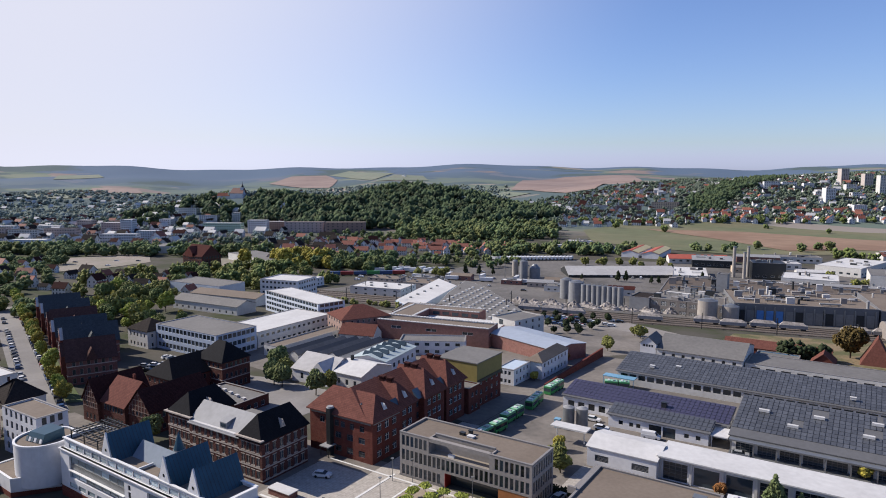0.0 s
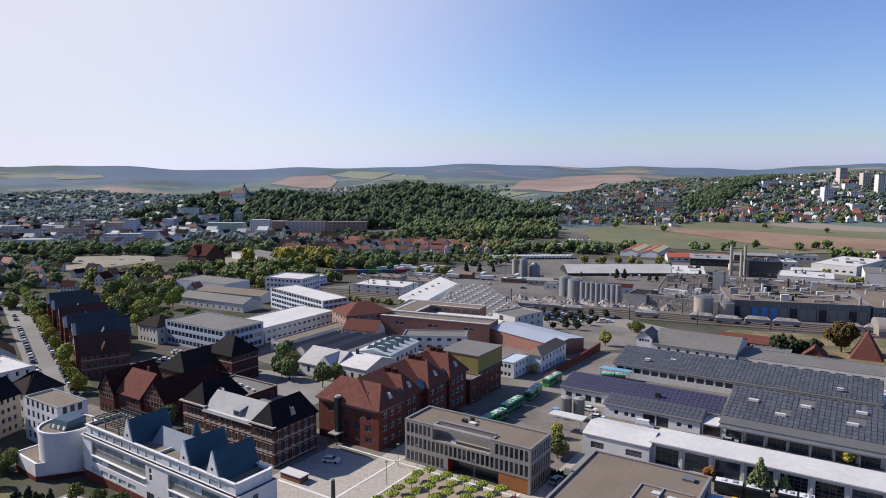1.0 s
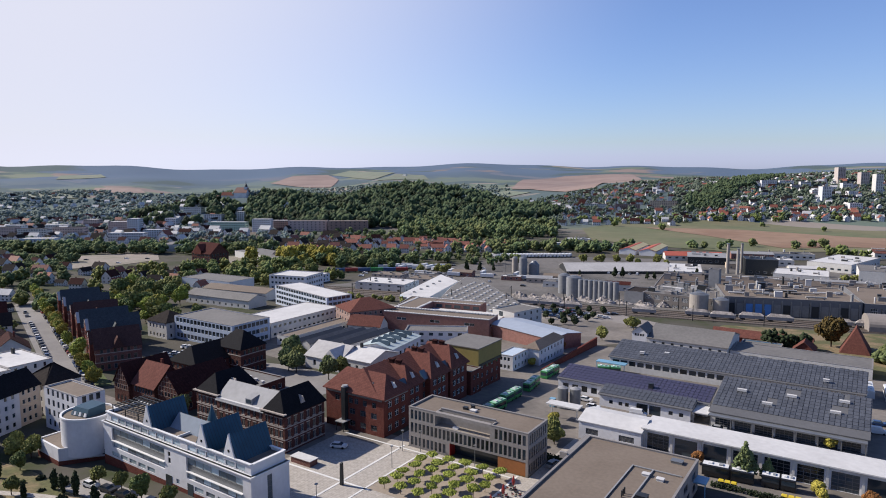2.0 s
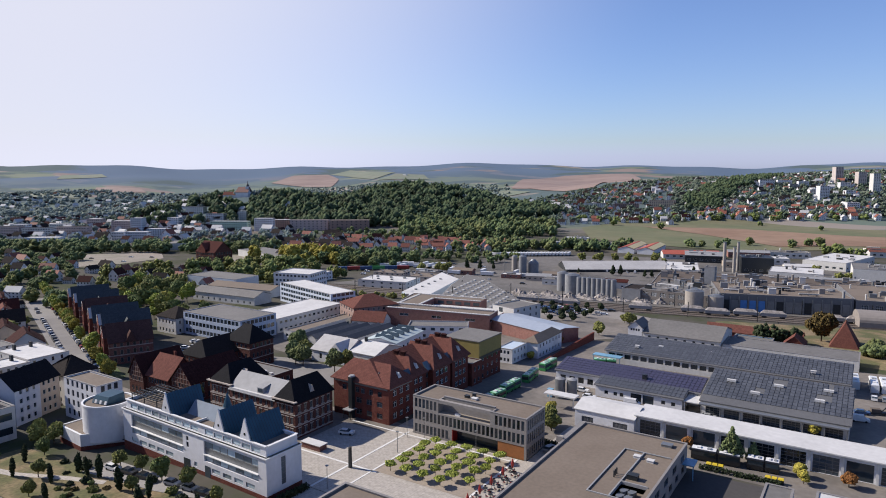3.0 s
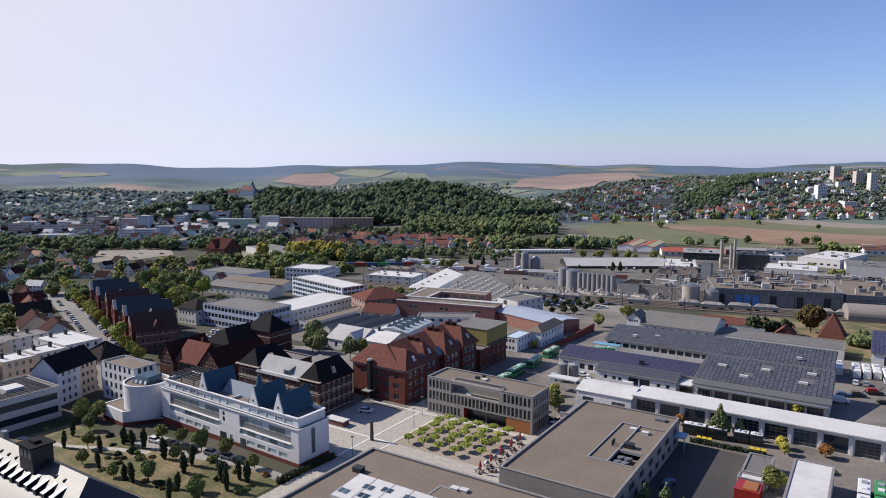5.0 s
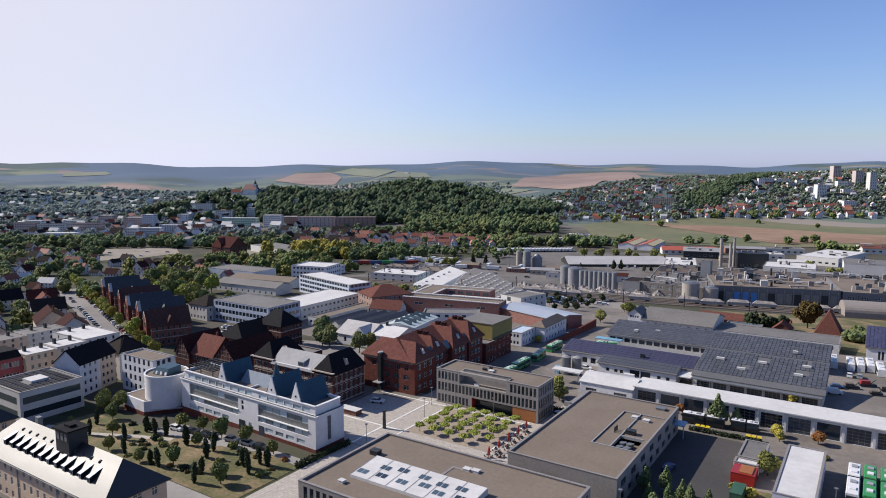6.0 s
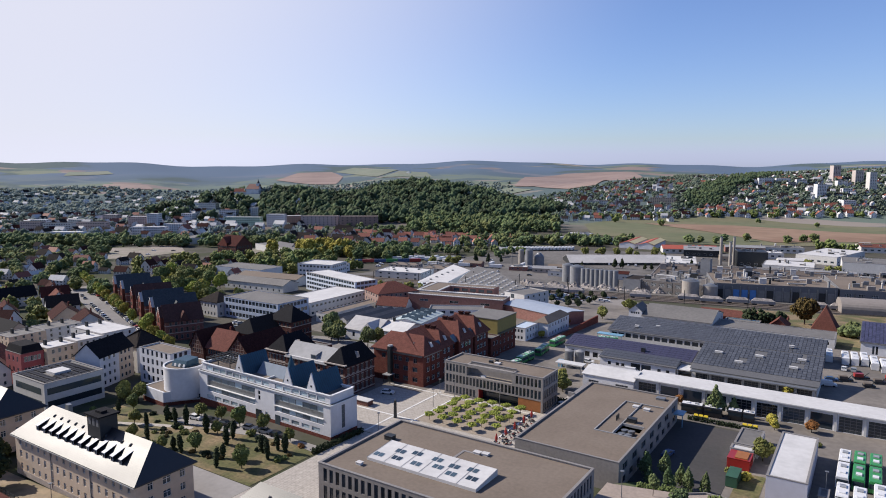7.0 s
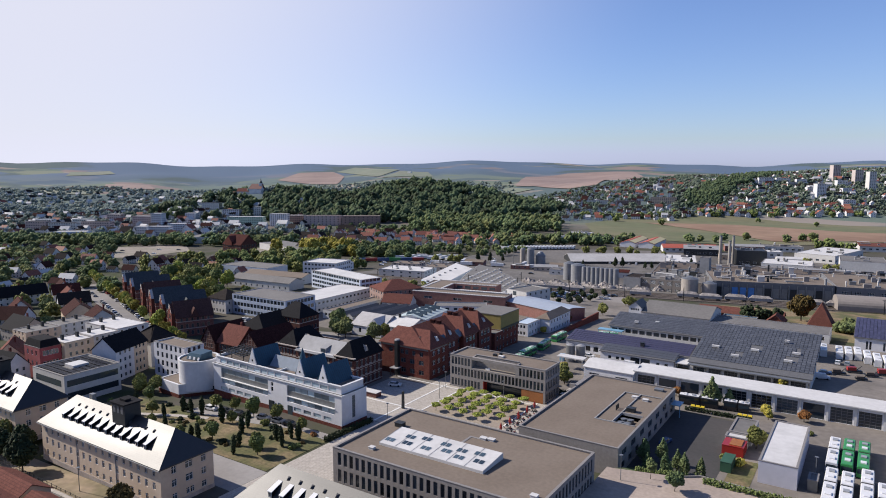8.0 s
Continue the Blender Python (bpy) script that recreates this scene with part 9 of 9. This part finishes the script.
def knoll_height(P):
    return sum((h * np.exp(-((P[:, 0] - a) / p) ** 2 / 1.6 - ((P[:, 1] - b) / q) ** 2 / 1.6)) ** 4 for a, b, h, p, q in KNOLLS) ** 0.25


P = np.column_stack([-1180 + 760 * rng.random(9000), 500 + 850 * rng.random(9000)])
k = knoll_height(P)
P = P[(k > 3.5) & (rng.random(9000) < np.clip(k / 12, 0.15, 0.62)) & (np.hypot(P[:, 0] + 993, P[:, 1] - 834) > 40)]
FLATS_AT = ((-816, 656, 34), (-765, 678, 20), (-763, 712, 18), (-864, 722, 12), (-714, 722, 34), (-657, 748, 34), (-942, 560, 20), (-913, 566, 12), (-836, 489, 12), (-794, 489, 18), (-826, 541, 18), (-1086, 600, 18), (-1000, 430, 20), (-968, 451, 26),
            (-964, 497, 28), (-858, 404, 26), (-824, 426, 22), (-903, 699, 18), (-985, 722, 20), (-958, 660, 14), (-1040, 520, 20), (-1060, 470, 16), (-1015, 610, 14), (-993, 834, 34))


def open_view(P, depth=75):
    """Leaves out the trees that stand close in front of the blocks of flats, on the town's side."""
    for a, b, half in FLATS_AT:
        n = math.hypot(a - 10, b + 25)
        e = ((a - 10) / n, (b + 25) / n)
        along = (P[:, 0] - a) * e[0] + (P[:, 1] - b) * e[1]
        side = (P[:, 0] - a) * e[1] - (P[:, 1] - b) * e[0]
        P = P[~((along > -depth) & (along < 14) & (np.abs(side) < half))]
    return P


P = open_view(P)
P = P[((P[:, 0] + 1003) * 0.65 + (P[:, 1] - 834) * 0.76 > 10) | (rng.random(len(P)) < 0.3)]
wood("hill_wood", "dense broadleaf wood covering the hill", P[::2], "hill", 14, 7.5, 24, 1, fine=0.48)
wood("hill_wood", "darker trees within the hill wood", P[1::4], "dark", 13, 7.0, 22, 2, fine=0.5)
wood("hill_wood", "lighter trees within the hill wood", P[3::4], "hill", 15, 7.0, 22, 3, fine=0.55)
TAKEN = []


def free(P, r):
    if not TAKEN:
        return P
    T = np.array(TAKEN)
    d = np.hypot(P[:, None, 0] - T[None, :, 0], P[:, None, 1] - T[None, :, 1]).min(1)
    return P[d > r]


# ---- far houses ----
HOUSE_KINDS = []
ROOFS = {"red": courses("bright_red_roof_tile", (0.24, 0.082, 0.055), (0.2, 0.068, 0.046), (0.14, 0.05, 0.035), 0.35, 0.3, 0.75, 0.4), "brown": TILE_BROWN, "grey": GREY_TILE, "slate": DULL_SLATE, "orange": material("orange_tile", (0.33, 0.125, 0.082), 0.8, 0.15, 0.5, 0.1)}
for wall, wn in ((WHITE, "white"), (OFFWHITE, "pale grey"), (CREAM, "cream")):
    for rn, rm in ROOFS.items():
        HOUSE_KINDS.append((wn, wall, rn, rm))
HOUSE_KINDS.append(("white", WHITE, "pale", PALE_ROOF))
ROOFS["pale"] = PALE_ROOF


def house_meshes(w=12.0, d=9.0, h=6.0, rise=4.2):
    W = Mesh().box(-w / 2, w / 2, -d / 2, d / 2, -3, h)
    gable_ends(W, w, d, h, rise, "x")
    for z in (0.9, 3.7):
        for s in (-1, 1):
            for i in range(4):
                x = -w / 2 + w * (i + 0.5) / 4
                W.box(x - 0.6, x + 0.6, s * d / 2 - 0.03, s * d / 2 + 0.03, z, z + 1.4, 1)
            for y in (-2.2, 2.2):
                W.box(s * w / 2 - 0.03, s * w / 2 + 0.03, y - 0.55, y + 0.55, z, z + 1.4, 1)
    W.box(-2.6, -1.8, 0.6, 1.3, h, h + rise + 0.8, 2)
    return W, Mesh().gable(w, d, h + 0.05, rise, 0.5, 0.25, "x")


def far_house(kind, m, group):
    wn, wall, rn, rm = kind
    t = tagged(new("far_house"), f"small {wn} house with {rn} pitched roof", "house", group)
    W, R = house_meshes()
    part("wall", W, (wall, GLASS, BRICK_DARK), t)
    part("roof", R, rm, t)
    t.matrix_world = m
    return t


PROTOS = {}


def settle(P, kinds, weights, group, lo=0.8, hi=1.2, turn=20, single=True, gap=14, jitter=12):
    """Houses at the points P; single: each a thing of its own, else the far ones joined into one."""
    r = random.Random(len(P))
    kept = []
    for x, y in P:
        if all((x - a) ** 2 + (y - b) ** 2 > gap ** 2 for a, b in kept[-500:]):
            kept.append((x, y))
    joined = Mesh()
    W, R = house_meshes()
    for x, y in kept:
        k = r.choices(kinds, weights)[0]
        rz = turn + r.choice((0, 90)) + r.uniform(-jitter, jitter)
        TAKEN.append((x, y))
        s = r.uniform(lo, hi)
        m = pose(x, y, ground(x, y), 0, 0, rz) @ Matrix.Diagonal((s * r.uniform(0.85, 1.3), s, s * r.uniform(0.9, 1.15), 1))
        if not single:
            for part_mesh, slot in ((W, None), (R, 3 + list(ROOFS).index(HOUSE_KINDS[k][2]))):
                joined.add([m @ Vector(v) for v in part_mesh.v], part_mesh.f, slot or 0)
                if slot is None:
                    joined.k[-len(W.k):] = W.k
        elif (k, group) not in PROTOS:
            PROTOS[k, group] = far_house(HOUSE_KINDS[k], m, group)
        else:
            copy_thing(PROTOS[k, group], m)
    if not single:
        tagged(new("distant_houses", joined.data("distant_houses", WHITE, GLASS, BRICK_DARK, *ROOFS.values())), group, "houses", kind="stuff")


ROWS_U = [(u, v) for u, v0, v1 in ((742, -8, 60), (768, -24, 72), (796, -30, 84), (826, -60, 40)) for v in np.arange(v0, v1, 11.5)]
settle([uv(u + rng.normal() * 1.5, v) for u, v in ROWS_U], (4, 9, 0), (4, 1, 2), "rows of orange-roofed houses below the wooded hill", 0.75, 0.9, 33, gap=11, jitter=8)
settle(np.array([uv(715 + 150 * a, -170 + 165 * b) for a, b in rng.random((75, 2))]), (0, 4, 5, 2, 1), (4, 4, 2, 1, 2), "houses below the wooded hill", 0.65, 0.95, 33, gap=15)
settle(cast(40, 690, 960, -0.24, -0.1), (0, 2, 7, 5), (2, 2, 2, 1), "houses among the trees")
settle(cast(85, 400, 720, -0.74, -0.50), (2, 7, 1, 15, 0, 9), (3, 3, 2, 3, 2, 1), "houses in the gardens", 0.65, 0.92)
settle(cast(30, 480, 600, -0.48, -0.30), (6, 5, 0, 7), (2, 1, 1, 2), "houses before the gravel lot", 0.6, 0.8)
settle(cast(80, 860, 1250, -0.72, -0.2), (2, 15, 7, 0, 6), (3, 4, 3, 1, 2), "houses of the old town", 0.8, 1.15)
settle(cast(950, 1200, 1800, 0.36, 0.74), (1, 2, 3, 0, 4, 15), (2, 3, 2, 2, 1, 6), "white and pale houses scattered over the far slope", 0.62, 0.95, single=False)
settle(cast(90, 1200, 1290, 0.38, 0.64), (4, 0, 2), (3, 4, 1), "row of red-roofed houses at the meadow's edge", 0.7, 1.0, single=False)
settle(cast(420, 1160, 1750, 0.10, 0.36), (1, 2, 3, 0, 15), (3, 3, 2, 2, 2), "houses in the mouth of the side valley", 0.65, 1.0, single=False)
settle(cast(70, 1700, 2700, -0.66, 0.0), (1, 2, 3), (1, 2, 1), "pale houses of a far village", 0.7, 1.1, single=False)
settle(cast(330, 870, 1330, -0.74, -0.30), (2, 15, 7, 6, 10, 0), (3, 5, 3, 2, 1, 2), "pale houses and rows of the old town", 0.6, 1.0, single=False)
settle(cast(90, 1330, 2100, -0.72, -0.3), (2, 7, 15, 0), (2, 2, 4, 1), "pale roofs of the far suburbs", 0.8, 1.3, single=False)


def flats(x, y, rz, w, d, h, wall, label, floors, n, roof=None):
    far = math.hypot(x, y) > 800
    k = max(2, round(n * d / w))
    b = block("apartment_block", label, "apartment block", x - w / 2, x + w / 2, y - d / 2, y + d / 2, h, wall, roof or PALE_ROOF, "flat", 0 if far else n, 0 if far else k, floors, 1.6, 1.5, rz=rz, par=0.2, group="apartment blocks")
    if far:
        M = Mesh()
        for side, m, L in (("S", n, w), ("E", k, d)):
            for i in range(floors):
                for a, c in even(L, m, 1.7):
                    M.side_box(side, w, d, a, c, -0.04, 0.1, h * i / floors + 0.9, h * i / floors + 2.4)
        tagged(part("window_panes", M, GLASS, b), kind="stuff")
    TAKEN.append((x, y))


PALE_PINK = material("pale_pink_render", (0.42, 0.33, 0.31), 0.88, 0.07, 0.5, 0.08)
ICE = material("ice_blue_render", (0.42, 0.48, 0.54), 0.8, 0.06, 0.5, 0.08)
TOWER_GREY = material("tower_grey", (0.42, 0.37, 0.35), 0.9, 0.06, 0.3, 0.05)
flats(-66, 1666, 30, 16, 16, 33, TOWER_GREY, "tall grey-brown residential tower", 12, 4)
flats(-22, 1627, 30, 17, 14, 31, TOWER_GREY, "grey residential tower on the ridge", 11, 4)
flats(3.5, 1578, 30, 14, 14, 40, OFFWHITE, "pale residential tower on the ridge", 13, 3)
flats(-81, 1485, 30, 18, 16, 26, WHITE, "white residential tower on slope", 9, 5)
flats(-98, 1508, 25, 20, 14, 12, WHITE, "white flats below the towers", 4, 6)
flats(-50, 1596, 25, 20, 14, 13, WHITE, "white flats between the towers", 4, 6)
flats(-38, 1537, 25, 18, 14, 11, WHITE, "small white flats on the slope", 3, 5)
flats(-29, 1427, 25, 22, 14, 14, WHITE, "broad white flats on the slope", 4, 6)
for x, y, w, fh in ((-227, 1560, 30, 11), (-192, 1564, 30, 14), (-160, 1578, 28, 13), (-124, 1572, 20, 14), (-141, 1560, 16, 9)):
    flats(x, y, 22, w, 13, fh, WHITE, "white slab of flats along the ridge", 4, 8)
flats(-816, 656, 29, 58, 14, 14, material("mint_render", (0.34, 0.46, 0.38), 0.85, 0.06), "pale green long block of flats", 4, 16)
flats(-765, 678, 32, 28, 14, 19, WHITE, "plain white block of flats", 6, 8)
flats(-763, 712, 29, 26, 14, 13, PINK, "pinkish block of flats", 4, 7)
flats(-864, 722, 35, 12, 12, 15, OFFWHITE, "slim pale tower block in the old town", 5, 3)
flats(-714, 722, 33, 58, 16, 15, PALE_PINK, "long brown-pink stone range", 4, 9, GRAVEL_ROOF)
flats(-657, 748, 35, 58, 18, 16, PINK, "red-brown range of offices", 4, 8, GRAVEL_ROOF)
flats(-942, 560, 31, 30, 14, 17, PALE_PINK, "pale pink block of flats in the old town", 5, 8)
flats(-913, 566, 28, 17, 14, 22, ICE, "pale blue-white tower block in the old town", 7, 5)
flats(-836, 489, 34, 18, 12, 11, WHITE, "short white row of flats", 3, 5)
flats(-794, 489, 34, 29, 12, 13, WHITE, "long white row of flats", 4, 9)
flats(-826, 541, 31, 29, 12, 12, ICE, "pale blue-white row of flats", 4, 8)
flats(-1086, 600, 23, 26, 14, 12, PALE_PINK, "pale pink house with flat white roof", 3, 6)
flats(-1000, 430, 31, 30, 14, 15, PALE_PINK, "dull pink block of flats", 4, 8, DULL_SLATE)
flats(-968, 451, 35, 40, 14, 13, OFFWHITE, "pale block with dark mansard roof", 4, 11, DULL_SLATE)
flats(-964, 497, 31, 46, 14, 12, PALE_PINK, "pale pink row of flats", 3, 12, GREY_TILE)
flats(-858, 404, 35, 42, 16, 9, ICE, "pale blue flat shop hall", 2, 10)
flats(-824, 426, 35, 36, 14, 6, WHITE, "low white shop hall", 1, 8)
flats(-903, 699, 26, 30, 12, 12, WHITE, "white row of flats below the church", 4, 8, GREY_TILE)
flats(-985, 722, 20, 34, 12, 11, OFFWHITE, "pale row of houses below the church", 3, 8, GREY_TILE)
flats(-958, 660, 20, 20, 12, 10, WHITE, "white house in the old town", 3, 5)
flats(-1040, 520, 30, 34, 12, 11, OFFWHITE, "pale grey row of flats", 3, 9)
flats(-1060, 470, 30, 26, 12, 13, WHITE, "small white block of flats", 4, 7)
flats(-1015, 610, 26, 22, 12, 12, CREAM, "cream block of flats in the old town", 4, 6, TILE_RED)
flats(-340, 1300, 15, 50, 12, 12, CREAM, "cream row of flats in the valley", 4, 12, TILE_RED)
flats(-400, 1270, 15, 46, 12, 11, PINK, "pink row of flats in the valley", 4, 12, TILE_BROWN)
flats(-470, 1290, 15, 40, 12, 10, OFFWHITE, "pale row of flats in the valley", 3, 10, TILE_BROWN)

# the dark brick school and the pale sheds behind it
sb = block("brick_school", "large dark red brick school with high gabled roof", "school", -515, -489, 369, 389, 14.0, BRICK_DARK, TILE_DARKRED, "gable", 9, 6, 4, 1.5, 2.2, 9.0, "x", frame_mat=TRIM, z=-15.5)
part("cross_gable", Mesh().add([(-9, -10.6, 13), (1, -10.6, 13), (1, -10.6, 16), (-4, -10.6, 22), (-9, -10.6, 16), (-9, 0, 16), (1, 0, 16), (-4, 0, 22)], [(0, 1, 2, 3, 4), (2, 6, 7, 3), (4, 3, 7, 5)]), BRICK_RED, sb, "red brick cross gable")
skew("pale_long_shed", "long pale grey shed beside the school", "building", (-560, 455), (-470, 432), 30, 7, OFFWHITE, GREY_ROOF, par=0.1)
skew("pale_long_shed", "pale grey shed by the gravel lot", "building", (-672, 445), (-640, 470), 34, 8, OFFWHITE, GREY_ROOF, par=0.1)


def church():
    c = thing("hill_church", "white monastery church with red roofs and dark onion spire", "church", -993, 834, 21, 20)
    part("nave", Mesh().box(-13, 13, -7, 7, -14, 13), WHITE, c)
    part("nave_roof", Mesh().gable(26, 14, 13, 9, 0.6, 0.3, "x", 3, 0), material("pinkish_tile", (0.198, 0.0992, 0.0793), 0.8, 0.1), c)
    part("wing", Mesh().box(-40, -13, -6, 6, -14, 7), OFFWHITE, c)
    part("wing_roof", Mesh().add([(-40.5, -6.6, 7), (-13, -6.6, 7), (-13, 6.6, 7), (-40.5, 6.6, 7), (-40.5, 0, 13), (-13, 0, 13)], [(0, 1, 5, 4), (2, 3, 4, 5), (0, 4, 3)]), TILE_RED, c)
    part("tower", Mesh().box(6, 12, -3, 3, 13, 23), WHITE, c)
    part("spire", Mesh().tube(9, 0, 23, 26, 3.2, 2.2, 12).tube(9, 0, 26, 29, 2.2, 0.7, 12).tube(9, 0, 29, 34, 0.7, 0.1, 12), DARK_METAL, c)


church()
tagged(new("far_farm", Mesh().box(-8, 8, -5, 5, 0, 8).box(-16, -8, -4, 4, 0, 6).data("far_farm", WHITE)), "white farm buildings far off on the slope", "farm").matrix_world = pose(*uv(3500, -200), ground(*uv(3500, -200)))

# truck row and market stalls beyond the works
def make_lorry(paint, x, y, rz=0.0):
    t = thing("lorry_trailer", f"{paint} lorry trailer in a row", "trailer", x, y, rz=rz, group="row of lorry trailers")
    part("box_body", Mesh().box(-5.5, 5.5, -1.25, 1.25, 1.1, 3.8), PAINT[paint], t)
    part("chassis", Mesh().box(-5.3, 5.3, -1.0, 1.0, 0.5, 1.1), DARK_METAL, t)
    for a in (-3.8, -2.6, 3.4):
        part("axle", Mesh().box(a - 0.45, a + 0.45, -1.2, 1.2, 0, 0.9), RUBBER, t)
    return t


lorry = make_lorry("white", -330, 606)
for k, paint in enumerate(("blue", "red", "blue", "green", "blue", "red")):
    make_lorry(paint, -384 + 7.5 * k, 421 + 8.4 * k, 41)
for i in range(1, 22):
    x, y = -330 + 5.2 * i * 0.6, 606 + 5.2 * i * 0.42
    copy_thing(lorry, pose(x, y, ground(x, y), 0, 0, 100))
for i in range(10):
    x, y = -372 + 5 * i, 470 + 2 * i + (i % 3) * 9
    copy_thing(lorry, pose(x, y, ground(x, y), 0, 0, 30 + 60 * (i % 2)))

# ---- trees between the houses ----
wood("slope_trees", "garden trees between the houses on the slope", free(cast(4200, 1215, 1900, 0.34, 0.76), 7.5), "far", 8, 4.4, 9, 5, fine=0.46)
wood("slope_wood", "dark strip of wood running up the slope", np.vstack([cast(300, 1290 + 90 * i, 1400 + 90 * i, 0.36 + 0.022 * i, 0.41 + 0.022 * i) for i in range(5)]), "hill", 11, 6, 14, 6)
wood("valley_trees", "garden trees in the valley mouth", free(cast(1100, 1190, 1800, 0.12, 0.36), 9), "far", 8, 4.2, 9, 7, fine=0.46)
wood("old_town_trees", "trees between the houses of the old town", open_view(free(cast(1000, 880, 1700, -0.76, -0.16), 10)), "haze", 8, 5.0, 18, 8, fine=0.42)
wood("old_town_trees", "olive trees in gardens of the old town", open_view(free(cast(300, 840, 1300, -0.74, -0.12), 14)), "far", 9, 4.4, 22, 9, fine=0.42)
wood("belt_trees", "belt of trees behind the gravel lot", open_view(free(cast(190, 770, 830, -0.72, -0.22), 10), 40), "wood", 10, 5.0, 50, 10, fine=0.34)
wood("settlement_trees", "trees among the red-roofed houses", free(np.vstack([cast(150, 735, 1000, -0.25, 0.12), cast(60, 690, 740, -0.14, 0.12), cast(70, 900, 1040, -0.2, 0.14)]), 10), "wood", 6.5, 3.4, 30, 12)
wood("hillfoot_trees", "wooded foot of the hill", free(cast(330, 960, 1150, -0.05, 0.17), 9), "wood", 13, 6.0, 24, 13)
wood("yellowing_trees", "yellowing trees behind the laboratory", np.column_stack([-466 + 20 * rng.normal(size=26), 462 + 14 * rng.normal(size=26)]), "yellow", 14, 5.4, 200, 14, fine=0.24)
wood("mixed_trees", "green trees beside the yellowing ones", np.column_stack([-430 + 32 * rng.normal(size=60), 490 + 22 * rng.normal(size=60)]), "wood", 10, 4.4, 170, 15, fine=0.24)
wood("garden_trees", "garden trees west of the avenue", free(cast(240, 400, 740, -0.76, -0.5), 10), "wood", 7, 3.6, 84, 18, fine=0.32)
wood("garden_trees", "olive garden trees west of the avenue", free(cast(90, 330, 640, -0.76, -0.54), 10), "olive", 6, 3.0, 100, 19, fine=0.3)
wood("lot_trees", "trees along the gravel lot", free(cast(26, 470, 560, -0.46, -0.32), 9), "olive", 8, 3.6, 90, 20, fine=0.3)
wood("rail_bushes", "bushes and small trees beside the railway", np.column_stack([np.linspace(12, 120, 60) + rng.normal(size=60) * 3, 300 + np.linspace(0, 30, 60) + rng.normal(size=60) * 8]), "wood", 4, 2.4, 90, 21)
wood("rail_bushes", "low scrub along the tracks", np.column_stack([np.linspace(-330, -175, 34), 296 + np.linspace(0, 26, 34) + rng.normal(size=34) * 3]), "olive", 3.0, 2.0, 40, 22)
wood("works_trees", "trees behind the works sheds", np.vstack([cast(110, 790, 860, 0.02, 0.28), cast(10, 800, 850, 0.3, 0.62)]), "wood", 9, 4.4, 44, 23)
wood("meadow_trees", "scattered trees at the meadow's edge", np.vstack([cast(60, 1195, 1240, 0.2, 0.62), cast(4, 1050, 1180, 0.22, 0.6), np.column_stack([-20 + 8 * rng.normal(size=9), 810 + 8 * rng.normal(size=9)])]), "green", 9, 4.6, 30, 24)
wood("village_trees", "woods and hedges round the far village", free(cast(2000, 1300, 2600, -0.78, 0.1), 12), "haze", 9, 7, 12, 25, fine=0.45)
wood("depot_conifers", "dark conifers behind the depot halls", np.column_stack([-30 + 16 * rng.random(12), 296 + 5 * rng.random(12)]), "dark", 8, 2.0, 90, 26)

B = np.column_stack([-475 + 150 * rng.random(110), 285 + 150 * rng.random(110)])
B = B[(B[:, 1] > 250 - 0.25 * (B[:, 0] + 330)) & ~((B[:, 0] > -400) & (B[:, 1] < 305)) & ~((B[:, 0] > -388) & (B[:, 1] > 338) & (B[:, 1] < 378)) & ~((B[:, 0] > -395) & (B[:, 1] > 396))]
wood("lot_trees", "mixed trees round the yards behind the laboratory", B[::2], "green", 10, 4.2, 110, 31, fine=0.28)
wood("lot_trees", "olive and yellowing trees round the yards", B[1::2], "olive", 9, 3.8, 110, 32, fine=0.28)

# lorries, cars and young conifers in the works' yards
for i in range(12):
    x, y = rnd.uniform(-330, -200), rnd.uniform(430, 540)
    if not ((-270 < x < -235 and 495 < y) or (-245 < x < -135 and y > 545)):
        park(rnd.choice(("white", "silver", "black", "red", "blue", "van", "white")), x, y, rnd.choice((12, 102)))
for i in range(9):
    x, y = -225 + 9 * i + rnd.uniform(-3, 3), 548 + 2 * i
    park(rnd.choice(("white", "silver", "van")), x, y, 100)
for i in range(7):
    x, y = -318 + 14 * i, 452 + 4 * i + (i % 2) * 22
    copy_thing(lorry, pose(x, y, ground(x, y), 0, 0, 12 + 90 * (i % 2)))
YC = ((-176, 536), (-170, 538), (-150, 541), (-145, 543), (-128, 540), (-205, 530), (-118, 575), (-60, 540), (-34, 545), (-290, 505), (-280, 512), (-300, 498))
spread(make_tree("yard_conifer", "dark pointed conifer in the works yard", *YC[0], "dark", 9.5, 2.4, 1.0, 0.05, 160, 0.7, 101, 0.2, "conifers in the works yard", True), YC, rnd, 0.6, 1.1)
YT = ((-318, 478), (-312, 486), (-306, 470), (-326, 462), (-10, 600), (-4, 606), (-30, 640), (40, 610), (-98, 700), (-160, 640), (-172, 650), (-185, 630), (60, 560), (-220, 625), (-228, 632), (-236, 618), (-208, 636), (-196, 640))
spread(make_tree("yard_tree", "olive tree at the edge of the works yard", *YT[0], "olive", 8.0, 3.6, 1.0, 0.15, 200, 0.75, 102, 0.2, "trees in the works yard"), YT, rnd, 0.7, 1.3)

# low red-brown roofs south of the barracks' street
block("low_red_roofed_house", "low rendered house with weathered red-brown roof", "house", -137, -121, 1.0, 8.5, 3.4, CREAM, TILE_RED, "gable", 5, 2, 1, 1.0, 1.2, 2.2, "x", group="low red roofs")
block("low_red_roofed_house", "small rendered outbuilding with red-brown roof", "house", -118.5, -108, 0.5, 7.0, 3.0, CREAM, TILE_RED, "gable", 3, 2, 1, 0.9, 1.1, 1.9, "x", group="low red roofs")
